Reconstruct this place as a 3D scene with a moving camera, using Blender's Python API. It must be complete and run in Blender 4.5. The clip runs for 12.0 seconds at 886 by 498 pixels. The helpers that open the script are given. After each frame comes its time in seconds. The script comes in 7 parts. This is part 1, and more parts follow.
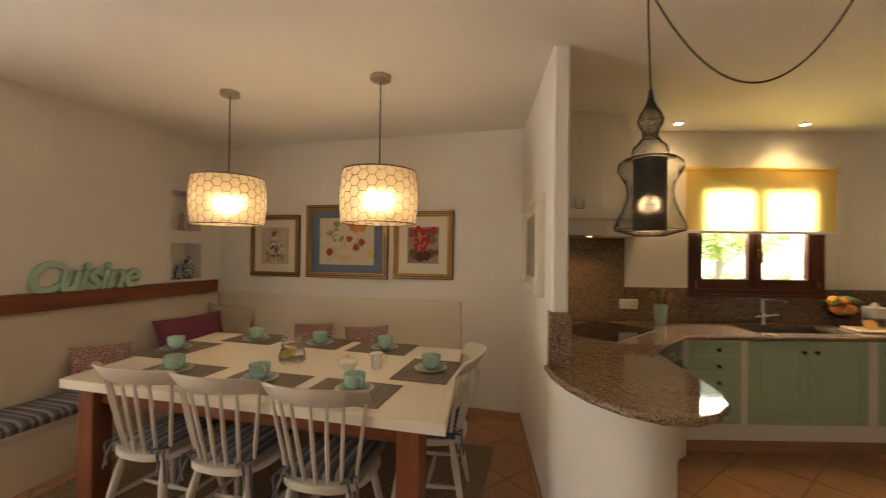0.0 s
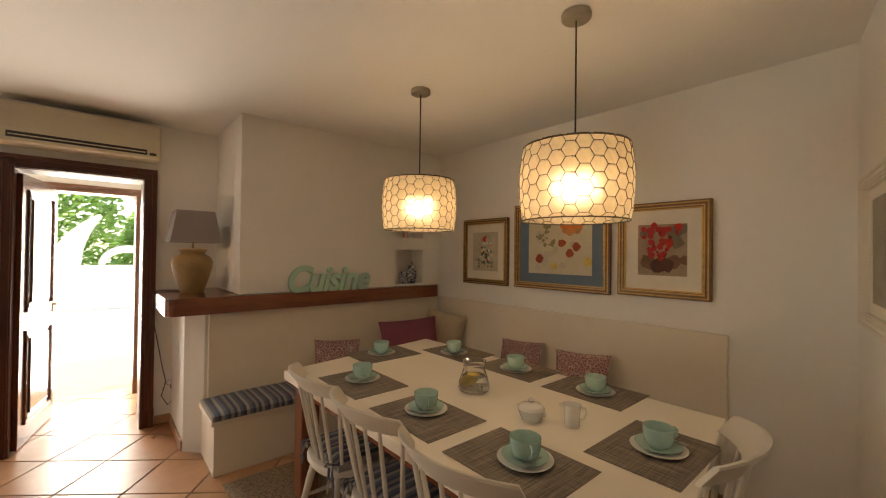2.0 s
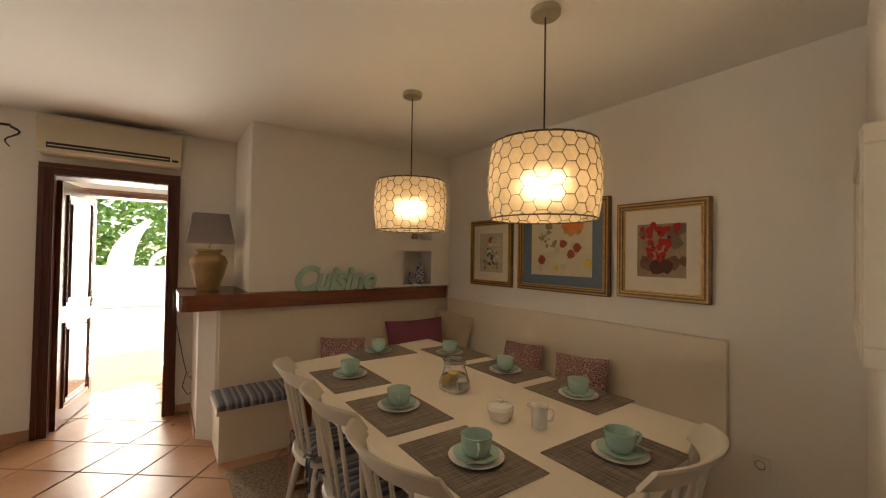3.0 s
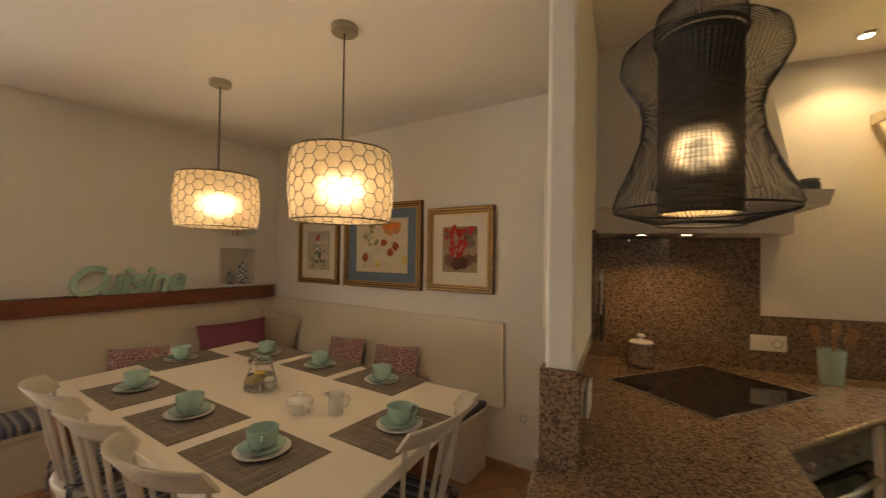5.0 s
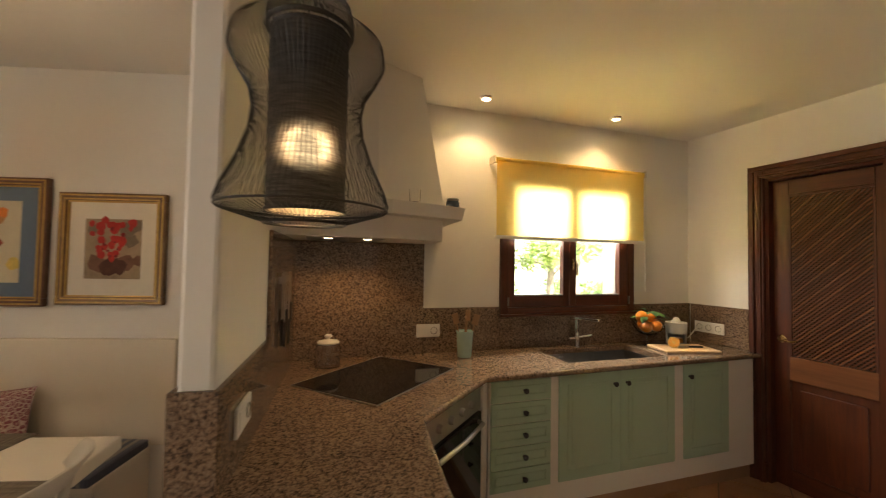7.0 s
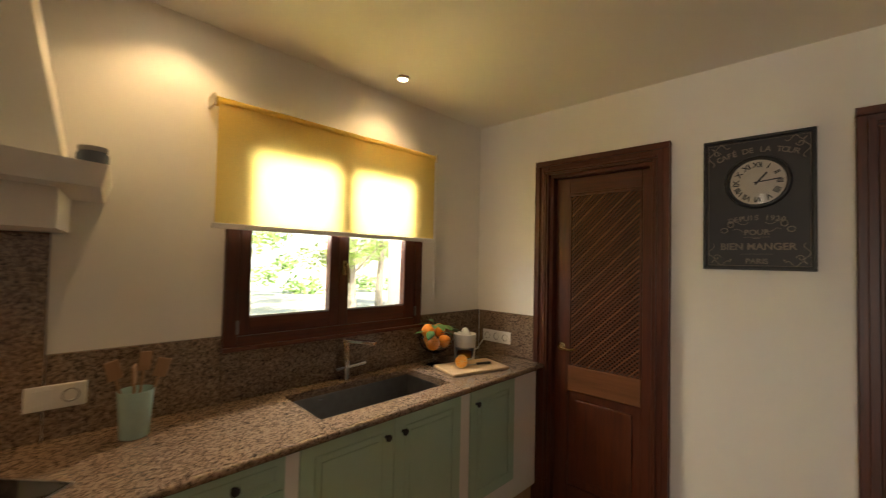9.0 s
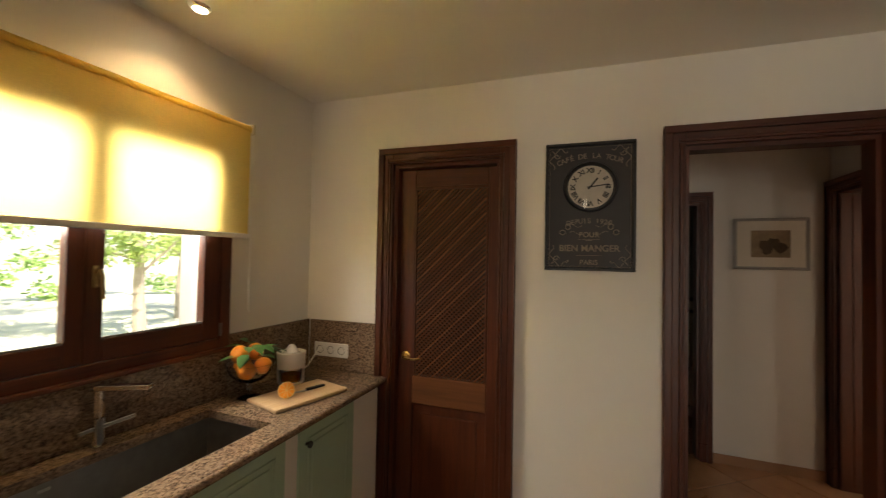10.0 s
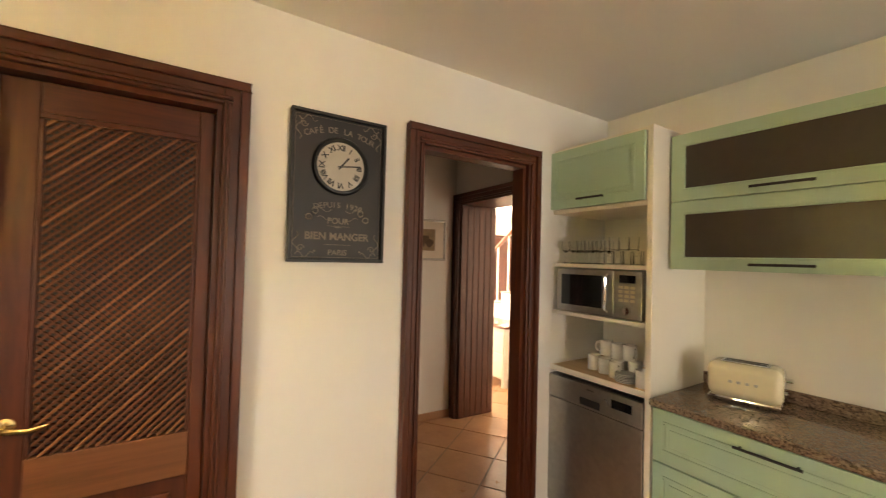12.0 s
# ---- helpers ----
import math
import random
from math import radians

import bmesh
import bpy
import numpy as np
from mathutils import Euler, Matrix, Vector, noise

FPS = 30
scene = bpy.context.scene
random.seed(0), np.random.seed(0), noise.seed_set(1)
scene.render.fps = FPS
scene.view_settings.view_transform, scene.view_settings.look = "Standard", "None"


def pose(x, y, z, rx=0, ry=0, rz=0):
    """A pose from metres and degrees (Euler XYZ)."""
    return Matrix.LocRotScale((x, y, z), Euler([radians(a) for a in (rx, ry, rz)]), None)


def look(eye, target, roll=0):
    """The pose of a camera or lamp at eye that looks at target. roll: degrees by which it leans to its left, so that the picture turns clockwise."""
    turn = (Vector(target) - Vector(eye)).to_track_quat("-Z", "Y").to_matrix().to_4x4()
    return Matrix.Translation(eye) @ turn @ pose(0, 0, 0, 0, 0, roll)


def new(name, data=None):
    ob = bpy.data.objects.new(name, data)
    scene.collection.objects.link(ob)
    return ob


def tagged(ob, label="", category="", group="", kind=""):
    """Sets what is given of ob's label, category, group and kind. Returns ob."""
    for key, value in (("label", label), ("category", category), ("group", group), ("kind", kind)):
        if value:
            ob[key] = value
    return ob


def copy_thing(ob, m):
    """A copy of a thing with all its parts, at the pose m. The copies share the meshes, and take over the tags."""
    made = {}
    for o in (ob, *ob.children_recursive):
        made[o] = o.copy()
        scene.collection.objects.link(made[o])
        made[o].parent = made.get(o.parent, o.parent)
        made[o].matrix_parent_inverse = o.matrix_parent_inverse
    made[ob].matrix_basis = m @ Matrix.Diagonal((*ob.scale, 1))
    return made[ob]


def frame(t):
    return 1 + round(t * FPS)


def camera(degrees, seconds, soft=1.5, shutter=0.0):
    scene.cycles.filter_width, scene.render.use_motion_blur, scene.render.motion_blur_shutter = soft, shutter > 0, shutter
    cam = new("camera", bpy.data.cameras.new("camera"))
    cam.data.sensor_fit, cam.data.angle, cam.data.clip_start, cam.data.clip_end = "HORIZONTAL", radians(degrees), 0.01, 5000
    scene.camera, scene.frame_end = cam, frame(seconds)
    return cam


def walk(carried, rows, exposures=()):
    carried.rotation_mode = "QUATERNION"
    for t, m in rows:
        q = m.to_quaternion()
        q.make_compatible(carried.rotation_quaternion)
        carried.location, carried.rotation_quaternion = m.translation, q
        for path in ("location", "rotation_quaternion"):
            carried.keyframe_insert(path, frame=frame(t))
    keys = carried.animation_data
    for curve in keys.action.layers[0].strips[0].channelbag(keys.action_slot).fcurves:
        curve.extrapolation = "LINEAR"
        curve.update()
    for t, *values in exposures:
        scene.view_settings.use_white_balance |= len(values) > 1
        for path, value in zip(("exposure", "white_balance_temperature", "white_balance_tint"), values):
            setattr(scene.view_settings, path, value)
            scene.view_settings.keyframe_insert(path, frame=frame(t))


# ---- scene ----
cam = camera(96.2, 12.0, soft=1.15, shutter=0.3)
# seconds, x, y, eye height, yaw, pitch, roll
ROWS = [
    (0.0, 0.016, -0.010, 1.461, 0.77, 0.43, 0.70),
    (0.5, 0.013, 0.138, 1.470, 12.18, 0.20, 0.90),
    (1.0, 0.015, 0.342, 1.458, 21.78, 0.40, 0.70),
    (1.5, 0.027, 0.528, 1.469, 29.03, 0.66, 0.60),
    (2.0, 0.122, 0.688, 1.482, 35.37, 0.63, 0.70),
    (2.5, 0.229, 0.799, 1.471, 39.54, 0.95, 0.90),
    (2.7, 0.295, 0.837, 1.463, 40.78, 1.03, 0.90),
    (4.3, 0.570, 0.877, 1.484, 35.43, 0.52, 1.00),
    (4.5, 0.604, 0.861, 1.483, 31.40, 0.57, 1.00),
    (5.0, 0.664, 0.855, 1.481, 19.89, 0.83, 0.80),
    (5.5, 0.710, 0.828, 1.486, 9.82, 1.03, 0.70),
    (6.0, 0.746, 0.800, 1.486, -0.40, 1.38, 0.80),
    (6.5, 0.777, 0.820, 1.483, -9.53, 1.78, 0.90),
    (7.0, 0.856, 0.943, 1.478, -18.05, 1.95, 1.00),
    (7.2, 0.911, 1.005, 1.484, -20.19, 1.89, 1.20),
    (8.8, 1.478, 1.477, 1.544, -40.41, 1.23, 1.10),
    (9.0, 1.553, 1.535, 1.532, -44.61, 1.69, 1.30),
    (9.5, 1.706, 1.655, 1.529, -56.07, 1.80, 1.30),
    (10.0, 1.827, 1.783, 1.569, -68.56, 1.35, 1.10),
    (10.5, 1.924, 1.900, 1.568, -81.40, 0.95, 1.00),
    (11.0, 1.995, 2.064, 1.572, -94.64, 0.86, 1.20),
    (11.5, 2.072, 2.231, 1.567, -106.98, 0.86, 1.40),
    (12.0, 2.199, 2.298, 1.548, -120.05, 1.43, 1.50),
]
walk(cam, [(t, pose(x, y, z, 0, 0, yaw) @ pose(0, 0, 0, 90 + pitch) @ pose(0, 0, 0, 0, 0, roll))
           for t, x, y, z, yaw, pitch, roll in ROWS],
     exposures=[(0.0, 2.0, 7450, 10), (1.0, 2.15, 7450, 10), (2.5, 1.68, 7450, 10), (4.5, 1.58, 7350, 10), (5.0, 1.82, 7600, 10), (5.5, 2.02, 7450, 10),
                (6.5, 2.05, 7250, 10), (7.0, 1.98, 7150, 10), (9.0, 1.6, 7000, 10), (9.5, 1.48, 7000, 10), (10.5, 1.72, 7350, 10),
                (11.0, 2.38, 7150, 10), (11.5, 2.78, 7250, 10), (12.0, 2.80, 7250, 10)])

PENDANT_W, SPOT_W, DAY_W = 2.9, 4.6, 13.5

# ---- daylight ----
world = bpy.data.worlds.new("world")
scene.world = world
world.use_nodes = True
wn = world.node_tree
sky = wn.nodes.new("ShaderNodeTexSky")
sky.sky_type, sky.sun_disc = "NISHITA", False
sky.sun_elevation, sky.sun_rotation = radians(52), radians(200)
wn.links.new(sky.outputs[0], wn.nodes["Background"].inputs[0])
wn.nodes["Background"].inputs[1].default_value = 0.15


def lamp(name, kind, place, watts, colour, size=0.05, target=None, cone=60, blend=0.5):
    data = bpy.data.lights.new(name, kind)
    data.energy, data.color = watts, colour
    if kind == "SUN":
        data.angle = radians(0.5)
    elif kind == "AREA":
        data.shape, data.size, data.size_y = "RECTANGLE", size[0], size[1]
    else:
        data.shadow_soft_size = size
    if kind == "SPOT":
        data.spot_size, data.spot_blend = radians(cone), blend
    ob = new(name, data)
    ob.matrix_world = look(place, target) if target else pose(*place)
    return ob


# the sun stands in the south, high over the terrace
sun_way = Vector((math.sin(radians(200)) * math.cos(radians(52)), math.cos(radians(200)) * math.cos(radians(52)), math.sin(radians(52))))
lamp("sun", "SUN", tuple(sun_way * 40), 5.0, (1.0, 0.95, 0.86), target=(0, 0, 0))


# ---- materials ----
def material(name):
    m = bpy.data.materials.new(name)
    m.use_nodes = True
    nt = m.node_tree
    return m, nt, nt.nodes["Principled BSDF"]


def node(nt, kind, **values):
    n = nt.nodes.new(kind)
    for key, value in values.items():
        n.inputs[key.replace("_", " ")].default_value = value
    return n


def coords(nt, scale=(1, 1, 1), turn=(0, 0, 0), source="Object"):
    tc = nt.nodes.new("ShaderNodeTexCoord")
    mp = nt.nodes.new("ShaderNodeMapping")
    mp.inputs["Scale"].default_value = scale
    mp.inputs["Rotation"].default_value = turn
    nt.links.new(tc.outputs[source], mp.inputs[0])
    return mp.outputs[0]


def ramp(nt, fac, stops):
    r = nt.nodes.new("ShaderNodeValToRGB")
    while len(r.color_ramp.elements) < len(stops):
        r.color_ramp.elements.new(0.5)
    for e, (at, colour) in zip(r.color_ramp.elements, stops):
        e.position, e.color = at, (*colour, 1)
    nt.links.new(fac, r.inputs[0])
    return r.outputs[0]


def bump(nt, p, height, strength, distance):
    b = node(nt, "ShaderNodeBump", Strength=strength, Distance=distance)
    nt.links.new(height, b.inputs["Height"])
    nt.links.new(b.outputs[0], p.inputs["Normal"])


def shade(colour, k):
    return tuple(min(1.0, c * k) for c in colour)


def painted(name, colour, rough=0.6, vary=0.06, scale=1.5, relief=0.15, fine=60, depth=0.002):
    """Paint or plaster: broad stains, fine grain and a little relief."""
    m, nt, p = material(name)
    at = coords(nt)
    broad = node(nt, "ShaderNodeTexNoise", Scale=scale, Detail=4.0, Roughness=0.6)
    grain = node(nt, "ShaderNodeTexNoise", Scale=fine, Detail=3.0, Roughness=0.6)
    nt.links.new(at, broad.inputs[0]), nt.links.new(at, grain.inputs[0])
    mix = node(nt, "ShaderNodeMath")
    mix.operation = "MULTIPLY_ADD"
    nt.links.new(grain.outputs[0], mix.inputs[0])
    mix.inputs[1].default_value = 0.35
    nt.links.new(broad.outputs[0], mix.inputs[2])
    col = ramp(nt, mix.outputs[0], [(0.35, shade(colour, 1 - vary)), (0.95, shade(colour, 1 + vary * 0.6))])
    nt.links.new(col, p.inputs["Base Color"])
    p.inputs["Roughness"].default_value = rough
    bump(nt, p, mix.outputs[0], relief, depth)
    return m


def wood(name, dark, light, axis="Z", rough=0.35, scale=1.0, coat=0.2, random_piece=0.0):
    m, nt, p = material(name)
    s = {"X": (0.9, 14, 14), "Y": (14, 0.9, 14), "Z": (14, 14, 0.9)}[axis]
    at = coords(nt, tuple(v * scale for v in s))
    warp = node(nt, "ShaderNodeTexNoise", Scale=1.6, Detail=5.0, Roughness=0.65, Distortion=0.8)
    pores = node(nt, "ShaderNodeTexNoise", Scale=9.0, Detail=3.0, Roughness=0.7)
    nt.links.new(at, warp.inputs[0]), nt.links.new(at, pores.inputs[0])
    add = node(nt, "ShaderNodeMath")
    add.operation = "MULTIPLY_ADD"
    nt.links.new(pores.outputs[0], add.inputs[0])
    add.inputs[1].default_value = 0.4
    nt.links.new(warp.outputs[0], add.inputs[2])
    fac = add.outputs[0]
    if random_piece:
        info = nt.nodes.new("ShaderNodeObjectInfo")
        more = node(nt, "ShaderNodeMath")
        more.operation = "MULTIPLY_ADD"
        nt.links.new(info.outputs["Random"], more.inputs[0])
        more.inputs[1].default_value = random_piece
        nt.links.new(fac, more.inputs[2])
        fac = more.outputs[0]
    nt.links.new(ramp(nt, fac, [(0.38, dark), (0.9 + random_piece, light)]), p.inputs["Base Color"])
    p.inputs["Roughness"].default_value = rough
    p.inputs["Coat Weight"].default_value = coat
    p.inputs["Coat Roughness"].default_value = 0.25
    bump(nt, p, add.outputs[0], 0.12, 0.001)
    return m


def plain(name, colour, rough=0.5, metal=0.0, coat=0.0, vary=0.08, scale=30):
    m, nt, p = material(name)
    n = node(nt, "ShaderNodeTexNoise", Scale=scale, Detail=3.0)
    nt.links.new(coords(nt), n.inputs[0])
    nt.links.new(ramp(nt, n.outputs[0], [(0.3, shade(colour, 1 - vary)), (0.7, shade(colour, 1 + vary))]), p.inputs["Base Color"])
    r = node(nt, "ShaderNodeMapRange")
    nt.links.new(n.outputs[0], r.inputs[0])
    r.inputs["To Min"].default_value, r.inputs["To Max"].default_value = rough * 0.85, min(1, rough * 1.2)
    nt.links.new(r.outputs[0], p.inputs["Roughness"])
    p.inputs["Metallic"].default_value = metal
    p.inputs["Coat Weight"].default_value = coat
    return m


def granite(name):
    m, nt, p = material(name)
    at = coords(nt, (1, 1, 1))
    big = node(nt, "ShaderNodeTexNoise", Scale=105.0, Detail=5.0, Roughness=0.68, Distortion=0.4)
    small = node(nt, "ShaderNodeTexVoronoi", Scale=150.0)
    nt.links.new(at, big.inputs[0]), nt.links.new(at, small.inputs[0])
    base = ramp(nt, big.outputs[0], [(0.34, (0.045, 0.034, 0.029)), (0.42, (0.13, 0.087, 0.062)), (0.50, (0.25, 0.168, 0.113)), (0.60, (0.33, 0.245, 0.178)), (0.72, (0.25, 0.172, 0.124))])
    dots = ramp(nt, small.outputs["Color"], [(0.22, (0.10, 0.085, 0.08)), (0.34, (0.85, 0.85, 0.85)), (0.75, (1, 0.97, 0.92)), (0.95, (1.35, 1.3, 1.22))])
    mul = nt.nodes.new("ShaderNodeMix")
    mul.data_type, mul.blend_type = "RGBA", "MULTIPLY"
    mul.inputs[0].default_value = 0.6
    nt.links.new(base, mul.inputs[6]), nt.links.new(dots, mul.inputs[7])
    nt.links.new(mul.outputs[2], p.inputs["Base Color"])
    p.inputs["Roughness"].default_value = 0.06
    return m


def striped(name, colours, scale, axis=0, rough=0.9):
    """Woven cloth with stripes across one axis."""
    m, nt, p = material(name)
    at = coords(nt)
    sep = nt.nodes.new("ShaderNodeSeparateXYZ")
    nt.links.new(at, sep.inputs[0])
    mul = node(nt, "ShaderNodeMath")
    mul.operation = "MULTIPLY"
    nt.links.new(sep.outputs[axis], mul.inputs[0])
    mul.inputs[1].default_value = scale
    fr = node(nt, "ShaderNodeMath")
    fr.operation = "FRACT"
    nt.links.new(mul.outputs[0], fr.inputs[0])
    n = len(colours)
    r = ramp(nt, fr.outputs[0], [(i / n, c) for i, c in enumerate(colours)])
    r.node.color_ramp.interpolation = "CONSTANT"
    weave = node(nt, "ShaderNodeTexNoise", Scale=260.0, Detail=2.0)
    nt.links.new(at, weave.inputs[0])
    mix = nt.nodes.new("ShaderNodeMix")
    mix.data_type, mix.blend_type = "RGBA", "MULTIPLY"
    mix.inputs[0].default_value = 0.5
    nt.links.new(r, mix.inputs[6])
    nt.links.new(ramp(nt, weave.outputs[0], [(0.3, (0.6, 0.6, 0.6)), (0.7, (1.2, 1.2, 1.2))]), mix.inputs[7])
    nt.links.new(mix.outputs[2], p.inputs["Base Color"])
    p.inputs["Roughness"].default_value = rough
    p.inputs["Sheen Weight"].default_value = 0.15
    bump(nt, p, weave.outputs[0], 0.3, 0.001)
    return m


def figured(name, a, b, scale, rough=0.9, kind="voronoi"):
    """Cloth or paper with a small two-colour figure."""
    m, nt, p = material(name)
    at = coords(nt)
    if kind == "voronoi":
        v = node(nt, "ShaderNodeTexVoronoi", Scale=scale)
        v.feature = "DISTANCE_TO_EDGE"
        nt.links.new(at, v.inputs[0])
        col = ramp(nt, v.outputs[0], [(0.05, b), (0.14, a), (0.30, a), (0.36, b), (0.44, a)])
    else:
        v = node(nt, "ShaderNodeTexNoise", Scale=scale, Detail=4.0)
        nt.links.new(at, v.inputs[0])
        col = ramp(nt, v.outputs[0], [(0.42, a), (0.58, b)])
    nt.links.new(col, p.inputs["Base Color"])
    p.inputs["Roughness"].default_value = rough
    w = node(nt, "ShaderNodeTexNoise", Scale=300.0)
    nt.links.new(at, w.inputs[0])
    bump(nt, p, w.outputs[0], 0.3, 0.001)
    return m


def woven(name, dark, light, sx, sy):
    """Coarse two-way weave."""
    m, nt, p = material(name)
    a = node(nt, "ShaderNodeTexNoise", Scale=1.0, Detail=2.0)
    b = node(nt, "ShaderNodeTexNoise", Scale=1.0, Detail=2.0)
    nt.links.new(coords(nt, (sx, sy, 8)), a.inputs[0]), nt.links.new(coords(nt, (sy, sx, 8)), b.inputs[0])
    mx = node(nt, "ShaderNodeMath")
    mx.operation = "MULTIPLY_ADD"
    nt.links.new(a.outputs[0], mx.inputs[0])
    mx.inputs[1].default_value = 0.65
    nt.links.new(b.outputs[0], mx.inputs[2])
    nt.links.new(ramp(nt, mx.outputs[0], [(0.58, dark), (1.05, light)]), p.inputs["Base Color"])
    p.inputs["Roughness"].default_value = 0.8
    bump(nt, p, mx.outputs[0], 0.4, 0.002)
    return m


def clear(name, colour=(1, 1, 1), rough=0.0, ior=1.45):
    m, nt, p = material(name)
    p.inputs["Base Color"].default_value = (*colour, 1)
    p.inputs["Roughness"].default_value = rough
    p.inputs["IOR"].default_value = ior
    p.inputs["Transmission Weight"].default_value = 1.0
    return m


def thin_glass(name, tint=(1, 1, 1)):
    """A flat pane: see-through, with a weak gloss."""
    m, nt, p = material(name)
    out = nt.nodes["Material Output"]
    tr = nt.nodes.new("ShaderNodeBsdfTransparent")
    tr.inputs[0].default_value = (*tint, 1)
    gl = nt.nodes.new("ShaderNodeBsdfGlossy")
    gl.inputs["Roughness"].default_value = 0.02
    fr = nt.nodes.new("ShaderNodeFresnel")
    mx = nt.nodes.new("ShaderNodeMixShader")
    nt.links.new(fr.outputs[0], mx.inputs[0]), nt.links.new(tr.outputs[0], mx.inputs[1])
    nt.links.new(gl.outputs[0], mx.inputs[2]), nt.links.new(mx.outputs[0], out.inputs[0])
    nt.nodes.remove(p)
    return m


def translucent(name, colour, share=0.6, rough=0.6, scale=60.0, vary=0.25):
    """Cloth or shell that lets light through."""
    m, nt, p = material(name)
    out = nt.nodes["Material Output"]
    n = node(nt, "ShaderNodeTexNoise", Scale=scale, Detail=4.0, Roughness=0.7)
    nt.links.new(coords(nt), n.inputs[0])
    col = ramp(nt, n.outputs[0], [(0.3, shade(colour, 1 - vary)), (0.7, colour)])
    nt.links.new(col, p.inputs["Base Color"])
    p.inputs["Roughness"].default_value = rough
    tl = nt.nodes.new("ShaderNodeBsdfTranslucent")
    nt.links.new(col, tl.inputs[0])
    mx = nt.nodes.new("ShaderNodeMixShader")
    mx.inputs[0].default_value = share
    nt.links.new(p.outputs[0], mx.inputs[1]), nt.links.new(tl.outputs[0], mx.inputs[2])
    nt.links.new(mx.outputs[0], out.inputs[0])
    return m


def glowing(name, colour, strength):
    m, nt, p = material(name)
    p.inputs["Base Color"].default_value = (*shade(colour, 0.8), 1)
    p.inputs["Emission Color"].default_value = (*colour, 1)
    p.inputs["Emission Strength"].default_value = strength
    return m


def tile_mat(name, a, b):
    m, nt, p = material(name)
    info = nt.nodes.new("ShaderNodeObjectInfo")
    geo = nt.nodes.new("ShaderNodeNewGeometry")
    tc = nt.nodes.new("ShaderNodeTexCoord")
    n = node(nt, "ShaderNodeTexNoise", Scale=3.5, Detail=5.0, Roughness=0.65)
    nt.links.new(geo.outputs["Position"], n.inputs[0])
    g = node(nt, "ShaderNodeTexNoise", Scale=45.0, Detail=3.0)
    nt.links.new(geo.outputs["Position"], g.inputs[0])
    r = node(nt, "ShaderNodeMath")
    r.operation = "MULTIPLY_ADD"
    nt.links.new(info.outputs["Random"], r.inputs[0])
    r.inputs[1].default_value = 0.22
    nt.links.new(n.outputs[0], r.inputs[2])
    s = node(nt, "ShaderNodeMath")
    s.operation = "MULTIPLY_ADD"
    nt.links.new(g.outputs[0], s.inputs[0])
    s.inputs[1].default_value = 0.2
    nt.links.new(r.outputs[0], s.inputs[2])
    nt.links.new(ramp(nt, s.outputs[0], [(0.4, a), (1.0, b)]), p.inputs["Base Color"])
    rr = node(nt, "ShaderNodeMapRange")
    nt.links.new(n.outputs[0], rr.inputs[0])
    rr.inputs["To Min"].default_value, rr.inputs["To Max"].default_value = 0.2, 0.42
    nt.links.new(rr.outputs[0], p.inputs["Roughness"])
    bump(nt, p, s.outputs[0], 0.12, 0.004)
    return m


PLASTER = painted("white_plaster", (0.80, 0.77, 0.72), 0.75, 0.03, 1.2, 0.25, 25, 0.004)
CEILING = painted("ceiling_paint", (0.82, 0.80, 0.76), 0.8, 0.03, 0.8, 0.1, 40)
CREAM = painted("cream_paint", (0.74, 0.66, 0.54), 0.45, 0.04, 2.0, 0.08, 80, 0.001)
IVORY = painted("ivory_lacquer", (0.80, 0.74, 0.64), 0.35, 0.04, 3.0, 0.05, 90, 0.001)
GREEN = painted("sage_green_paint", (0.40, 0.55, 0.42), 0.4, 0.05, 3.0, 0.06, 90, 0.001)
MAHOGANY = wood("dark_mahogany", (0.036, 0.0078, 0.0026), (0.112, 0.025, 0.0075), "Z", 0.42, 1.0, 0.0)
MAHOGANY_X = wood("dark_mahogany_along", (0.036, 0.0078, 0.0026), (0.112, 0.025, 0.0075), "X", 0.42, 1.0, 0.0)
VARNISHED = wood("varnished_mahogany", (0.05, 0.014, 0.006), (0.16, 0.05, 0.02), "Z", 0.25, 1.0, 1.0)
CHERRY = wood("cherry_shelf_wood", (0.11, 0.028, 0.012), (0.24, 0.07, 0.03), "Y", 0.22, 1.0, 0.4)
CHERRY_X = wood("cherry_wood_along", (0.11, 0.028, 0.012), (0.24, 0.07, 0.03), "X", 0.22, 1.0, 0.4)
CHERRY_Z = wood("cherry_leg_wood", (0.12, 0.032, 0.013), (0.26, 0.085, 0.035), "Z", 0.3)
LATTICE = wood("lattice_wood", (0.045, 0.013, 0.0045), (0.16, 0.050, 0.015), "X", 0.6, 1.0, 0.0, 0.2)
# darker copy of the lattice colour: shade on the deeper slats painted in
LATTICE_SHADED = wood("shaded_back_lattice_wood", (0.032, 0.009, 0.003), (0.10, 0.030, 0.009), "X", 0.6, 1.0, 0.0)
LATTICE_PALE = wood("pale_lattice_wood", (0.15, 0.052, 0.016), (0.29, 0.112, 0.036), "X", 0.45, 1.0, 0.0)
PANEL_WOOD = wood("red_brown_panel_wood", (0.09, 0.030, 0.013), (0.19, 0.070, 0.030), "Y", 0.4)
BEECH = wood("beech_board_wood", (0.48, 0.30, 0.16), (0.68, 0.48, 0.28), "X", 0.5, 1.0, 0.0)
SPOON_WOOD = wood("spoon_wood", (0.22, 0.11, 0.05), (0.40, 0.22, 0.11), "Z", 0.6, 1.0, 0.0)
TILE = tile_mat("terracotta_tile", (0.36, 0.17, 0.082), (0.56, 0.31, 0.165))
GROUT = painted("grout", (0.30, 0.22, 0.16), 0.9, 0.12, 6)
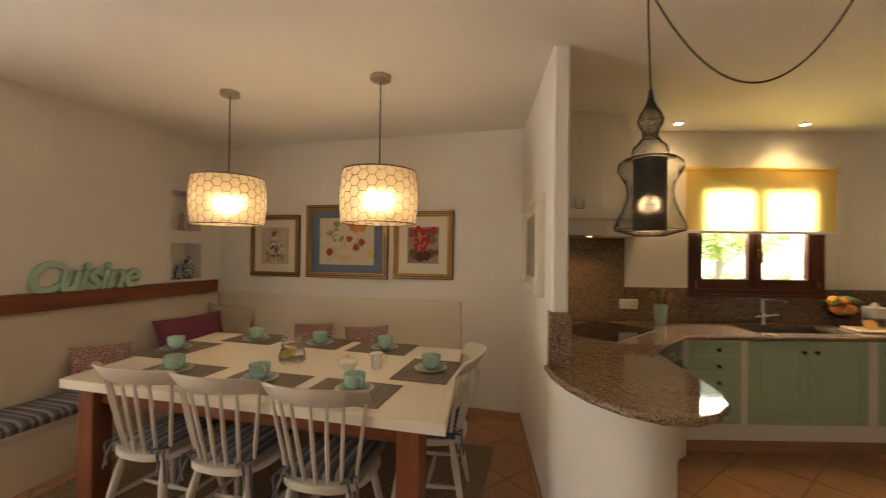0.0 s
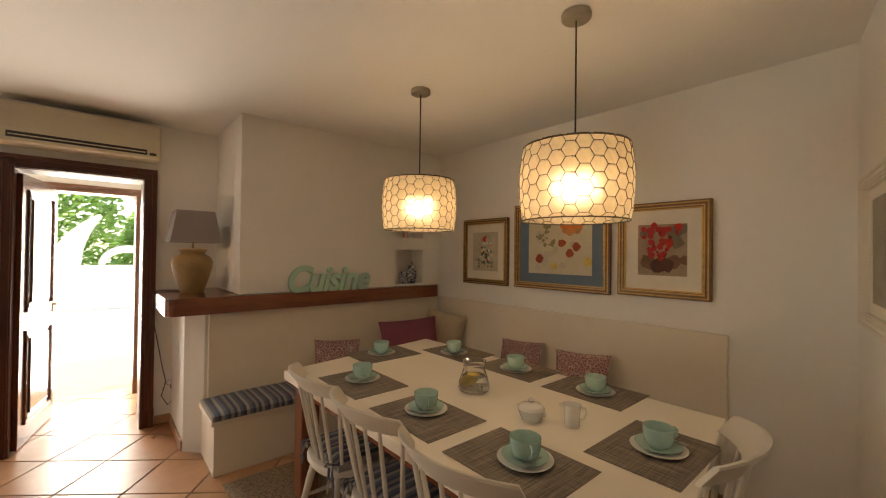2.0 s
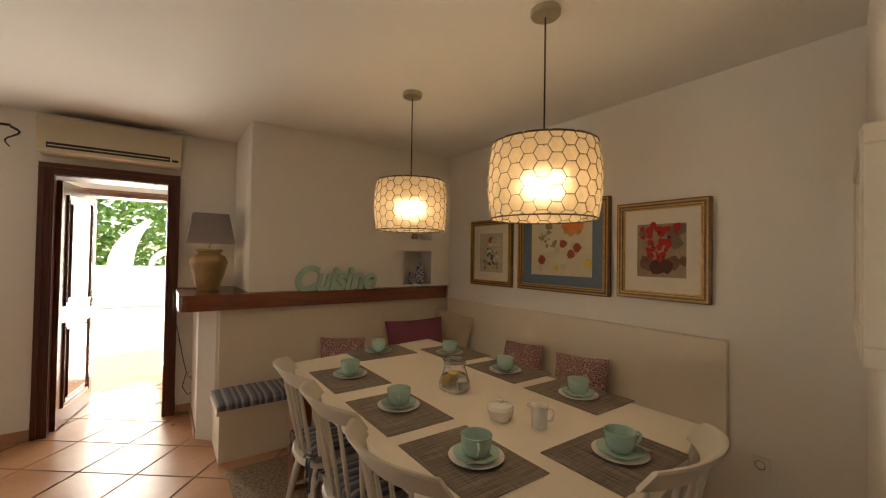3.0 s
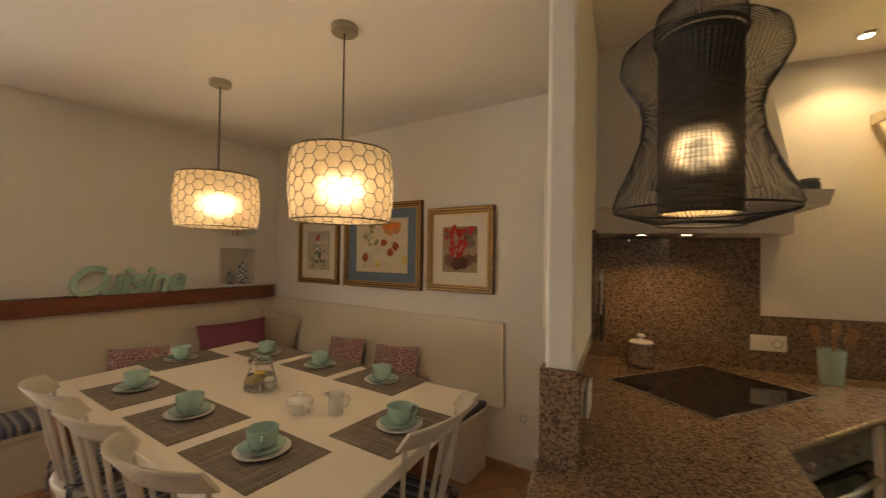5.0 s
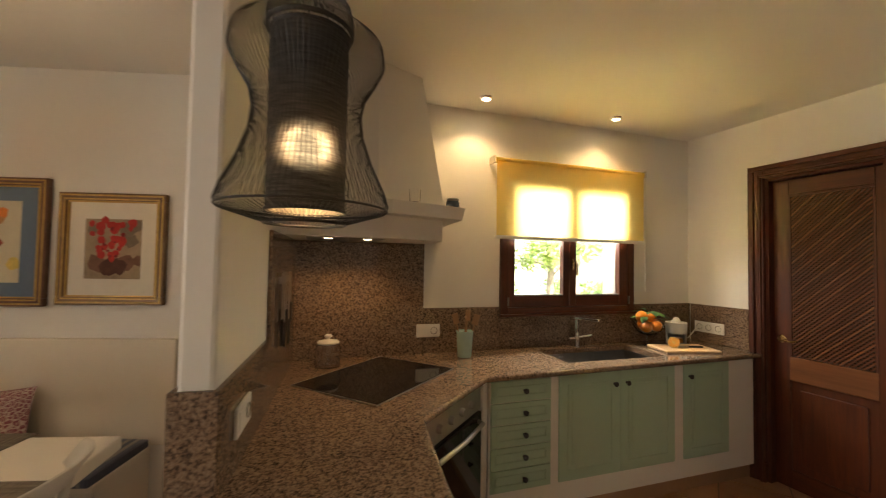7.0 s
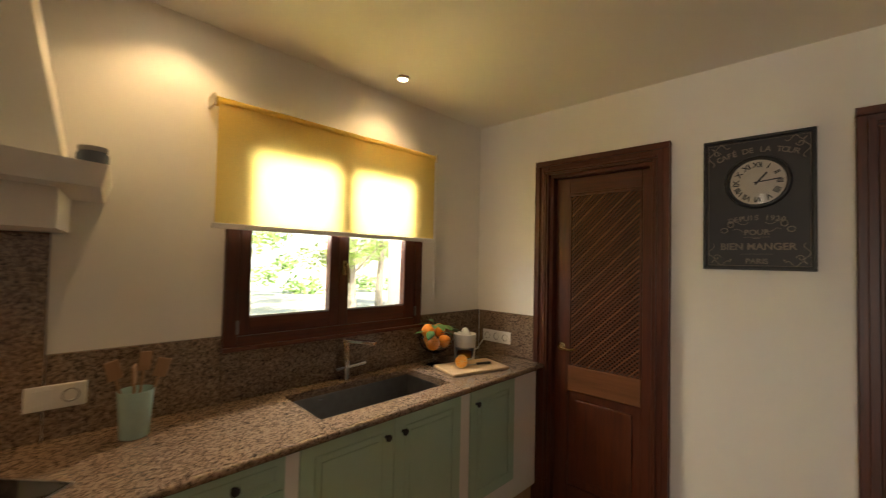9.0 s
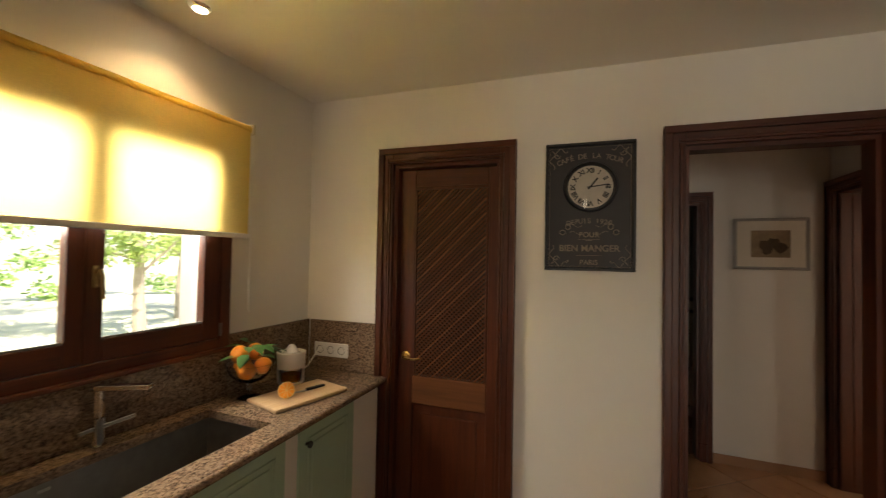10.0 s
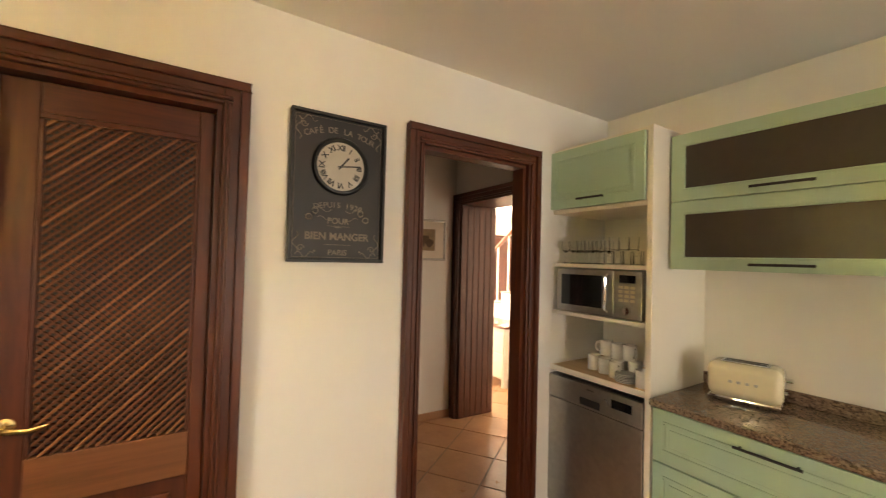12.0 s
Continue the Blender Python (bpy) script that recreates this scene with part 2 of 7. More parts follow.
SKIRTING = painted("terracotta_skirting", (0.42, 0.24, 0.14), 0.5, 0.12, 5)
GRANITE = granite("brown_granite")
STEEL = plain("brushed_steel", (0.42, 0.40, 0.37), 0.36, 1.0)
SINK_STEEL = plain("satin_sink_steel", (0.33, 0.315, 0.30), 0.30, 1.0)
DARK_STEEL = plain("dark_steel", (0.24, 0.22, 0.21), 0.33, 1.0)
CHROME = plain("chrome", (0.8, 0.8, 0.8), 0.08, 1.0, vary=0.02)
BRASS = plain("brass", (0.62, 0.46, 0.22), 0.25, 1.0)
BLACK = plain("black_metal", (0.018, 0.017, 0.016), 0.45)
BLACK_GLASS = plain("black_ceramic_glass", (0.012, 0.011, 0.011), 0.05, vary=0.02)
WHITE = plain("white_plastic", (0.78, 0.76, 0.72), 0.35, vary=0.02)
AGED_WHITE = plain("aged_cream_plastic", (0.62, 0.55, 0.40), 0.45, vary=0.03)
PORCELAIN = plain("white_porcelain", (0.80, 0.78, 0.74), 0.12, coat=0.5, vary=0.02)
MINT = plain("mint_ceramic", (0.42, 0.60, 0.54), 0.15, coat=0.5, vary=0.04)
MINT_MATT = painted("mint_wood_paint", (0.40, 0.60, 0.50), 0.6, 0.06, 6)
GLASS = clear("clear_glass")
PANE = thin_glass("window_pane")
BLIND = translucent("yellow_blind_cloth", (0.84, 0.64, 0.20), 0.66, 0.9, 220.0, 0.15)


def shell_material():
    m = translucent("capiz_shell", (0.82, 0.69, 0.50), 0.52, 0.3, 26.0, 0.25)
    nt = m.node_tree
    out = nt.nodes["Material Output"]
    was = out.inputs[0].links[0].from_socket
    haze = nt.nodes.new("ShaderNodeBsdfRefraction")
    haze.inputs["Color"].default_value = (0.98, 0.92, 0.78, 1)
    haze.inputs["Roughness"].default_value = 0.62
    haze.inputs["IOR"].default_value = 1.40
    mx = nt.nodes.new("ShaderNodeMixShader")
    mx.inputs[0].default_value = 0.20
    nt.links.new(was, mx.inputs[1]), nt.links.new(haze.outputs[0], mx.inputs[2])
    nt.links.new(mx.outputs[0], out.inputs[0])
    return m


def gauze_material():
    """Black threads with see-through gaps, in fine uneven rows."""
    m, nt, p = material("black_gauze")
    out = nt.nodes["Material Output"]
    p.inputs["Base Color"].default_value = (0.012, 0.011, 0.010, 1)
    p.inputs["Roughness"].default_value = 0.9
    n = node(nt, "ShaderNodeTexNoise", Scale=1.0, Detail=3.0, Roughness=0.7)
    nt.links.new(coords(nt, (22, 22, 330)), n.inputs[0])
    gap = node(nt, "ShaderNodeMapRange")
    nt.links.new(n.outputs[0], gap.inputs[0])
    gap.inputs["From Min"].default_value, gap.inputs["From Max"].default_value = 0.30, 0.85
    gap.inputs["To Min"].default_value, gap.inputs["To Max"].default_value = 0.01, 0.15
    tr = nt.nodes.new("ShaderNodeBsdfRefraction")
    tr.inputs["Roughness"].default_value, tr.inputs["IOR"].default_value = 0.85, 1.25
    tl = nt.nodes.new("ShaderNodeBsdfTranslucent")
    tl.inputs[0].default_value = (0.11, 0.09, 0.06, 1)
    both = nt.nodes.new("ShaderNodeMixShader")
    both.inputs[0].default_value = 0.30
    nt.links.new(tr.outputs[0], both.inputs[1]), nt.links.new(tl.outputs[0], both.inputs[2])
    mx = nt.nodes.new("ShaderNodeMixShader")
    nt.links.new(gap.outputs[0], mx.inputs[0]), nt.links.new(p.outputs[0], mx.inputs[1])
    nt.links.new(both.outputs[0], mx.inputs[2]), nt.links.new(mx.outputs[0], out.inputs[0])
    return m


SHELL = shell_material()
TAUPE_SHADE = translucent("grey_taupe_shade", (0.36, 0.31, 0.30), 0.25, 0.9, 200.0)
BLACK_GAUZE = gauze_material()
BULB = glowing("warm_bulb", (1.0, 0.74, 0.42), 5.0)
HOOD_GLOW = glowing("hood_glow", (1.0, 0.78, 0.5), 4.0)
SPOT_GLOW = glowing("spot_glow", (1.0, 0.80, 0.52), 22.0)
STRIPES = striped("blue_striped_cloth", [(0.045, 0.06, 0.11), (0.30, 0.27, 0.24), (0.09, 0.10, 0.15), (0.05, 0.055, 0.09), (0.36, 0.33, 0.29), (0.13, 0.14, 0.19), (0.06, 0.07, 0.12), (0.24, 0.21, 0.19)], 6.5, 1)
STRIPES_X = striped("blue_striped_cloth_across", [(0.045, 0.06, 0.11), (0.30, 0.27, 0.24), (0.09, 0.10, 0.15), (0.05, 0.055, 0.09), (0.36, 0.33, 0.29), (0.13, 0.14, 0.19), (0.06, 0.07, 0.12), (0.24, 0.21, 0.19)], 6.5, 0)
PURPLE = painted("plum_cloth", (0.20, 0.055, 0.085), 0.95, 0.15, 8, 0.4, 200)
PLUM_FIGURE = figured("plum_figured_cloth", (0.22, 0.06, 0.08), (0.50, 0.40, 0.36), 42.0)
BEIGE = painted("beige_cloth", (0.46, 0.38, 0.28), 0.95, 0.12, 8, 0.4, 200)
MAT = woven("grey_woven_mat", (0.085, 0.070, 0.056), (0.26, 0.22, 0.18), 6, 160)
JUTE = woven("braided_jute", (0.12, 0.08, 0.05), (0.36, 0.27, 0.18), 40, 90)
CHAIR_PAINT = painted("greige_chair_paint", (0.58, 0.54, 0.47), 0.4, 0.05, 5, 0.06, 80, 0.001)
CLAY = painted("ochre_clay", (0.34, 0.22, 0.09), 0.55, 0.3, 9, 0.3, 60)
GILT = plain("gilt_bead", (0.50, 0.31, 0.10), 0.32, 0.75, vary=0.2)
GOLD = wood("gilt_frame_wood", (0.06, 0.026, 0.009), (0.20, 0.10, 0.032), "X", 0.35, 1.5)
WALNUT = wood("walnut_frame_wood", (0.07, 0.026, 0.013), (0.17, 0.075, 0.035), "X", 0.35, 1.5)
MOUNT = plain("ivory_card_mount", (0.72, 0.66, 0.56), 0.9, vary=0.02)
BLUE_MOUNT = plain("slate_blue_mount", (0.13, 0.18, 0.25), 0.85, vary=0.05)
PAPER = painted("watercolour_paper", (0.62, 0.55, 0.40), 0.9, 0.1, 7)
ORANGE = painted("orange_peel", (0.85, 0.27, 0.03), 0.4, 0.1, 20, 0.4, 120, 0.002)
LEAF = plain("green_leaf", (0.05, 0.13, 0.03), 0.45, vary=0.3, scale=12)
TERRACE = painted("pale_terrace_stone", (0.70, 0.65, 0.57), 0.8, 0.06, 2)
GRASS = painted("garden_ground", (0.60, 0.57, 0.42), 0.95, 0.3, 0.8, 0.5, 20)
PALE = painted("pale_sunlit_render", (0.78, 0.74, 0.66), 0.9, 0.05, 2)
CHALK = painted("blackboard", (0.022, 0.018, 0.016), 0.5, 0.2, 5)
SEPIA = plain("faded_cream_print", (0.25, 0.20, 0.155), 0.8, vary=0.2, scale=60)
INK = plain("dark_ink", (0.02, 0.018, 0.016), 0.7)


# ---- building helpers ----
def put(bm, x0, x1, y0, y1, z0, z1, bevel=0.0, seg=2, m=None):
    """Adds a box, with rounded edges where a bevel is given."""
    made = bmesh.ops.create_cube(bm, size=1.0)["verts"]
    for v in made:
        v.co = Vector(((x0 + x1) / 2 + v.co.x * (x1 - x0), (y0 + y1) / 2 + v.co.y * (y1 - y0), (z0 + z1) / 2 + v.co.z * (z1 - z0)))
    if bevel:
        edges = list({e for v in made for e in v.link_edges})
        made = bmesh.ops.bevel(bm, geom=edges, offset=bevel, segments=seg, affect="EDGES", profile=0.5)["verts"]
    if m is not None:
        bmesh.ops.transform(bm, matrix=m, verts=made)
    return made


def box(x0, x1, y0, y1, z0, z1, bevel=0.0, seg=2):
    bm = bmesh.new()
    put(bm, x0, x1, y0, y1, z0, z1, bevel, seg)
    return bm


def mesh_of(name, bm, mat, smooth=False):
    me = bpy.data.meshes.new(name)
    bmesh.ops.recalc_face_normals(bm, faces=bm.faces[:])
    bm.to_mesh(me)
    bm.free()
    if mat:
        me.materials.append(mat)
    if smooth:
        for p in me.polygons:
            p.use_smooth = True
        me.set_sharp_from_angle(angle=radians(40))
    return me


def solid(name, bm, mat, m=None, label="", category="", group="", kind="", smooth=False):
    """One mesh as a thing or a piece of the setting."""
    ob = new(name, mesh_of(name, bm, mat, smooth))
    if m is not None:
        ob.matrix_world = m
    return tagged(ob, label, category, group, kind)


def thing(name, m, label, category, group="", kind=""):
    ob = new(name)
    ob.matrix_basis = m
    return tagged(ob, label, category, group, kind)


def part(name, bm, mat, parent, label="", smooth=False, m=None):
    ob = new(name, mesh_of(name, bm, mat, smooth))
    ob.parent = parent
    if m is not None:
        ob.matrix_basis = m
    return tagged(ob, label)


def lathe(profile, steps=24, arc=360.0):
    """A body turned from (radius, height) pairs."""
    bm = bmesh.new()
    rings = []
    n = steps if arc >= 360 else steps + 1
    for r, z in profile:
        if r < 1e-6:
            rings.append([bm.verts.new((0, 0, z))])
        else:
            rings.append([bm.verts.new((r * math.cos(radians(arc) * i / steps), r * math.sin(radians(arc) * i / steps), z)) for i in range(n)])
    for a, b in zip(rings, rings[1:]):
        for i in range(steps):
            j = (i + 1) % n
            if len(a) == 1 and len(b) == 1:
                continue
            if len(a) == 1:
                bm.faces.new((a[0], b[j], b[i]))
            elif len(b) == 1:
                bm.faces.new((a[i], a[j], b[0]))
            else:
                bm.faces.new((a[i], a[j], b[j], b[i]))
    return bm


def tube(bm, points, radius, sides=8, closed=False, taper=None):
    """A rod along points; taper gives a radius for each point."""
    pts = [Vector(p) for p in points]
    rings = []
    side = None
    for i, p in enumerate(pts):
        if closed:
            way = pts[(i + 1) % len(pts)] - pts[i - 1]
        else:
            way = pts[min(i + 1, len(pts) - 1)] - pts[max(i - 1, 0)]
        way.normalize()
        if side is None:
            side = way.orthogonal().normalized()
        side = (side - way * side.dot(way)).normalized()
        up = way.cross(side)
        r = taper[i] if taper else radius
        rings.append([bm.verts.new(p + (side * math.cos(2 * math.pi * k / sides) + up * math.sin(2 * math.pi * k / sides)) * r) for k in range(sides)])
    loops = list(zip(rings, rings[1:])) + ([(rings[-1], rings[0])] if closed else [])
    for a, b in loops:
        for k in range(sides):
            bm.faces.new((a[k], a[(k + 1) % sides], b[(k + 1) % sides], b[k]))
    if not closed:
        bm.faces.new(rings[0][::-1]), bm.faces.new(rings[-1])
    return bm


def prism(outline, z0, z1, bevel=0.0):
    """An upright block over a plan outline."""
    bm = bmesh.new()
    low = [bm.verts.new((x, y, z0)) for x, y in outline]
    top = [bm.verts.new((x, y, z1)) for x, y in outline]
    bm.faces.new(low[::-1])
    cap = bm.faces.new(top)
    n = len(outline)
    for i in range(n):
        bm.faces.new((low[i], low[(i + 1) % n], top[(i + 1) % n], top[i]))
    if bevel:
        bmesh.ops.bevel(bm, geom=list(cap.edges), offset=bevel, segments=3, affect="EDGES", profile=0.5)
    return bm


def wall_mesh(s0, s1, z0, z1, t0, t1, holes=()):
    """A wall along x with thickness along y and openings (s0, s1, z0, z1) right through it."""
    bm = bmesh.new()
    ss = sorted({s0, s1, *[h[0] for h in holes], *[h[1] for h in holes]})
    zs = sorted({z0, z1, *[h[2] for h in holes], *[h[3] for h in holes]})
    ss, zs = [s for s in ss if s0 <= s <= s1], [z for z in zs if z0 <= z <= z1]

    def filled(i, k):
        if not (0 <= i < len(ss) - 1 and 0 <= k < len(zs) - 1):
            return False
        s, z = (ss[i] + ss[i + 1]) / 2, (zs[k] + zs[k + 1]) / 2
        return not any(a < s < b and c < z < d for a, b, c, d in holes)

    def quad(*places):
        bm.faces.new([bm.verts.new(p) for p in places])

    for i in range(len(ss) - 1):
        for k in range(len(zs) - 1):
            if not filled(i, k):
                continue
            a, b, c, d = ss[i], ss[i + 1], zs[k], zs[k + 1]
            quad((a, t0, c), (b, t0, c), (b, t0, d), (a, t0, d))
            quad((b, t1, c), (a, t1, c), (a, t1, d), (b, t1, d))
            if not filled(i - 1, k):
                quad((a, t1, c), (a, t0, c), (a, t0, d), (a, t1, d))
            if not filled(i + 1, k):
                quad((b, t0, c), (b, t1, c), (b, t1, d), (b, t0, d))
            if not filled(i, k - 1):
                quad((a, t1, c), (b, t1, c), (b, t0, c), (a, t0, c))
            if not filled(i, k + 1):
                quad((a, t0, d), (b, t0, d), (b, t1, d), (a, t1, d))
    bmesh.ops.remove_doubles(bm, verts=bm.verts[:], dist=1e-5)
    return bm


CEIL = 2.545
DIN = pose(0, 0, 0, 0, 0, -14.0)             # dining corner: x along its back wall, y towards it
EAST = pose(4.03, 0, 0, 0, 0, 2.75)          # kitchen's door wall: its face at x = 0, y along it
KIT = Matrix.Identity(4)
ALONG_Y = pose(0, 0, 0, 0, 0, 90)            # turns a wall made along x to run along y

# ---- floor, ceiling, walls ----
solid("floor", box(-6.9, 9.8, -4.2, 5.2, -0.2, -0.008), GROUT, label="terracotta floor of large tiles laid diagonally", category="floor", kind="structure")
solid("ceiling", box(-5.6, 9.8, -4.2, 5.2, CEIL, CEIL + 0.2), CEILING, label="smooth white painted ceiling", category="ceiling", kind="structure")

# dining: back wall, chimney block with its niches, low wall, entrance wall
solid("wall_north_dining", wall_mesh(-4.6, -0.12, 0, CEIL, 3.51, 3.8), PLASTER, DIN, "white plastered wall behind the corner bench", "wall", kind="structure")
ENTRY = DIN @ pose(-4.2, 0, 0) @ ALONG_Y     # x along the wall (v), y outwards
solid("wall_west", wall_mesh(-4.3, 3.8, 0, CEIL, 0.0, 0.28, [(0.19, 0.98, -0.1, 2.085), (-2.3, -0.75, -0.1, 2.1)]), PLASTER, ENTRY,
      "white plastered wall with the entrance door", "wall", kind="structure")
NICHE = DIN @ pose(-3.375, 0, 0) @ ALONG_Y
solid("wall_chimney_block", wall_mesh(1.50, 3.508, 1.147, CEIL, 0.0, 0.2, [(2.93, 3.27, 1.165, 1.515), (2.93, 3.27, 1.635, 2.01)]), PLASTER, NICHE,
      "white plastered chimney block with two square niches", "wall", kind="structure")
solid("wall_niche_back", wall_mesh(1.70, 3.508, 1.147, CEIL, 0.202, 0.26), PLASTER, NICHE, "white back of the wall niches", "wall", kind="structure")
solid("wall_chimney_side", wall_mesh(-4.198, -3.58, 1.147, CEIL, 1.50, 1.70), PLASTER, DIN, "white plastered side of the chimney block", "wall", kind="structure")
solid("wall_low_dining", prism([(-4.198, 1.17), (-3.52, 1.17), (-3.49, 1.20), (-3.40, 1.28), (-3.40, 3.508), (-4.198, 3.508)], 0, 1.02), PLASTER, DIN,
      "low white plastered wall that carries the wooden shelf", "wall", kind="structure")

# partition between dining corner and kitchen
PART = pose(0.595, 2.045, 0, 0, 0, -4.2)
solid("wall_partition", box(-0.042, 0.042, 0.0, 1.57, 0, CEIL, 0.012), PLASTER, PART, "thin white plastered wall between dining corner and kitchen", "wall", kind="structure")
# kitchen walls
solid("wall_north_kitchen", wall_mesh(0.55, 4.3, 0, CEIL, 3.49, 3.80, [(2.13, 3.25, 1.13, 2.12)]), PLASTER, label="white plastered kitchen wall with the window", category="wall", kind="structure")
EASTW = EAST @ pose(0, 0, 0, 0, 0, 90)       # x along the wall, y = -thickness side
solid("wall_east", wall_mesh(-0.3, 3.6, 0, CEIL, -0.09, 0.0, [(2.28, 2.91, -0.1, 2.115), (0.70, 1.42, -0.1, 2.12)]), PLASTER, EASTW,
      "white plastered wall with two dark wooden doorways", "wall", kind="structure")
FAR = EAST @ pose(0, -0.08, 0)
solid("wall_south_kitchen", wall_mesh(-2.25, 0.2, 0, CEIL, -0.2, 0.0), PLASTER, FAR, "white plastered wall behind the wall cabinets", "wall", kind="structure")
solid("wall_living_east", box(1.78, 1.98, -4.2, -0.42, 0, CEIL), PLASTER, label="plain white wall", category="wall", kind="structure")
solid("wall_living_south", box(-5.6, 2.0, -4.2, -4.0, 0, CEIL), PLASTER, label="plain white wall", category="wall", kind="structure")

# hall, washroom and stair room behind the open doorway
solid("wall_hall_back", wall_mesh(0.2, 3.2, 0, CEIL, -5.72, -5.58, [(1.02, 1.78, -0.1, 2.06)]), PLASTER, ALONG_Y, "white hall wall with the washroom doorway", "wall", kind="structure")
solid("wall_hall_south", wall_mesh(4.2, 9.6, 0, CEIL, -0.22, 0.2, [(4.66, 5.50, -0.1, 2.11)]), PLASTER, label="white hall wall with a doorway to the stairs", category="wall", kind="structure")
solid("wall_hall_north", box(3.9, 9.6, 3.2, 3.4, 0, CEIL), PLASTER, label="plain white wall", category="wall", kind="structure")
solid("wall_stair_back", box(4.2, 9.6, -4.2, -4.0, 0, CEIL), PLASTER, label="plain white wall of the stair room", category="wall", kind="structure")
solid("wall_stair_east", wall_mesh(-4.0, 3.2, 0, CEIL, -9.6, -9.4, [(-2.6, -0.4, 0.9, 2.2)]), PLASTER, ALONG_Y, "plain white wall with a window opening", "wall", kind="structure")
solid("wall_stair_west", box(4.0, 4.15, -4.0, -0.35, 0, CEIL), PLASTER, label="plain white wall", category="wall", kind="structure")


# ---- shared things ----
def text_mesh(body, size, depth=0.001, shear=0.0, bold=0.0, space=1.0, bevel=0.0):
    cu = bpy.data.curves.new("lettering", "FONT")
    cu.body, cu.size, cu.extrude, cu.shear, cu.offset, cu.space_character = body, size, depth, shear, bold, space
    cu.bevel_depth = bevel
    cu.align_x = "CENTER"
    ob = new("lettering", cu)
    bpy.context.view_layer.update()
    me = bpy.data.meshes.new_from_object(ob.evaluated_get(bpy.context.evaluated_depsgraph_get()))
    bpy.data.objects.remove(ob)
    bm = bmesh.new()
    bm.from_mesh(me)
    bpy.data.meshes.remove(me)
    return bm


def turned(bm, m):
    bmesh.ops.transform(bm, matrix=m, verts=bm.verts[:])
    return bm


def pillow_mesh(w, h, d, n=14, seed=0):
    """A stuffed cushion in the x-z plane with pinched corners."""
    rnd = random.Random(seed)
    bm = bmesh.new()
    ph = rnd.random() * 6
    sides = []
    for sgn in (1, -1):
        grid = []
        for i in range(n + 1):
            row = []
            for k in range(n + 1):
                a, b = 2 * i / n - 1, 2 * k / n - 1
                puff = (max(0, 1 - abs(a) ** 3.0) * max(0, 1 - abs(b) ** 3.0)) ** 0.5
                pin = 1 - 0.07 * (1 - abs(b) ** 2) * abs(a) ** 3
                pin2 = 1 - 0.07 * (1 - abs(a) ** 2) * abs(b) ** 3
                wob = 0.05 * math.sin(3 * a + ph) * math.cos(2.5 * b + ph)
                row.append(bm.verts.new((a * w / 2 * pin, sgn * d / 2 * puff * (1 + wob), b * h / 2 * pin2)))
            grid.append(row)
        for i in range(n):
            for k in range(n):
                bm.faces.new((grid[i][k], grid[i + 1][k], grid[i + 1][k + 1], grid[i][k + 1]))
    bmesh.ops.remove_doubles(bm, verts=bm.verts[:], dist=1e-4)
    return bm


def pad_mesh(x0, x1, y0, y1, z0, z1, n=10):
    """A flat seat pad with a soft, slightly domed top."""
    bm = bmesh.new()
    grid = []
    for i in range(n + 1):
        row = []
        for k in range(n + 1):
            a, b = 2 * i / n - 1, 2 * k / n - 1
            dome = (max(0, 1 - abs(a) ** 6) * max(0, 1 - abs(b) ** 6)) ** 0.4
            row.append((bm.verts.new((x0 + (x1 - x0) * i / n, y0 + (y1 - y0) * k / n, z0 + (z1 - z0) * (0.55 + 0.45 * dome) )),
                        bm.verts.new((x0 + (x1 - x0) * i / n, y0 + (y1 - y0) * k / n, z0))))
        grid.append(row)
    for i in range(n):
        for k in range(n):
            bm.faces.new([grid[i][k][0], grid[i + 1][k][0], grid[i + 1][k + 1][0], grid[i][k + 1][0]])
            bm.faces.new([grid[i][k][1], grid[i][k + 1][1], grid[i + 1][k + 1][1], grid[i + 1][k][1]])
    for i in range(n):
        for a, b in (((i, 0), (i + 1, 0)), ((i + 1, n), (i, n)), ((0, i + 1), (0, i)), ((n, i), (n, i + 1))):
            va, vb = grid[a[0]][a[1]], grid[b[0]][b[1]]
            bm.faces.new([va[0], va[1], vb[1], vb[0]])
    return bm


def casing(parent, s0, s1, top, y0, y1, width=0.09, mats=None):
    """Moulded door casing on the wall's face: two uprights and a head, in steps, with the wall along x."""
    up, across = mats or (MAHOGANY, MAHOGANY_X)
    for name, x0, x1, z0, z1 in (("jamb", s0 - width, s0, 0, top + width), ("jamb", s1, s1 + width, 0, top + width), ("head", s0, s1, top, top + width)):
        bm = bmesh.new()
        put(bm, x0, x1, y0, y1, z0, z1, 0.004)
        lo, hi = min(y0, y1), max(y0, y1)
        out = y0 if abs(y0) > abs(y1) else y1
        step = 0.012 if out > 0 else -0.012
        if name == "head":
            put(bm, x0 - width * 0.98, x1 + width * 0.98, out - step * 0.2, out + step, z1 - 0.034, z1 - 0.001, 0.004)
            put(bm, x0 - width * 0.3, x1 + width * 0.3, out - step * 0.2, out + step * 0.6, z0 + 0.012, z0 + 0.026, 0.004)
        else:
            a, b = (x0 + 0.001, x0 + 0.034) if x0 < s0 else (x1 - 0.034, x1 - 0.001)
            put(bm, a, b, out - step * 0.2, out + step, 0, z1 - 0.035, 0.004)
            c, d = (x1 - 0.026, x1 - 0.012) if x0 < s0 else (x0 + 0.012, x0 + 0.026)
            put(bm, c, d, out - step * 0.2, out + step * 0.6, 0, z1 - width, 0.004)
        part(name, bm, across if name == "head" else up, parent)
        if name == "jamb":
            part("plinth_block", box(x0 - 0.004, x1 + 0.004, min(0, out) - 0.006 if out < 0 else -0.001, max(0, out) + (0.02 if out > 0 else 0.001), 0, 0.14, 0.004), up, parent)


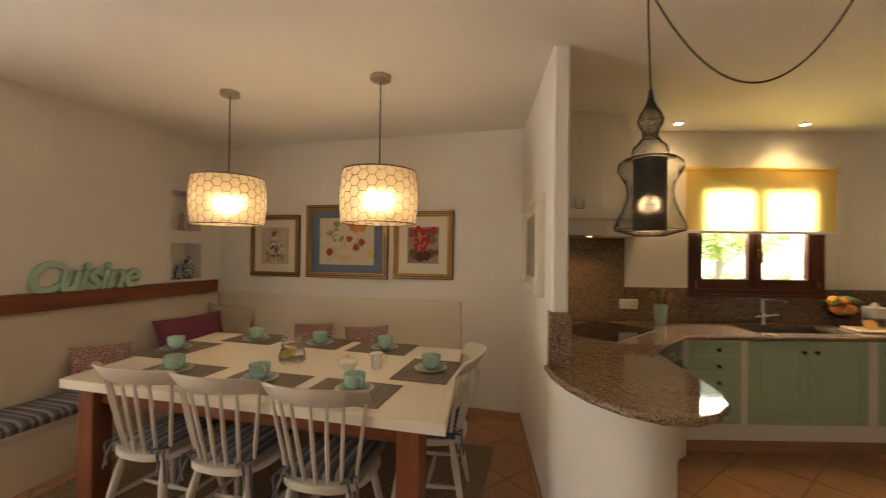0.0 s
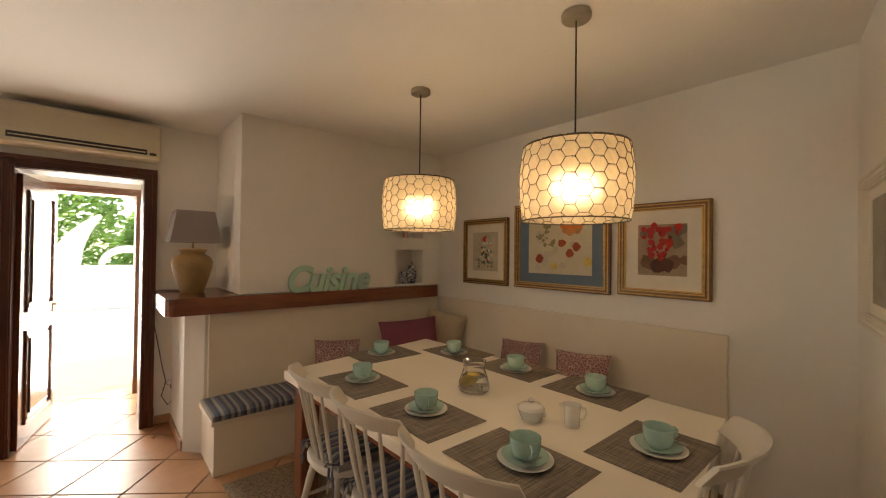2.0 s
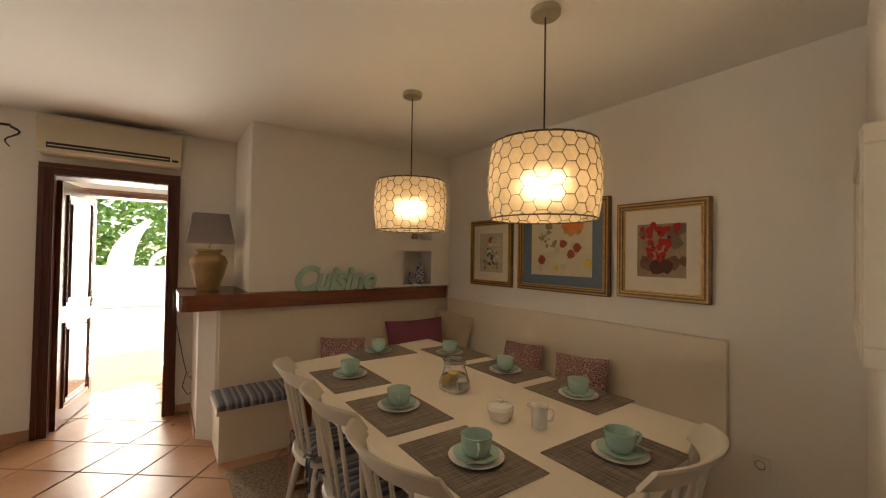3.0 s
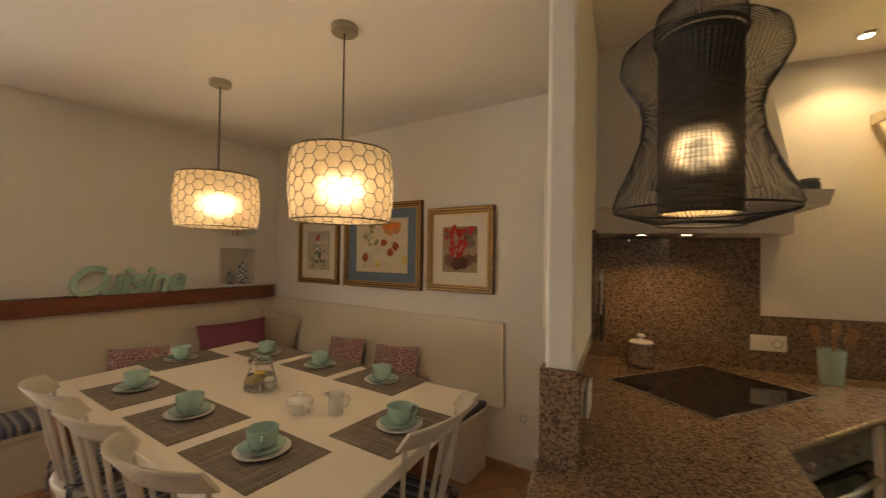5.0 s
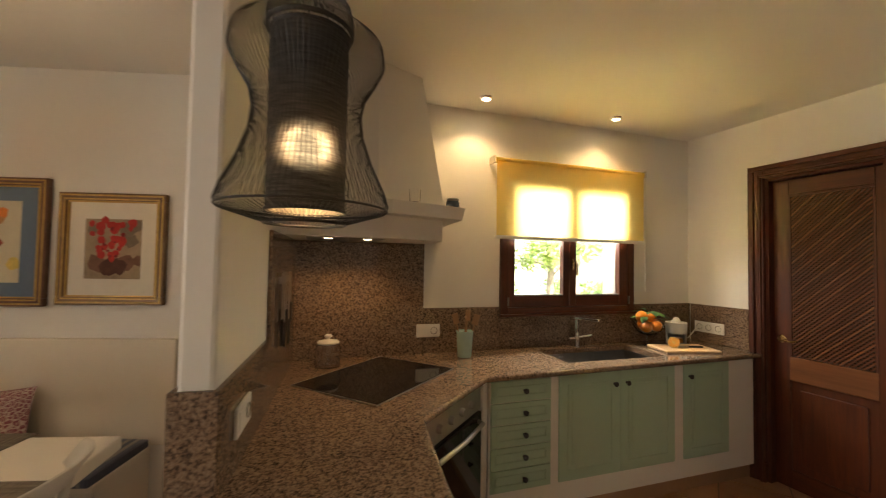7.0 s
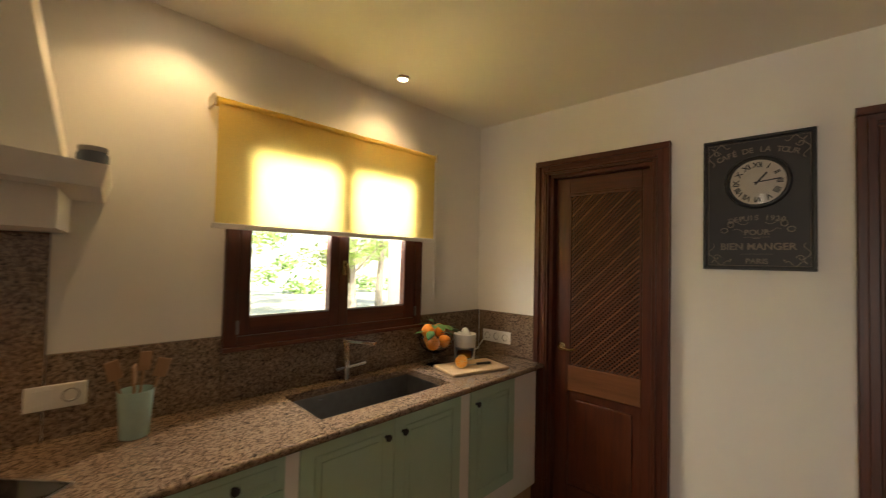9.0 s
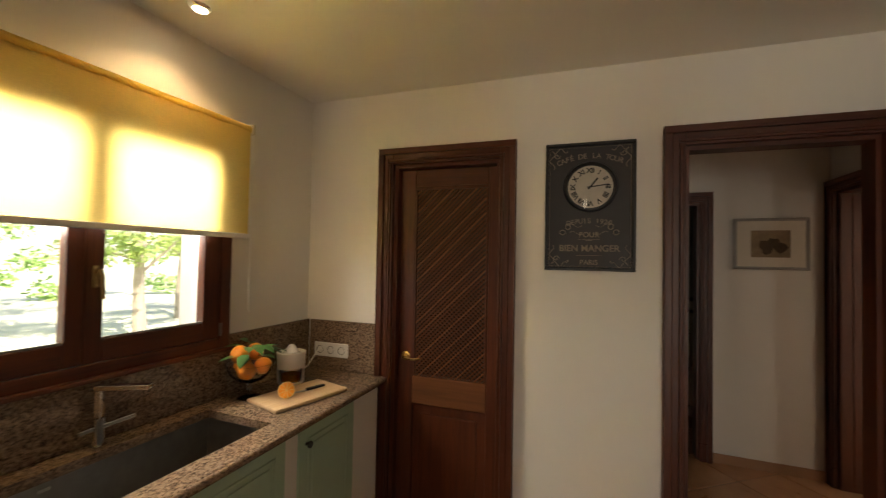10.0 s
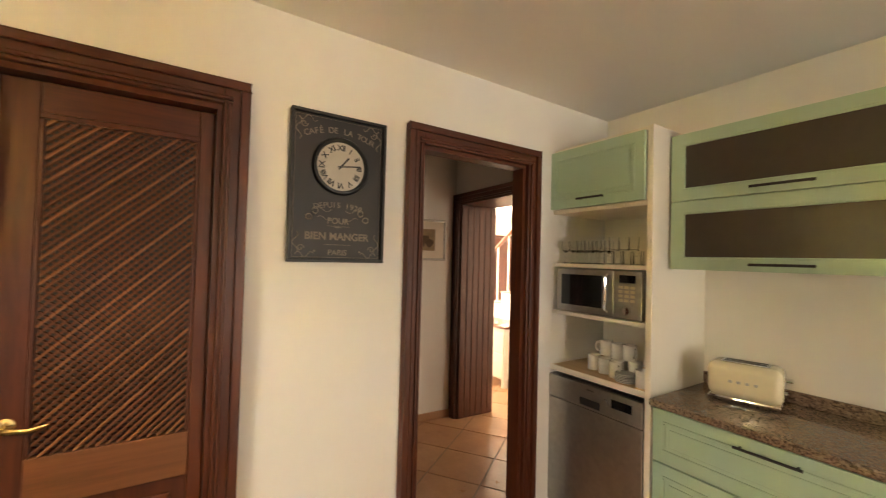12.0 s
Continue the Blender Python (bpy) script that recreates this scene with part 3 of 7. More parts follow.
def lining(parent, s0, s1, top, y0, y1, t=0.025, mats=None):
    up, across = mats or (MAHOGANY, MAHOGANY_X)
    part("lining", box(s0, s0 + t, y0, y1, 0, top - t), up, parent)
    part("lining", box(s1 - t, s1, y0, y1, 0, top - t), up, parent)
    part("lining", box(s0, s1, y0, y1, top - t, top), across, parent)


def skirting(runs, m):
    for x0, x1, y0, y1 in runs:
        solid("baseboard", box(x0, x1, y0, y1, 0.0, 0.075, 0.004), SKIRTING, m, "terracotta tile skirting along the wall", "baseboard", kind="structure")


# ---- entrance ----
door_in = thing("door_1", ENTRY, "dark mahogany entrance doorway with its panelled door standing open", "door", kind="structure")
casing(door_in, 0.215, 0.955, 2.062, -0.03, 0.0)
lining(door_in, 0.192, 0.978, 2.083, 0.0, 0.28)
leaf = part("door_leaf", box(0, 0.735, -0.02, 0.02, 0.008, 2.03, 0.003), VARNISHED, door_in, m=pose(0.232, 0.06, 0, 0, 0, 79))
for z0, z1 in ((0.16, 0.86), (1.00, 1.92)):
    for side in (-1, 1):
        bm = bmesh.new()
        put(bm, 0.10, 0.635, 0.0205 * side, 0.029 * side, z0, z0 + 0.03, 0.004), put(bm, 0.10, 0.635, 0.0205 * side, 0.029 * side, z1 - 0.03, z1, 0.004)
        put(bm, 0.10, 0.13, 0.0205 * side, 0.029 * side, z0 + 0.031, z1 - 0.031, 0.004), put(bm, 0.605, 0.635, 0.0205 * side, 0.029 * side, z0 + 0.031, z1 - 0.031, 0.004)
        part("panel_moulding", bm, VARNISHED, leaf)
        part("raised_panel", box(0.17, 0.565, 0.0205 * side, 0.030 * side, z0 + 0.07, z1 - 0.07, 0.006), VARNISHED, leaf)
for side in (-1, 1):
    bm = bmesh.new()
    tube(bm, [(0.67, 0.02 * side, 1.0), (0.67, 0.06 * side, 1.0), (0.64, 0.068 * side, 1.0), (0.56, 0.066 * side, 1.005)], 0.009)
    put(bm, 0.655, 0.685, 0.0205 * side, 0.026 * side, 0.93, 1.07, 0.003)
    part("door_handle", bm, BRASS, leaf, "brass lever handle", True)

VEST = DIN @ pose(-5.25, 0, 0) @ ALONG_Y
solid("wall_porch", wall_mesh(-0.9, 2.2, 0, CEIL, 0.0, 0.22, [(0.14, 0.98, -0.1, 2.05)]), PLASTER, VEST, "white plastered porch wall", "wall", kind="structure")
solid("wall_porch_side", box(-5.25, -4.48, -0.62, -0.42, 0, CEIL), PLASTER, DIN, "white plastered porch wall", "wall", kind="structure")
solid("wall_porch_end", box(-5.25, -4.48, 1.7, 1.9, 0, CEIL), PLASTER, DIN, "white plastered porch wall", "wall", kind="structure")
door_out = thing("door_2", VEST, "red-brown wooden frame of the open outer doorway", "door frame", kind="structure")
casing(door_out, 0.16, 0.96, 2.03, -0.025, 0.0, 0.07, (PANEL_WOOD, PANEL_WOOD))
lining(door_out, 0.142, 0.978, 2.048, 0.0, 0.22, 0.02, (PANEL_WOOD, PANEL_WOOD))

# terrace door behind the curtain rod
win_w = thing("window_2", ENTRY, "dark wooden glazed terrace door in the west wall", "terrace door", kind="structure")
for s0, s1 in ((-2.3, -1.53), (-1.52, -0.75)):
    part("window_frame", box(s0, s0 + 0.07, 0.10, 0.16, 0, 2.1), MAHOGANY, win_w)
    part("window_frame", box(s1 - 0.07, s1, 0.10, 0.16, 0, 2.1), MAHOGANY, win_w)
    part("window_frame", box(s0 + 0.07, s1 - 0.07, 0.10, 0.16, 0, 0.12), MAHOGANY_X, win_w)
    part("window_frame", box(s0 + 0.07, s1 - 0.07, 0.10, 0.16, 2.03, 2.1), MAHOGANY_X, win_w)
    part("pane", box(s0 + 0.07, s1 - 0.07, 0.127, 0.133, 0.12, 2.03), PANE, win_w).visible_shadow = False

rod = thing("curtain_rod", ENTRY @ pose(0, -0.09, 2.39), "black wrought-iron curtain rod with a scrolled end", "curtain rod")
bm = bmesh.new()
tube(bm, [(-2.6, 0, 0), (-0.02, 0, 0)], 0.010)
part("rod", bm, BLACK, rod, smooth=True)
bm = bmesh.new()
tube(bm, [(-0.02 + 0.06 * math.sin(a * 0.7) * (1 - a / 12), 0, -0.01 - 0.017 * a) for a in range(10)], 0.008, taper=[0.009 - 0.0006 * a for a in range(10)])
part("finial", bm, BLACK, rod, smooth=True)
for s in (-2.4, -0.35):
    bm = bmesh.new()
    tube(bm, [(s, 0, 0), (s, 0.089, 0)], 0.008)
    part("bracket", bm, BLACK, rod)

# air conditioner over the entrance
ac = thing("air_conditioner", ENTRY @ pose(0.59, 0, 2.19), "aged cream wall air conditioner above the entrance door", "air conditioner")
part("body", box(-0.46, 0.46, -0.195, -0.001, 0.02, 0.30, 0.018, 3), AGED_WHITE, ac, smooth=True)
part("outlet", box(-0.40, 0.37, -0.1985, -0.15, 0.050, 0.092), BLACK, ac, "dark air outlet slot")
part("louvre", box(-0.39, 0.36, -0.203, -0.1990, 0.066, 0.073), AGED_WHITE, ac)
for k in range(14):
    part("grille_slat", box(-0.44, 0.44, -0.1985, -0.1955, 0.125 + 0.0115 * k, 0.130 + 0.0115 * k), AGED_WHITE, ac)
part("status_lamp", box(0.385, 0.43, -0.198, -0.1955, 0.05, 0.07), BLACK, ac)

# ---- shelf, corner bench ----
shelf = solid("wall_shelf", prism([(-4.198, 1.03), (-3.36, 1.03), (-3.32, 1.05), (-3.315, 1.08), (-3.315, 3.42), (-3.33, 3.44), (-3.40, 3.508), (-4.198, 3.508)], 1.022, 1.143, 0.006), CHERRY, DIN,
              "thick cherry-red wooden shelf on the low wall", "shelf")

bench = thing("corner_bench", DIN, "cream painted built-in corner bench with a high back", "bench")
part("side_box", box(-3.398, -2.985, 1.27, 3.505, 0.0, 0.335, 0.004), CREAM, bench)
part("seat_board", box(-3.398, -2.965, 1.25, 3.505, 0.337, 0.372, 0.006), CREAM, bench)
bm = box(-2.983, -0.86, 3.11, 3.505, 0.0, 0.395, 0.004)
for v in bm.verts:
    if v.co.z < 0.1 and v.co.y < 3.3:
        v.co.y += 0.12
part("back_box", bm, CREAM, bench)
part("seat_board", box(-2.963, -0.84, 3.07, 3.476, 0.397, 0.430, 0.006), CREAM, bench)
part("side_backrest", box(-3.398, -3.368, 1.30, 3.478, 0.374, 1.018, 0.006), CREAM, bench)
part("backrest", box(-3.366, -0.73, 3.478, 3.507, 0.432, 1.02, 0.008), CREAM, bench)
solid("bench_cushion", pad_mesh(-3.36, -2.955, 1.255, 3.04, 0.3725, 0.432, 14), STRIPES, DIN, "blue and beige striped seat cushion on the corner bench", "cushion", "bench cushions", smooth=True)
solid("bench_cushion", pad_mesh(-2.94, -0.85, 3.06, 3.47, 0.4305, 0.50, 14), STRIPES_X, DIN, "blue and beige striped seat cushion along the back bench", "cushion", "bench cushions", smooth=True)


def pillow(u, v, z, w, h, d, rz, lean, roll, mat, label, seed):
    solid("pillow", pillow_mesh(w, h, d, 14, seed), mat, DIN @ pose(u, v, z, lean, roll, rz), label, "pillow", "pillows on the bench", smooth=True)


pillow(-3.21, 2.24, 0.585, 0.40, 0.30, 0.13, 78, -18, 4, PLUM_FIGURE, "small plum figured pillow leaning on the bench back", 1)
pillow(-3.10, 2.92, 0.655, 0.56, 0.42, 0.16, 66, -22, -4, PURPLE, "plain plum pillow leaning in the bench corner", 2)
pillow(-3.11, 3.33, 0.665, 0.46, 0.46, 0.15, 24, -16, 8, BEIGE, "plain beige pillow standing in the bench corner", 3)
pillow(-2.16, 3.37, 0.60, 0.43, 0.32, 0.12, 0, -15, -4, PLUM_FIGURE, "small plum figured pillow leaning on the bench back", 4)
pillow(-1.60, 3.37, 0.605, 0.45, 0.33, 0.12, 0, -15, -5, PLUM_FIGURE, "small plum figured pillow leaning on the bench back", 5)

# ---- table ----
table = thing("dining_table", DIN @ pose(-1.567, 2.215, 0, 0, 0, 0.9), "large dining table with a cream lacquered top and cherry wood legs", "table")
part("tabletop", prism([(-0.995, -0.636), (1.172, -0.636), (0.994, 0.638), (-1.172, 0.638)], 0.695, 0.745, 0.006), IVORY, table)
for sx in (-1, 1):
    for y in (-0.54, 0.54):
        x = 0.93 * sx - 0.065 * y / 0.54 if (sx, y) != (1, 0.54) else 0.72
        part("leg", box(x - 0.055, x + 0.055, y - 0.055, y + 0.055, 0.008, 0.694, 0.006), CHERRY_Z, table)
for y in (-0.54, 0.54):
    x0, x1 = (-0.81, 0.939) if y < 0 else (-0.939, 0.664)
    part("apron", box(x0, x1, y - 0.0125, y + 0.0125, 0.60, 0.694, 0.003), CHERRY_X, table)
part("apron", turned(box(-0.0125, 0.0125, -0.484, 0.484, 0.60, 0.694, 0.003), pose(-0.93, 0, 0, 0, 0, 6.9)), CHERRY, table)
part("apron", turned(box(-0.0125, 0.0125, -0.484, 0.484, 0.60, 0.694, 0.003), pose(0.857, 0, 0, 0, 0, 14.3)), CHERRY, table)
solid("rug", box(-2.86, -0.35, 1.30, 2.98, 0.0005, 0.007, 0.003), JUTE, DIN, "brown braided jute rug under the dining table", "rug")


# ---- chairs ----
def spindle_chair(m):
    ch = thing("dining_chair", m, "greige painted spindle-back chair with a striped tie-on cushion", "chair", "chairs round the table")
    seat = [(0.21 * math.cos(a) * (1.0 if math.sin(a) > 0 else 0.97), 0.205 * math.sin(a)) for a in [2 * math.pi * i / 28 for i in range(28)]]
    seat = [(math.copysign(abs(x / 0.21) ** 0.75, x) * 0.215, math.copysign(abs(y / 0.205) ** 0.8, y) * 0.205) for x, y in seat]
    bm = prism(seat, 0.415, 0.447, 0.010)
    part("seat", bm, CHAIR_PAINT, ch, smooth=True)
    arc = [(0.245 * math.sin(radians(a)) / math.sin(radians(46)), -0.275 + 0.165 * (1 - math.cos(radians(a))) / (1 - math.cos(radians(46)))*0.62) for a in range(-46, 47, 4)]
    bm = bmesh.new()
    rings = []
    for i, (x, y) in enumerate(arc):
        a, b = arc[max(i - 1, 0)], arc[min(i + 1, len(arc) - 1)]
        n = Vector((-(b[1] - a[1]), b[0] - a[0], 0)).normalized()
        h = 0.048 - 0.010 * abs(2 * i / (len(arc) - 1) - 1) ** 2
        zc = 0.852 - 0.012 * abs(2 * i / (len(arc) - 1) - 1) ** 2
        ring = []
        for du, dz in ((-0.011, -h + 0.006), (-0.011, h - 0.008), (-0.005, h), (0.005, h), (0.011, h - 0.008), (0.011, -h + 0.006), (0.006, -h), (-0.006, -h)):
            lean = -0.035 * dz / 0.05
            ring.append(bm.verts.new((x + n.x * du, y + n.y * du + lean, zc + dz)))
        rings.append(ring)
    for a, b in zip(rings, rings[1:]):
        for k in range(8):
            bm.faces.new((a[k], a[(k + 1) % 8], b[(k + 1) % 8], b[k]))
    bm.faces.new(rings[0]), bm.faces.new(rings[-1][::-1])
    part("crest_rail", bm, CHAIR_PAINT, ch, smooth=True)
    for k in range(7):
        f = (k - 3) / 3
        top = arc[round((f * 0.88 + 1) / 2 * (len(arc) - 1))]
        foot = Vector((0.165 * f, -0.175 + 0.055 * f * f, 0.446))
        head = Vector((top[0], top[1] + 0.018, 0.815))
        bm = bmesh.new()
        tube(bm, [foot, foot.lerp(head, 0.35), foot.lerp(head, 0.7), head], 0.009, 8, taper=[0.0075, 0.0105, 0.009, 0.0075])
        part("spindle", bm, CHAIR_PAINT, ch, smooth=True)
    feet = {}
    for sx in (-1, 1):
        for sy in (-1, 1):
            a, b = Vector((0.135 * sx, 0.125 * sy, 0.417)), Vector((0.205 * sx, 0.205 * sy, 0.008))
            feet[sx, sy] = a, b
            bm = bmesh.new()
            tube(bm, [a, a.lerp(b, 0.3), a.lerp(b, 0.65), b], 0.016, 10, taper=[0.015, 0.021, 0.018, 0.012])
            part("leg", bm, CHAIR_PAINT, ch, smooth=True)
    mids = []
    for sx in (-1, 1):
        p, q = (feet[sx, sy][0].lerp(feet[sx, sy][1], 0.58) for sy in (-1, 1))
        mids.append(p.lerp(q, 0.5))
        bm = bmesh.new()
        tube(bm, [p, p.lerp(q, 0.5), q], 0.01, 8, taper=[0.008, 0.013, 0.008])
        part("stretcher", bm, CHAIR_PAINT, ch, smooth=True)
    bm = bmesh.new()
    tube(bm, [mids[0], mids[0].lerp(mids[1], 0.5), mids[1]], 0.01, 8, taper=[0.008, 0.013, 0.008])
    part("stretcher", bm, CHAIR_PAINT, ch, smooth=True)
    part("seat_cushion", pad_mesh(-0.19, 0.19, -0.15, 0.195, 0.4475, 0.492, 10), STRIPES_X, ch, "blue striped tie-on cushion", True)
    for sx in (-1, 1):
        bm = bmesh.new()
        x, y = 0.165 * sx, -0.165
        tube(bm, [(x, y + 0.02, 0.47), (x + 0.02 * sx, y - 0.015, 0.474), (x + 0.035 * sx, y - 0.02, 0.45), (x + 0.03 * sx, y - 0.012, 0.39), (x + 0.045 * sx, y - 0.02, 0.33)], 0.006, 6)
        tube(bm, [(x, y + 0.02, 0.47), (x - 0.03 * sx, y - 0.02, 0.478), (x - 0.045 * sx, y - 0.022, 0.462), (x - 0.012 * sx, y - 0.016, 0.464), (x + 0.012 * sx, y - 0.03, 0.40), (x + 0.004 * sx, y - 0.03, 0.36)], 0.006, 6)
        part("tie", bm, STRIPES_X, ch, smooth=True)
    return ch


first = spindle_chair(DIN @ pose(-0.965, 1.715, 0, 0, 0, 4))
for u, v, turn in ((-1.485, 1.715, 1), (-1.962, 1.71, -2), (-0.632, 2.265, 98.2)):
    copy_thing(first, DIN @ pose(u, v, 0, 0, 0, turn))

# ---- table settings ----
TOP = 0.7455


def place_setting(u, v, turn, mat_du, mat_dv, handle):
    solid("placemat", box(-0.225, 0.225, -0.165, 0.165, 0.0, 0.003, 0.001, 1), MAT, DIN @ pose(mat_du, mat_dv, TOP, 0, 0, turn), "grey-brown woven placemat on the dining table", "placemat", "placemats")
    z = TOP + 0.0034
    solid("dessert_plate", lathe([(0, 0.0), (0.055, 0.0), (0.06, 0.003), (0.098, 0.011), (0.1, 0.014), (0.096, 0.014), (0.055, 0.006), (0, 0.005)], 40), PORCELAIN, DIN @ pose(u, v, z), "white porcelain plate under a mint saucer", "plate", "plates", smooth=True)
    solid("saucer", lathe([(0, 0.0), (0.04, 0.0), (0.045, 0.004), (0.082, 0.016), (0.084, 0.019), (0.080, 0.019), (0.035, 0.008), (0, 0.006)], 36), MINT, DIN @ pose(u, v, z + 0.0062), "mint green ceramic saucer", "saucer", "saucers", smooth=True)
    cup = thing("cup", DIN @ pose(u, v, z + 0.0130, 0, 0, handle) @ Matrix.Diagonal((1.18, 1.18, 1.12, 1)), "mint green ceramic coffee cup on its saucer", "cup", "cups")
    part("bowl", lathe([(0, 0.0), (0.027, 0.0), (0.030, 0.004), (0.041, 0.014), (0.046, 0.035), (0.0475, 0.066), (0.046, 0.067), (0.0445, 0.064), (0.043, 0.036), (0.037, 0.016), (0, 0.010)], 32), MINT, cup, smooth=True)
    bm = bmesh.new()
    tube(bm, [(0.044, 0, 0.056), (0.058, 0, 0.060), (0.068, 0, 0.050), (0.066, 0, 0.034), (0.055, 0, 0.022), (0.043, 0, 0.022)], 0.0045, 8)
    part("handle", bm, MINT, cup, smooth=True)
    spoon = bmesh.new()
    tube(spoon, [(0.045, 0.035, 0.017), (0.052, 0.0, 0.018), (0.06, -0.045, 0.020)], 0.0025, 6)
    put(spoon, 0.052, 0.074, -0.078, -0.044, 0.0185, 0.0215, 0.001, 1)
    solid("teaspoon", spoon, STEEL, DIN @ pose(u, v, z + 0.0085, 0, 0, handle + 25), "small steel spoon resting on a saucer", "spoon", "spoons", smooth=True)


for u, v, turn, mu, mv, hd in ((-0.93, 1.85, 0, -0.945, 1.83, -35), (-1.505, 1.855, 0, -1.475, 1.83, -30), (-2.09, 1.85, 0, -2.06, 1.83, -20),
                               (-1.13, 2.71, 180, -1.15, 2.73, 150), (-1.66, 2.70, 180, -1.68, 2.735, 160), (-2.21, 2.67, 180, -2.22, 2.72, -20),
                               (-2.53, 2.25, 90, -2.52, 2.26, 170), (-0.66, 2.31, 90, -0.67, 2.30, 60)):
    place_setting(u, v, turn, mu, mv, hd)

jug = thing("glass_jug", DIN @ pose(-1.57, 2.235, TOP, 0, 0, 160) @ Matrix.Diagonal((1.08, 1.08, 0.9, 1)), "glass water jug with lemon slices on the table", "jug")
part("body", lathe([(0, 0.0), (0.070, 0.0), (0.078, 0.012), (0.076, 0.05), (0.062, 0.10), (0.052, 0.135), (0.056, 0.165), (0.060, 0.178), (0.057, 0.178), (0.049, 0.135), (0.059, 0.10), (0.073, 0.05), (0.072, 0.014), (0, 0.008)], 36), GLASS, jug, smooth=True)
bm = bmesh.new()
tube(bm, [(0.055, 0, 0.16), (0.085, 0, 0.165), (0.105, 0, 0.14), (0.10, 0, 0.09), (0.073, 0, 0.05)], 0.007, 8)
part("handle", bm, GLASS, jug, smooth=True)
part("water", lathe([(0, 0.0085), (0.071, 0.0145), (0.0715, 0.05), (0.060, 0.088), (0, 0.088)], 32), clear("water", (0.97, 0.98, 0.95), 0.0, 1.33), jug, smooth=True)
LEMON = plain("lemon", (0.80, 0.56, 0.10), 0.5)
for k, (x, y, z, rx, rz) in enumerate(((0.0, 0.01, 0.092, 10, 0), (0.02, -0.02, 0.075, 60, 40), (-0.022, 0.008, 0.066, 75, 120), (0.012, 0.025, 0.05, 50, 200))):
    part("lemon_slice", turned(lathe([(0, 0), (0.026, 0), (0.028, 0.003), (0.026, 0.006), (0, 0.006)], 20), pose(x, y, z, rx, 0, rz)), LEMON, jug)

sugar = thing("sugar_bowl", DIN @ pose(-1.14, 2.165, TOP) @ Matrix.Diagonal((1.15, 1.15, 0.88, 1)), "white porcelain sugar bowl with a lid", "sugar bowl")
part("bowl", lathe([(0, 0), (0.036, 0), (0.038, 0.008), (0.050, 0.045), (0.052, 0.058), (0.05, 0.06), (0.046, 0.045), (0.034, 0.01), (0, 0.006)], 32), PORCELAIN, sugar, smooth=True)
part("lid", lathe([(0.051, 0.061), (0.046, 0.072), (0.024, 0.081), (0.008, 0.084), (0.007, 0.09), (0.014, 0.097), (0.011, 0.104), (0, 0.106)], 32), PORCELAIN, sugar, smooth=True)
for s in (-1, 1):
    bm = bmesh.new()
    tube(bm, [(0.046 * s, 0, 0.03), (0.062 * s, 0, 0.04), (0.064 * s, 0, 0.056), (0.05 * s, 0, 0.056)], 0.004, 6)
    part("handle", bm, PORCELAIN, sugar, smooth=True)
creamer = thing("creamer", DIN @ pose(-0.985, 2.245, TOP, 0, 0, 45) @ Matrix.Diagonal((1.0, 1.0, 0.95, 1)), "white ribbed porcelain milk jug", "milk jug")
part("body", lathe([(0, 0), (0.030, 0), (0.032, 0.006), (0.033, 0.07), (0.036, 0.092), (0.040, 0.10), (0.037, 0.10), (0.031, 0.088), (0.029, 0.01), (0, 0.006)], 32), PORCELAIN, creamer, smooth=True)
bm = bmesh.new()
tube(bm, [(0.033, 0, 0.085), (0.055, 0, 0.085), (0.060, 0, 0.06), (0.050, 0, 0.035), (0.032, 0, 0.03)], 0.0045, 8)
part("handle", bm, PORCELAIN, creamer, smooth=True)
bm = bmesh.new()
put(bm, -0.052, -0.034, -0.012, 0.012, 0.088, 0.101, 0.004)
part("spout", bm, PORCELAIN, creamer, smooth=True)


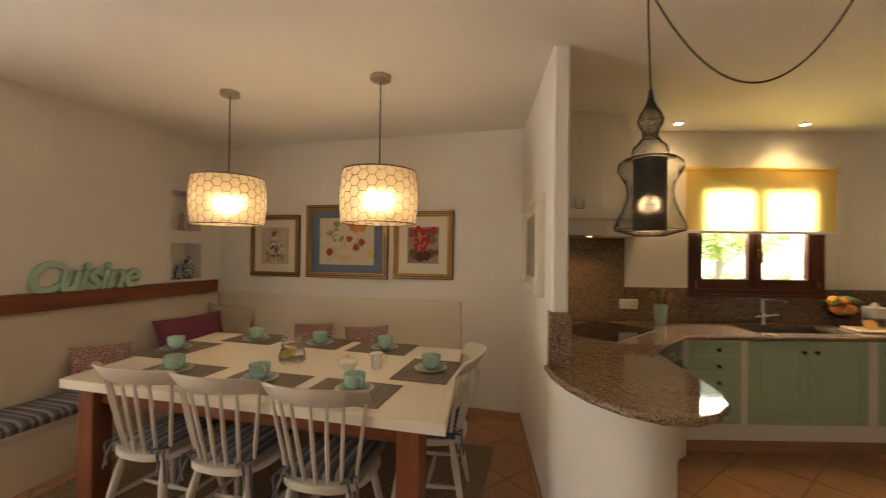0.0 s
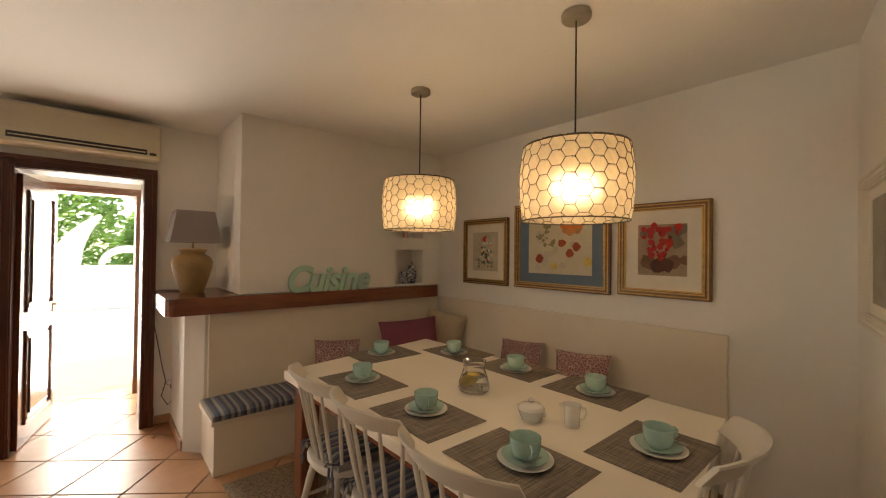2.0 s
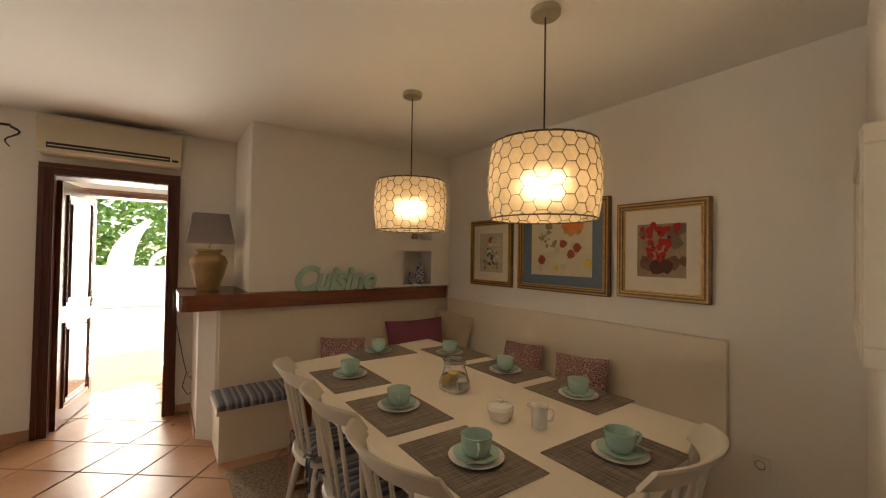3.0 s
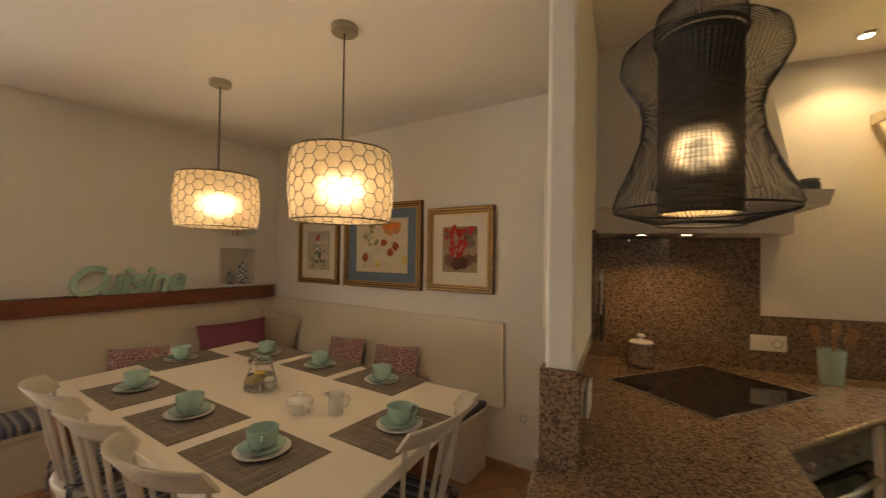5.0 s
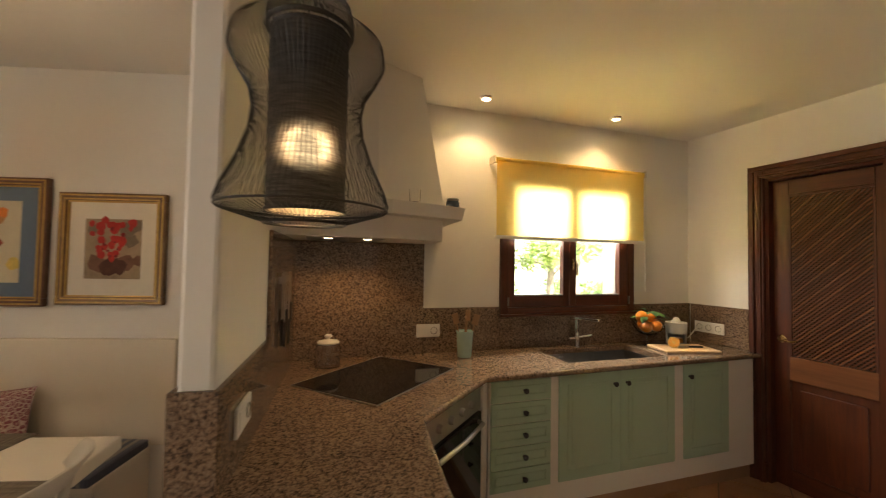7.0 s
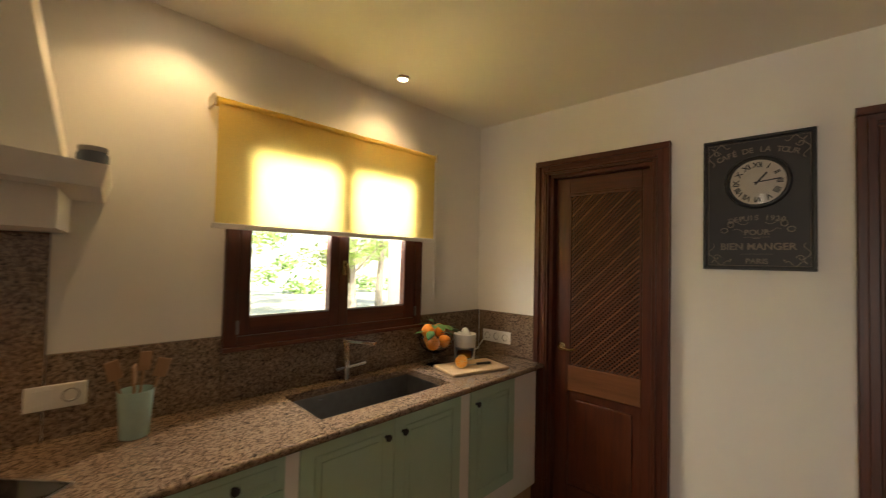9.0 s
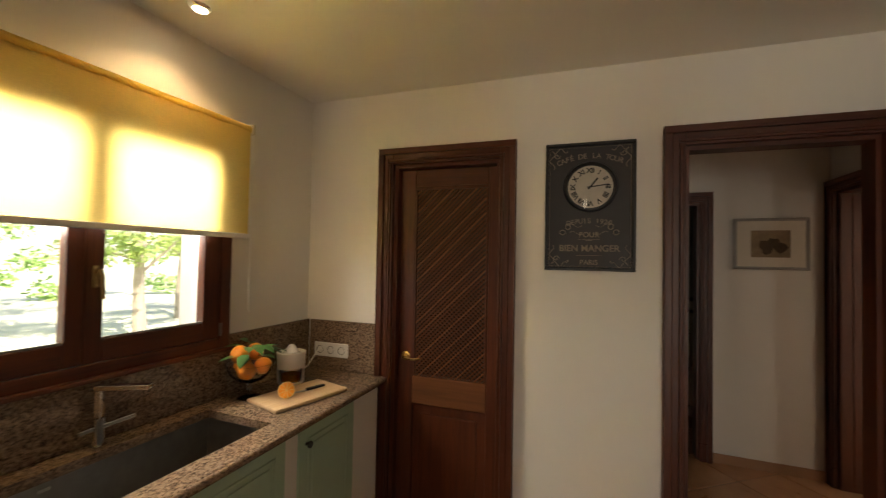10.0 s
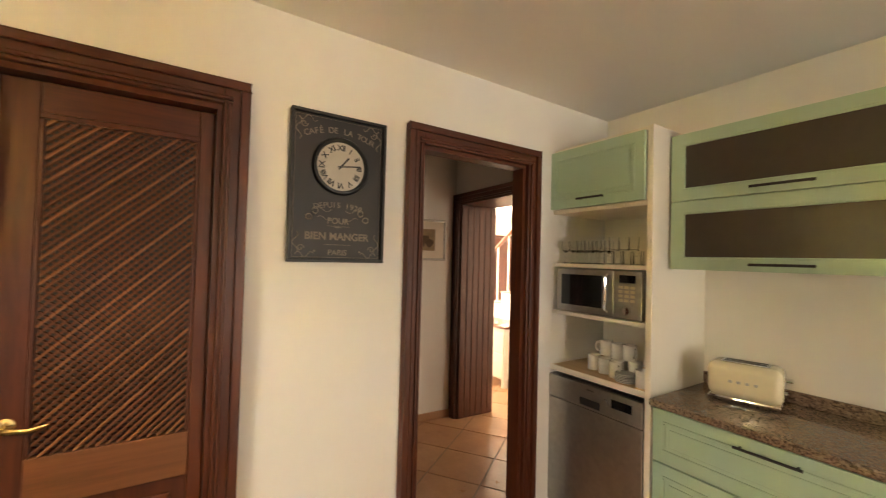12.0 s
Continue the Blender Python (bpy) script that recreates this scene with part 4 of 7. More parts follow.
# ---- capiz pendants ----
def capiz_pendant(x, y):
    top, low, cols = 1.948, 1.630, 28
    lampe = thing("pendant_lamp", pose(x, y, 0), "drum pendant lamp of pearly capiz shell hexagons in dark metal", "pendant lamp", "pendants over the table")
    part("canopy", lathe([(0, CEIL - 0.001), (0.062, CEIL - 0.001), (0.064, CEIL - 0.006), (0.064, CEIL - 0.024), (0.060, CEIL - 0.03), (0.008, CEIL - 0.034), (0, CEIL - 0.034)], 32), plain("champagne_metal", (0.42, 0.37, 0.29), 0.4, 0.6), lampe, smooth=True)
    bm = bmesh.new()
    tube(bm, [(0, 0, CEIL - 0.033), (0, 0, 1.86)], 0.004, 8)
    part("cord", bm, BLACK, lampe, "black cord")
    part("socket", lathe([(0, 1.87), (0.02, 1.87), (0.02, 1.82), (0, 1.82)], 16), BLACK, lampe)
    part("bulb", lathe([(0, 1.825), (0.018, 1.82), (0.042, 1.79), (0.048, 1.765), (0.036, 1.728), (0, 1.712)], 16), BULB, lampe, "glowing warm bulb", True)

    def rad(z):
        f = (z - low) / (top - low) * 2 - 1
        return 0.240 - 0.016 * f * f

    side = 2 * math.pi * 0.237 / cols / 1.5
    rise = side * math.sqrt(3)
    frame_bm = bmesh.new()
    for z in (top, low):
        tube(frame_bm, [(rad(z) * math.cos(a), rad(z) * math.sin(a), z) for a in [2 * math.pi * i / 48 for i in range(48)]], 0.0032, 6, closed=True)
    for k in range(3):
        a = 2 * math.pi * k / 3
        tube(frame_bm, [(0.006 * math.cos(a), 0.006 * math.sin(a), top - 0.03), (rad(top) * math.cos(a), rad(top) * math.sin(a), top)], 0.0025, 6)

    def spot(c, dx, z):
        z = max(low, min(top, z))
        a = 2 * math.pi * (c + dx / (1.5 * side)) / cols
        return Vector((rad(z) * math.cos(a), rad(z) * math.sin(a), z))

    corners = [(1, 0), (0.5, 0.5), (-0.5, 0.5), (-1, 0), (-0.5, -0.5), (0.5, -0.5)]
    rows = int((top - low) / rise) + 2
    for parity in (0, 1):
        for r in range(-1, rows):
            zc = low + 0.012 + rise * (r + 0.5 * parity)
            if zc + rise / 2 <= low + 0.004 or zc - rise / 2 >= top - 0.004:
                continue
            places = [spot(0, dx * side * 0.975, zc + dz * rise * 0.975) for dx, dz in corners]
            bm = bmesh.new()
            vs = []
            for p in places:
                if not any((p - v.co).length < 1e-4 for v in vs):
                    vs.append(bm.verts.new(p))
            if len(vs) < 3:
                bm.free()
                continue
            mid = sum((v.co for v in vs), Vector()) / len(vs)
            mid *= 1.0
            cv = bm.verts.new((mid.x * 1.012, mid.y * 1.012, mid.z))
            for i in range(len(vs)):
                bm.faces.new((vs[i], vs[(i + 1) % len(vs)], cv))
            me = mesh_of("shell_panel", bm, SHELL)
            for c in range(parity, cols, 2):
                ob = new("shell_panel", me)
                ob.parent = lampe
                ob.matrix_basis = Matrix.Rotation(2 * math.pi * c / cols, 4, "Z")
                pts = [spot(c, dx * side, zc + dz * rise) for dx, dz in corners]
                for a, b in ((0, 1), (1, 2), (5, 0)):
                    if (pts[a] - pts[b]).length > 0.004:
                        tube(frame_bm, [pts[a] * 1.002, pts[b] * 1.002], 0.0016, 4)
    part("lattice", frame_bm, plain("bronze_came", (0.075, 0.055, 0.035), 0.5, 0.3), lampe, "dark bronze lattice")
    lamp("pendant_light", "POINT", (x, y, 1.77), PENDANT_W, (1.0, 0.71, 0.44), 0.06)



capiz_pendant(-1.500, 2.700)
capiz_pendant(-0.415, 2.435)


# ---- pictures ----
def blobs(spots, lift, seed, n=9):
    """Flat irregular patches: (x, z, size)."""
    rnd = random.Random(seed)
    bm = bmesh.new()
    for i, (x, z, r) in enumerate(spots):
        ph = rnd.random() * 6
        vs = [bm.verts.new((x + r * (0.75 + 0.45 * rnd.random()) * math.cos(2 * math.pi * k / n + ph), -lift - 0.00005 * i, z + r * (0.75 + 0.45 * rnd.random()) * math.sin(2 * math.pi * k / n + ph))) for k in range(n)]
        bm.faces.new(vs)
    return bm


def framed(name, m, w, h, bar, depth, outer, inner, mount, inset, paper, label, glass=True):
    """A picture on a wall: the wall along x, the picture towards -y, its lower left corner at the origin."""
    pic = thing(name, m, label, "picture")
    for nm, x0, x1, z0, z1 in (("rail", 0, w, 0, bar), ("rail", 0, w, h - bar, h), ("stile", 0, bar, bar, h - bar), ("stile", w - bar, w, bar, h - bar)):
        bm = bmesh.new()
        put(bm, x0, x1, -depth, -0.001, z0, z1, 0.004)
        side = part(nm, bm, outer, pic)
        for f0, f1 in ((0.22, 0.42), (0.70, 0.88)):
            if nm == "rail":
                za, zb = (z0 + bar * f0, z0 + bar * f1) if z0 == 0 else (z1 - bar * f1, z1 - bar * f0)
                part("bead", box(x0 + bar * f0, x1 - bar * f0, -depth - 0.005, -depth - 0.0005, za, zb, 0.002), inner, side)
            else:
                xa, xb = (x0 + bar * f0, x0 + bar * f1) if x0 == 0 else (x1 - bar * f1, x1 - bar * f0)
                part("bead", box(xa, xb, -depth - 0.005, -depth - 0.0005, z0 - bar * (1 - f1) * 0.98, z1 + bar * (1 - f1) * 0.98, 0.002), inner, side)
    part("slip", wall_mesh(bar - 0.001, w - bar + 0.001, bar - 0.001, h - bar + 0.001, -depth * 0.8, -depth * 0.5, [(bar + 0.008, w - bar - 0.008, bar + 0.008, h - bar - 0.008)]), inner, pic)
    part("mount", wall_mesh(bar, w - bar, bar, h - bar, -depth * 0.49, -depth * 0.40, [(bar + inset[0], w - bar - inset[0], bar + inset[1], h - bar - inset[1])]), mount, pic)
    part("sheet", box(bar, w - bar, -depth * 0.395, -depth * 0.2, bar, h - bar), paper, pic)
    return pic


def dab(pic, name, spots, colour, lift, seed, rough=0.9):
    """Painted patches, each a piece of its own: (x, z, size)."""
    mat = painted(name + "_paint", colour, rough, 0.3, 26)
    for i, spot in enumerate(spots):
        part(name, blobs([spot], lift + 0.00006 * i, seed + i, 11), mat, pic)


WALL_D = DIN @ pose(0, 3.508, 0)
rnd = random.Random(7)


def around(n, x, z, dx, dz, r):
    return [(x + dx * rnd.uniform(-1, 1), z + dz * rnd.uniform(-1, 1), r * rnd.uniform(0.6, 1.25)) for _ in range(n)]


pic = framed("framed_picture", WALL_D @ pose(-2.975, 0, 1.192), 0.58, 0.625, 0.042, 0.03, GOLD, GILT, MOUNT, (0.085, 0.085), painted("grey_wash", (0.50, 0.45, 0.35), 0.9, 0.3, 14), "watercolour of mixed flowers in a gilt frame")
dab(pic, "leaf_patch", around(16, 0.29, 0.28, 0.05, 0.10, 0.016), (0.09, 0.13, 0.10), 0.0125, 1)
dab(pic, "leaf_patch", around(14, 0.29, 0.24, 0.11, 0.08, 0.015), (0.22, 0.23, 0.17), 0.0125, 101)
dab(pic, "pale_bloom", around(10, 0.30, 0.32, 0.10, 0.09, 0.014), (0.66, 0.64, 0.58), 0.0138, 2)
dab(pic, "red_bloom", [(0.27, 0.43, 0.020), (0.29, 0.45, 0.018), (0.285, 0.42, 0.016), (0.32, 0.23, 0.013)], (0.55, 0.08, 0.04), 0.0148, 3)
dab(pic, "yellow_bloom", [(0.36, 0.37, 0.015), (0.235, 0.31, 0.015), (0.25, 0.19, 0.012), (0.34, 0.17, 0.012)], (0.62, 0.38, 0.06), 0.0158, 4)

pic = framed("framed_picture", WALL_D @ pose(-2.315, 0, 1.195), 0.875, 0.715, 0.045, 0.035, WALNUT, GILT, BLUE_MOUNT, (0.10, 0.085), PAPER, "watercolour of fruit with a blue mount in a brown frame")
dab(pic, "cloth_shade", around(10, 0.42, 0.33, 0.20, 0.15, 0.045), (0.56, 0.51, 0.40), 0.0145, 5)
dab(pic, "dish", [(0.55, 0.485, 0.050), (0.60, 0.49, 0.046), (0.51, 0.49, 0.045)], (0.56, 0.26, 0.10), 0.0152, 6)
dab(pic, "orange", [(0.48, 0.52, 0.030), (0.53, 0.535, 0.032), (0.58, 0.53, 0.032), (0.63, 0.52, 0.030), (0.555, 0.505, 0.028)], (0.72, 0.22, 0.05), 0.0160, 106)
dab(pic, "apple", [(0.255, 0.25, 0.040), (0.47, 0.38, 0.038), (0.545, 0.30, 0.036), (0.60, 0.35, 0.036)], (0.34, 0.07, 0.035), 0.0168, 7)
dab(pic, "lemon", [(0.40, 0.195, 0.034), (0.70, 0.235, 0.038)], (0.66, 0.50, 0.14), 0.0168, 8)
dab(pic, "grape", around(18, 0.29, 0.47, 0.06, 0.07, 0.016) + around(9, 0.35, 0.39, 0.05, 0.03, 0.016), (0.27, 0.25, 0.12), 0.0168, 9)

pic = framed("framed_picture", WALL_D @ pose(-1.383, 0, 1.208), 0.573, 0.628, 0.045, 0.035, GOLD, GILT, MOUNT, (0.09, 0.10), painted("ochre_ground", (0.36, 0.27, 0.18), 0.9, 0.35, 9), "painting of red flowers in a bowl in a gilt frame")
dab(pic, "backdrop_patch", [(0.36, 0.42, 0.045), (0.38, 0.36, 0.040), (0.41, 0.45, 0.035), (0.17, 0.42, 0.030)], (0.20, 0.155, 0.11), 0.0145, 10)
dab(pic, "table_patch", [(0.20, 0.235, 0.05), (0.36, 0.24, 0.045), (0.42, 0.25, 0.03)], (0.19, 0.10, 0.065), 0.0150, 110)
dab(pic, "bowl", [(0.28, 0.215, 0.055), (0.25, 0.205, 0.040), (0.32, 0.21, 0.042)], (0.10, 0.042, 0.03), 0.0156, 11)
dab(pic, "red_bloom", around(26, 0.27, 0.37, 0.075, 0.09, 0.020) + [(0.17, 0.455, 0.018), (0.175, 0.40, 0.016), (0.24, 0.475, 0.022), (0.39, 0.465, 0.026), (0.38, 0.43, 0.015), (0.33, 0.45, 0.02), (0.28, 0.26, 0.02), (0.30, 0.29, 0.022)], (0.44, 0.035, 0.03), 0.0168, 12)
dab(pic, "bloom_shade", around(9, 0.28, 0.35, 0.06, 0.08, 0.010), (0.22, 0.02, 0.022), 0.0190, 112)

SIDE = PART @ pose(-0.043, 0, 0) @ pose(0, 0, 0, 0, 0, -90)       # dining face of the partition: x runs to the camera
framed("framed_picture", SIDE @ pose(-1.02, 0, 1.205), 0.78, 0.61, 0.05, 0.045, MOUNT, MOUNT, MOUNT, (0.05, 0.05), painted("faded_landscape", (0.34, 0.30, 0.24), 0.8, 0.3, 5), "faded landscape in a broad ivory frame on the partition")


# ---- on the shelf ----
sign = text_mesh("Cuisine", 0.262, 0.012, 0.28, 0.003, 0.93, 0.006)
solid("cuisine_sign", sign, MINT_MATT, DIN @ pose(-3.345, 2.215, 1.1475, 90, 0, 90) @ Matrix.Diagonal((1.04, 1.15, 1, 1)), "mint green wooden lettering that reads Cuisine", "sign")

tl = thing("table_lamp", DIN @ pose(-3.80, 1.255, 1.1435) @ Matrix.Diagonal((1.03, 1.03, 1.04, 1)), "ochre clay table lamp with a grey shade, switched on", "table lamp")
part("base", lathe([(0, 0), (0.075, 0), (0.08, 0.006), (0.084, 0.02), (0.115, 0.12), (0.135, 0.19), (0.14, 0.235), (0.12, 0.275), (0.085, 0.295), (0.082, 0.31), (0.10, 0.322), (0.10, 0.334), (0.06, 0.34), (0, 0.34)], 36), CLAY, tl, smooth=True)
bm = bmesh.new()
tube(bm, [(0, 0, 0.34), (0, 0, 0.46)], 0.006)
part("stem", bm, BRASS, tl)
part("bulb", lathe([(0, 0.46), (0.03, 0.48), (0.034, 0.51), (0.02, 0.535), (0, 0.54)], 16), BULB, tl, "glowing warm bulb", True)
bm = bmesh.new()
ring0 = [(-0.17, -0.17), (0.17, -0.17), (0.17, 0.17), (-0.17, 0.17)]
for t in (0.0, 0.004):
    low = [bm.verts.new((x * (1 - t * 5), y * (1 - t * 5), 0.385)) for x, y in ring0]
    top = [bm.verts.new((x * 0.74 * (1 - t * 5), y * 0.74 * (1 - t * 5), 0.625)) for x, y in ring0]
    for i in range(4):
        bm.faces.new((low[i], low[(i + 1) % 4], top[(i + 1) % 4], top[i]))
part("shade", bm, TAUPE_SHADE, tl, "grey square tapered shade")
lp = DIN @ Vector((-3.80, 1.255, 1.655))
lamp("table_lamp_light", "POINT", tuple(lp), 2.6, (1.0, 0.62, 0.30), 0.03)
cord = bmesh.new()
tube(cord, [(-3.88, 1.20, 1.148), (-3.97, 1.05, 1.152), (-4.0, 1.018, 1.13), (-4.02, 1.015, 0.95), (-4.10, 1.06, 0.72), (-4.165, 1.10, 0.50), (-4.175, 1.13, 0.36), (-4.168, 1.10, 0.24), (-4.16, 1.145, 0.16), (-4.165, 1.19, 0.20), (-4.178, 1.165, 0.32)], 0.004, 6)
solid("lamp_cord", cord, BLACK, DIN, "thin black cord of the table lamp hanging to the wall socket", "cord", smooth=True)


# grey in place of white plastic: shade of the recessed wells painted in
SOCKET_SHADE = plain("socket_well_shade", (0.24, 0.225, 0.205), 0.5, vary=0.03)


def wall_socket(m, n=1, blank=0, label="white plastic socket on the wall"):
    """Sockets in one plate; the wall along x, the face towards -y, centred at the origin."""
    w = 0.075 * (n + blank) + 0.01
    so = thing("wall_socket", m, label, "socket")
    part("plate", box(-w / 2, w / 2, -0.011, -0.0005, -0.042, 0.042, 0.004), WHITE, so)
    for k in range(n + blank):
        x = -w / 2 + 0.0425 + 0.075 * k
        if k < blank:
            part("rocker", box(x - 0.028, x + 0.028, -0.014, -0.0108, -0.028, 0.028, 0.002), WHITE, so)
        else:
            part("well", turned(lathe([(0.021, 0.0), (0.024, 0.003), (0.021, 0.003), (0.019, -0.004), (0, -0.004)], 20), pose(x, -0.0112, 0, 90)), SOCKET_SHADE, so, smooth=True)
            for s in (-1, 1):
                part("pin_hole", turned(lathe([(0, 0), (0.003, 0), (0.003, 0.001), (0, 0.001)], 8), pose(x + 0.009 * s, -0.0070, 0, 90)), BLACK, so)
    return so


wall_socket(WALL_D @ pose(-0.585, 0, 0.40), 1)
wall_socket(ENTRY @ pose(1.16, 0, 0.34), 1)


def ginger_jar(m, k, lidded):
    j = thing("blue_white_jar", m, "small blue and white porcelain jar in the wall niche", "jar", "jars in the niche")
    china = figured("blue_white_china", (0.62, 0.60, 0.56), (0.05, 0.08, 0.16), 55.0 / k, 0.2, "noise")
    part("body", lathe([(0, 0), (0.03 * k, 0), (0.034 * k, 0.01 * k), (0.042 * k, 0.05 * k), (0.042 * k, 0.09 * k), (0.03 * k, 0.115 * k), (0.028 * k, 0.125 * k), (0, 0.125 * k)], 24), china, j, smooth=True)
    part("lid", lathe([(0.032 * k, 0.126 * k), (0.03 * k, 0.14 * k), (0.01 * k, 0.155 * k), (0.008 * k, 0.17 * k if lidded else 0.158 * k), (0, 0.175 * k if lidded else 0.16 * k)], 24), china, j, smooth=True)


ginger_jar(DIN @ pose(-3.42, 3.05, 1.166), 0.85, False)
ginger_jar(DIN @ pose(-3.43, 3.165, 1.166), 1.3, True)
solid("niche_figure", lathe([(0, 0), (0.03, 0), (0.032, 0.02), (0.02, 0.07), (0.028, 0.12), (0.02, 0.16), (0.012, 0.18), (0, 0.185)], 20), painted("red_cream_glaze", (0.45, 0.30, 0.24), 0.4, 0.5, 14), DIN @ pose(-3.45, 3.10, 1.636), "small cream and red ceramic vase in the upper niche", "vase", smooth=True)

skirting([(-3.58, -0.14, 3.494, 3.509)], DIN)
skirting([(0.98 + 0.075, 1.165, -0.013, -0.001), (-0.74, 0.12, -0.013, -0.001)], ENTRY)
skirting([(-4.17, -3.53, 1.156, 1.169)], DIN)
skirting([(-0.056, -0.043, 0.0, 1.47)], PART)


# ---- worktop and its base ----
TOPZ = 0.88
tip = [(0.537, 2.075), (0.535, 1.93), (0.56, 1.77), (0.61, 1.63), (0.69, 1.51), (0.80, 1.435), (0.91, 1.43), (1.02, 1.475), (1.11, 1.56), (1.17, 1.68), (1.195, 1.82), (1.21, 2.0)]
front = tip + [(1.264, 2.435), (1.740, 2.892), (3.886, 2.93)]
base_plan = [(0.545, 2.085), (0.547, 1.95), (0.575, 1.82), (0.63, 1.71), (0.71, 1.63), (0.81, 1.59), (0.90, 1.60), (0.97, 1.65), (1.03, 1.75), (1.07, 1.9), (1.24, 2.47), (1.31, 2.52)]
bm = prism(tip + [(1.264, 2.435), (1.740, 2.892), (2.355, 2.908), (2.355, 3.025), (2.355, 3.385), (2.355, 3.486), (0.72, 3.486), (0.625, 2.075)], TOPZ - 0.034, TOPZ)
for outline in ([(2.355, 2.908), (3.105, 2.919), (3.105, 3.025), (2.355, 3.025)], [(2.355, 3.385), (3.105, 3.385), (3.105, 3.486), (2.355, 3.486)], [(3.105, 2.919), (3.886, 2.93), (3.862, 3.486), (3.105, 3.486), (3.105, 3.385), (3.105, 3.025)]):
    other = prism(outline, TOPZ - 0.034, TOPZ)
    tmp = bpy.data.meshes.new("tmp")
    other.to_mesh(tmp)
    bm.from_mesh(tmp)
    other.free()
    bpy.data.meshes.remove(tmp)
bmesh.ops.remove_doubles(bm, verts=bm.verts[:], dist=1e-5)
worktop = thing("worktop", KIT, "polished brown speckled granite worktop with a rounded bar end", "worktop")
part("slab", bm, GRANITE, worktop, smooth=True)
bm = bmesh.new()
tube(bm, [(x, y, TOPZ - 0.0172) for x, y in front], 0.0170, 10)
part("edge", bm, GRANITE, worktop, smooth=True)

masonry = thing("masonry_counter", KIT, "white masonry base under the granite worktop", "counter")
part("front_wall", prism([(1.79, 2.955), (3.872, 2.965), (3.870, 3.005), (1.79, 2.995)], 0.10, TOPZ - 0.0345), PLASTER, masonry)
part("side_block", prism([(1.79, 2.996), (2.335, 2.999), (2.335, 3.486), (1.79, 3.486)], 0.10, TOPZ - 0.0345), PLASTER, masonry)
part("side_block", prism([(3.125, 3.003), (3.869, 3.0065), (3.852, 3.486), (3.125, 3.486)], 0.10, TOPZ - 0.0345), PLASTER, masonry)
solid("kitchen_plinth", prism([(1.80, 2.985), (3.868, 2.995), (3.86, 3.1), (1.80, 3.1)], 0.0, 0.099), SKIRTING, label="terracotta tiled plinth under the kitchen base", category="plinth")
solid("bar_base", prism(base_plan + [(1.31, 3.486), (0.725, 3.486), (0.628, 2.085)], 0.0, TOPZ - 0.0345), PLASTER, label="rounded white plastered base of the kitchen bar", category="bar base", smooth=True)

# granite upstands and panels
splash = thing("granite_splashback", KIT, "polished granite splashback panels behind the worktop", "splashback")
part("panel", box(-0.056, 0.056, -0.016, -0.001, TOPZ + 0.001, 1.16, 0.002), GRANITE, splash, m=PART)
part("panel", box(-0.056, -0.043, -0.001, 0.05, TOPZ - 0.03, 1.16, 0.002), GRANITE, splash, m=PART)
part("panel", box(0.043, 0.058, 0.0, 0.643, TOPZ + 0.001, 1.16, 0.002), GRANITE, splash, m=PART)
part("panel", box(0.043, 0.058, 0.645, 1.425, TOPZ + 0.001, 1.598, 0.002), GRANITE, splash, m=PART)
part("panel", box(0.735, 1.552, 3.472, 3.489, TOPZ + 0.001, 1.598, 0.002), GRANITE, splash)
part("panel", box(1.554, 2.105, 3.472, 3.489, TOPZ + 0.001, 1.175, 0.002), GRANITE, splash)
part("panel", box(2.107, 3.268, 3.472, 3.489, TOPZ + 0.001, 1.105, 0.002), GRANITE, splash)
part("panel", box(3.270, 3.860, 3.472, 3.489, TOPZ + 0.001, 1.175, 0.002), GRANITE, splash)
ROOM_E = EASTW @ pose(0, 0, 0, 0, 0, 180)    # x runs along -s, the room lies towards -y
part("panel", box(-3.462, -2.985, -0.018, -0.001, TOPZ + 0.001, 1.175, 0.002), GRANITE, splash, m=ROOM_E)


def routed_front(parent, name, w, h, m, mat, frame_w=0.055, t=0.019):
    """A cabinet front with a routed frame and a raised field; x along it, z up, its face towards -y."""
    f = part(name, box(0, w, -t, 0, 0, h, 0.003), mat, parent, m=m)
    bm = bmesh.new()
    a = frame_w
    for x0, x1, z0, z1 in ((a, w - a, a, a + 0.012), (a, w - a, h - a - 0.012, h - a), (a, a + 0.012, a + 0.0125, h - a - 0.0125), (w - a - 0.012, w - a, a + 0.0125, h - a - 0.0125)):
        put(bm, x0, x1, -t - 0.005, -t + 0.001, z0, z1, 0.0035, 2)
    part("moulding", bm, mat, f)
    if h - 2 * a > 0.09:
        part("field", box(a + 0.03, w - a - 0.03, -t - 0.004, -t + 0.001, a + 0.03, h - a - 0.03, 0.0035), mat, f)
    return f


def knob(parent, x, z, t=0.019):
    bm = turned(lathe([(0, 0), (0.008, 0), (0.006, 0.008), (0.009, 0.014), (0.015, 0.018), (0.015, 0.024), (0.008, 0.029), (0, 0.03)], 16), pose(x, -t, z, 90))
    part("knob", bm, BLACK, parent, "black round knob", True)


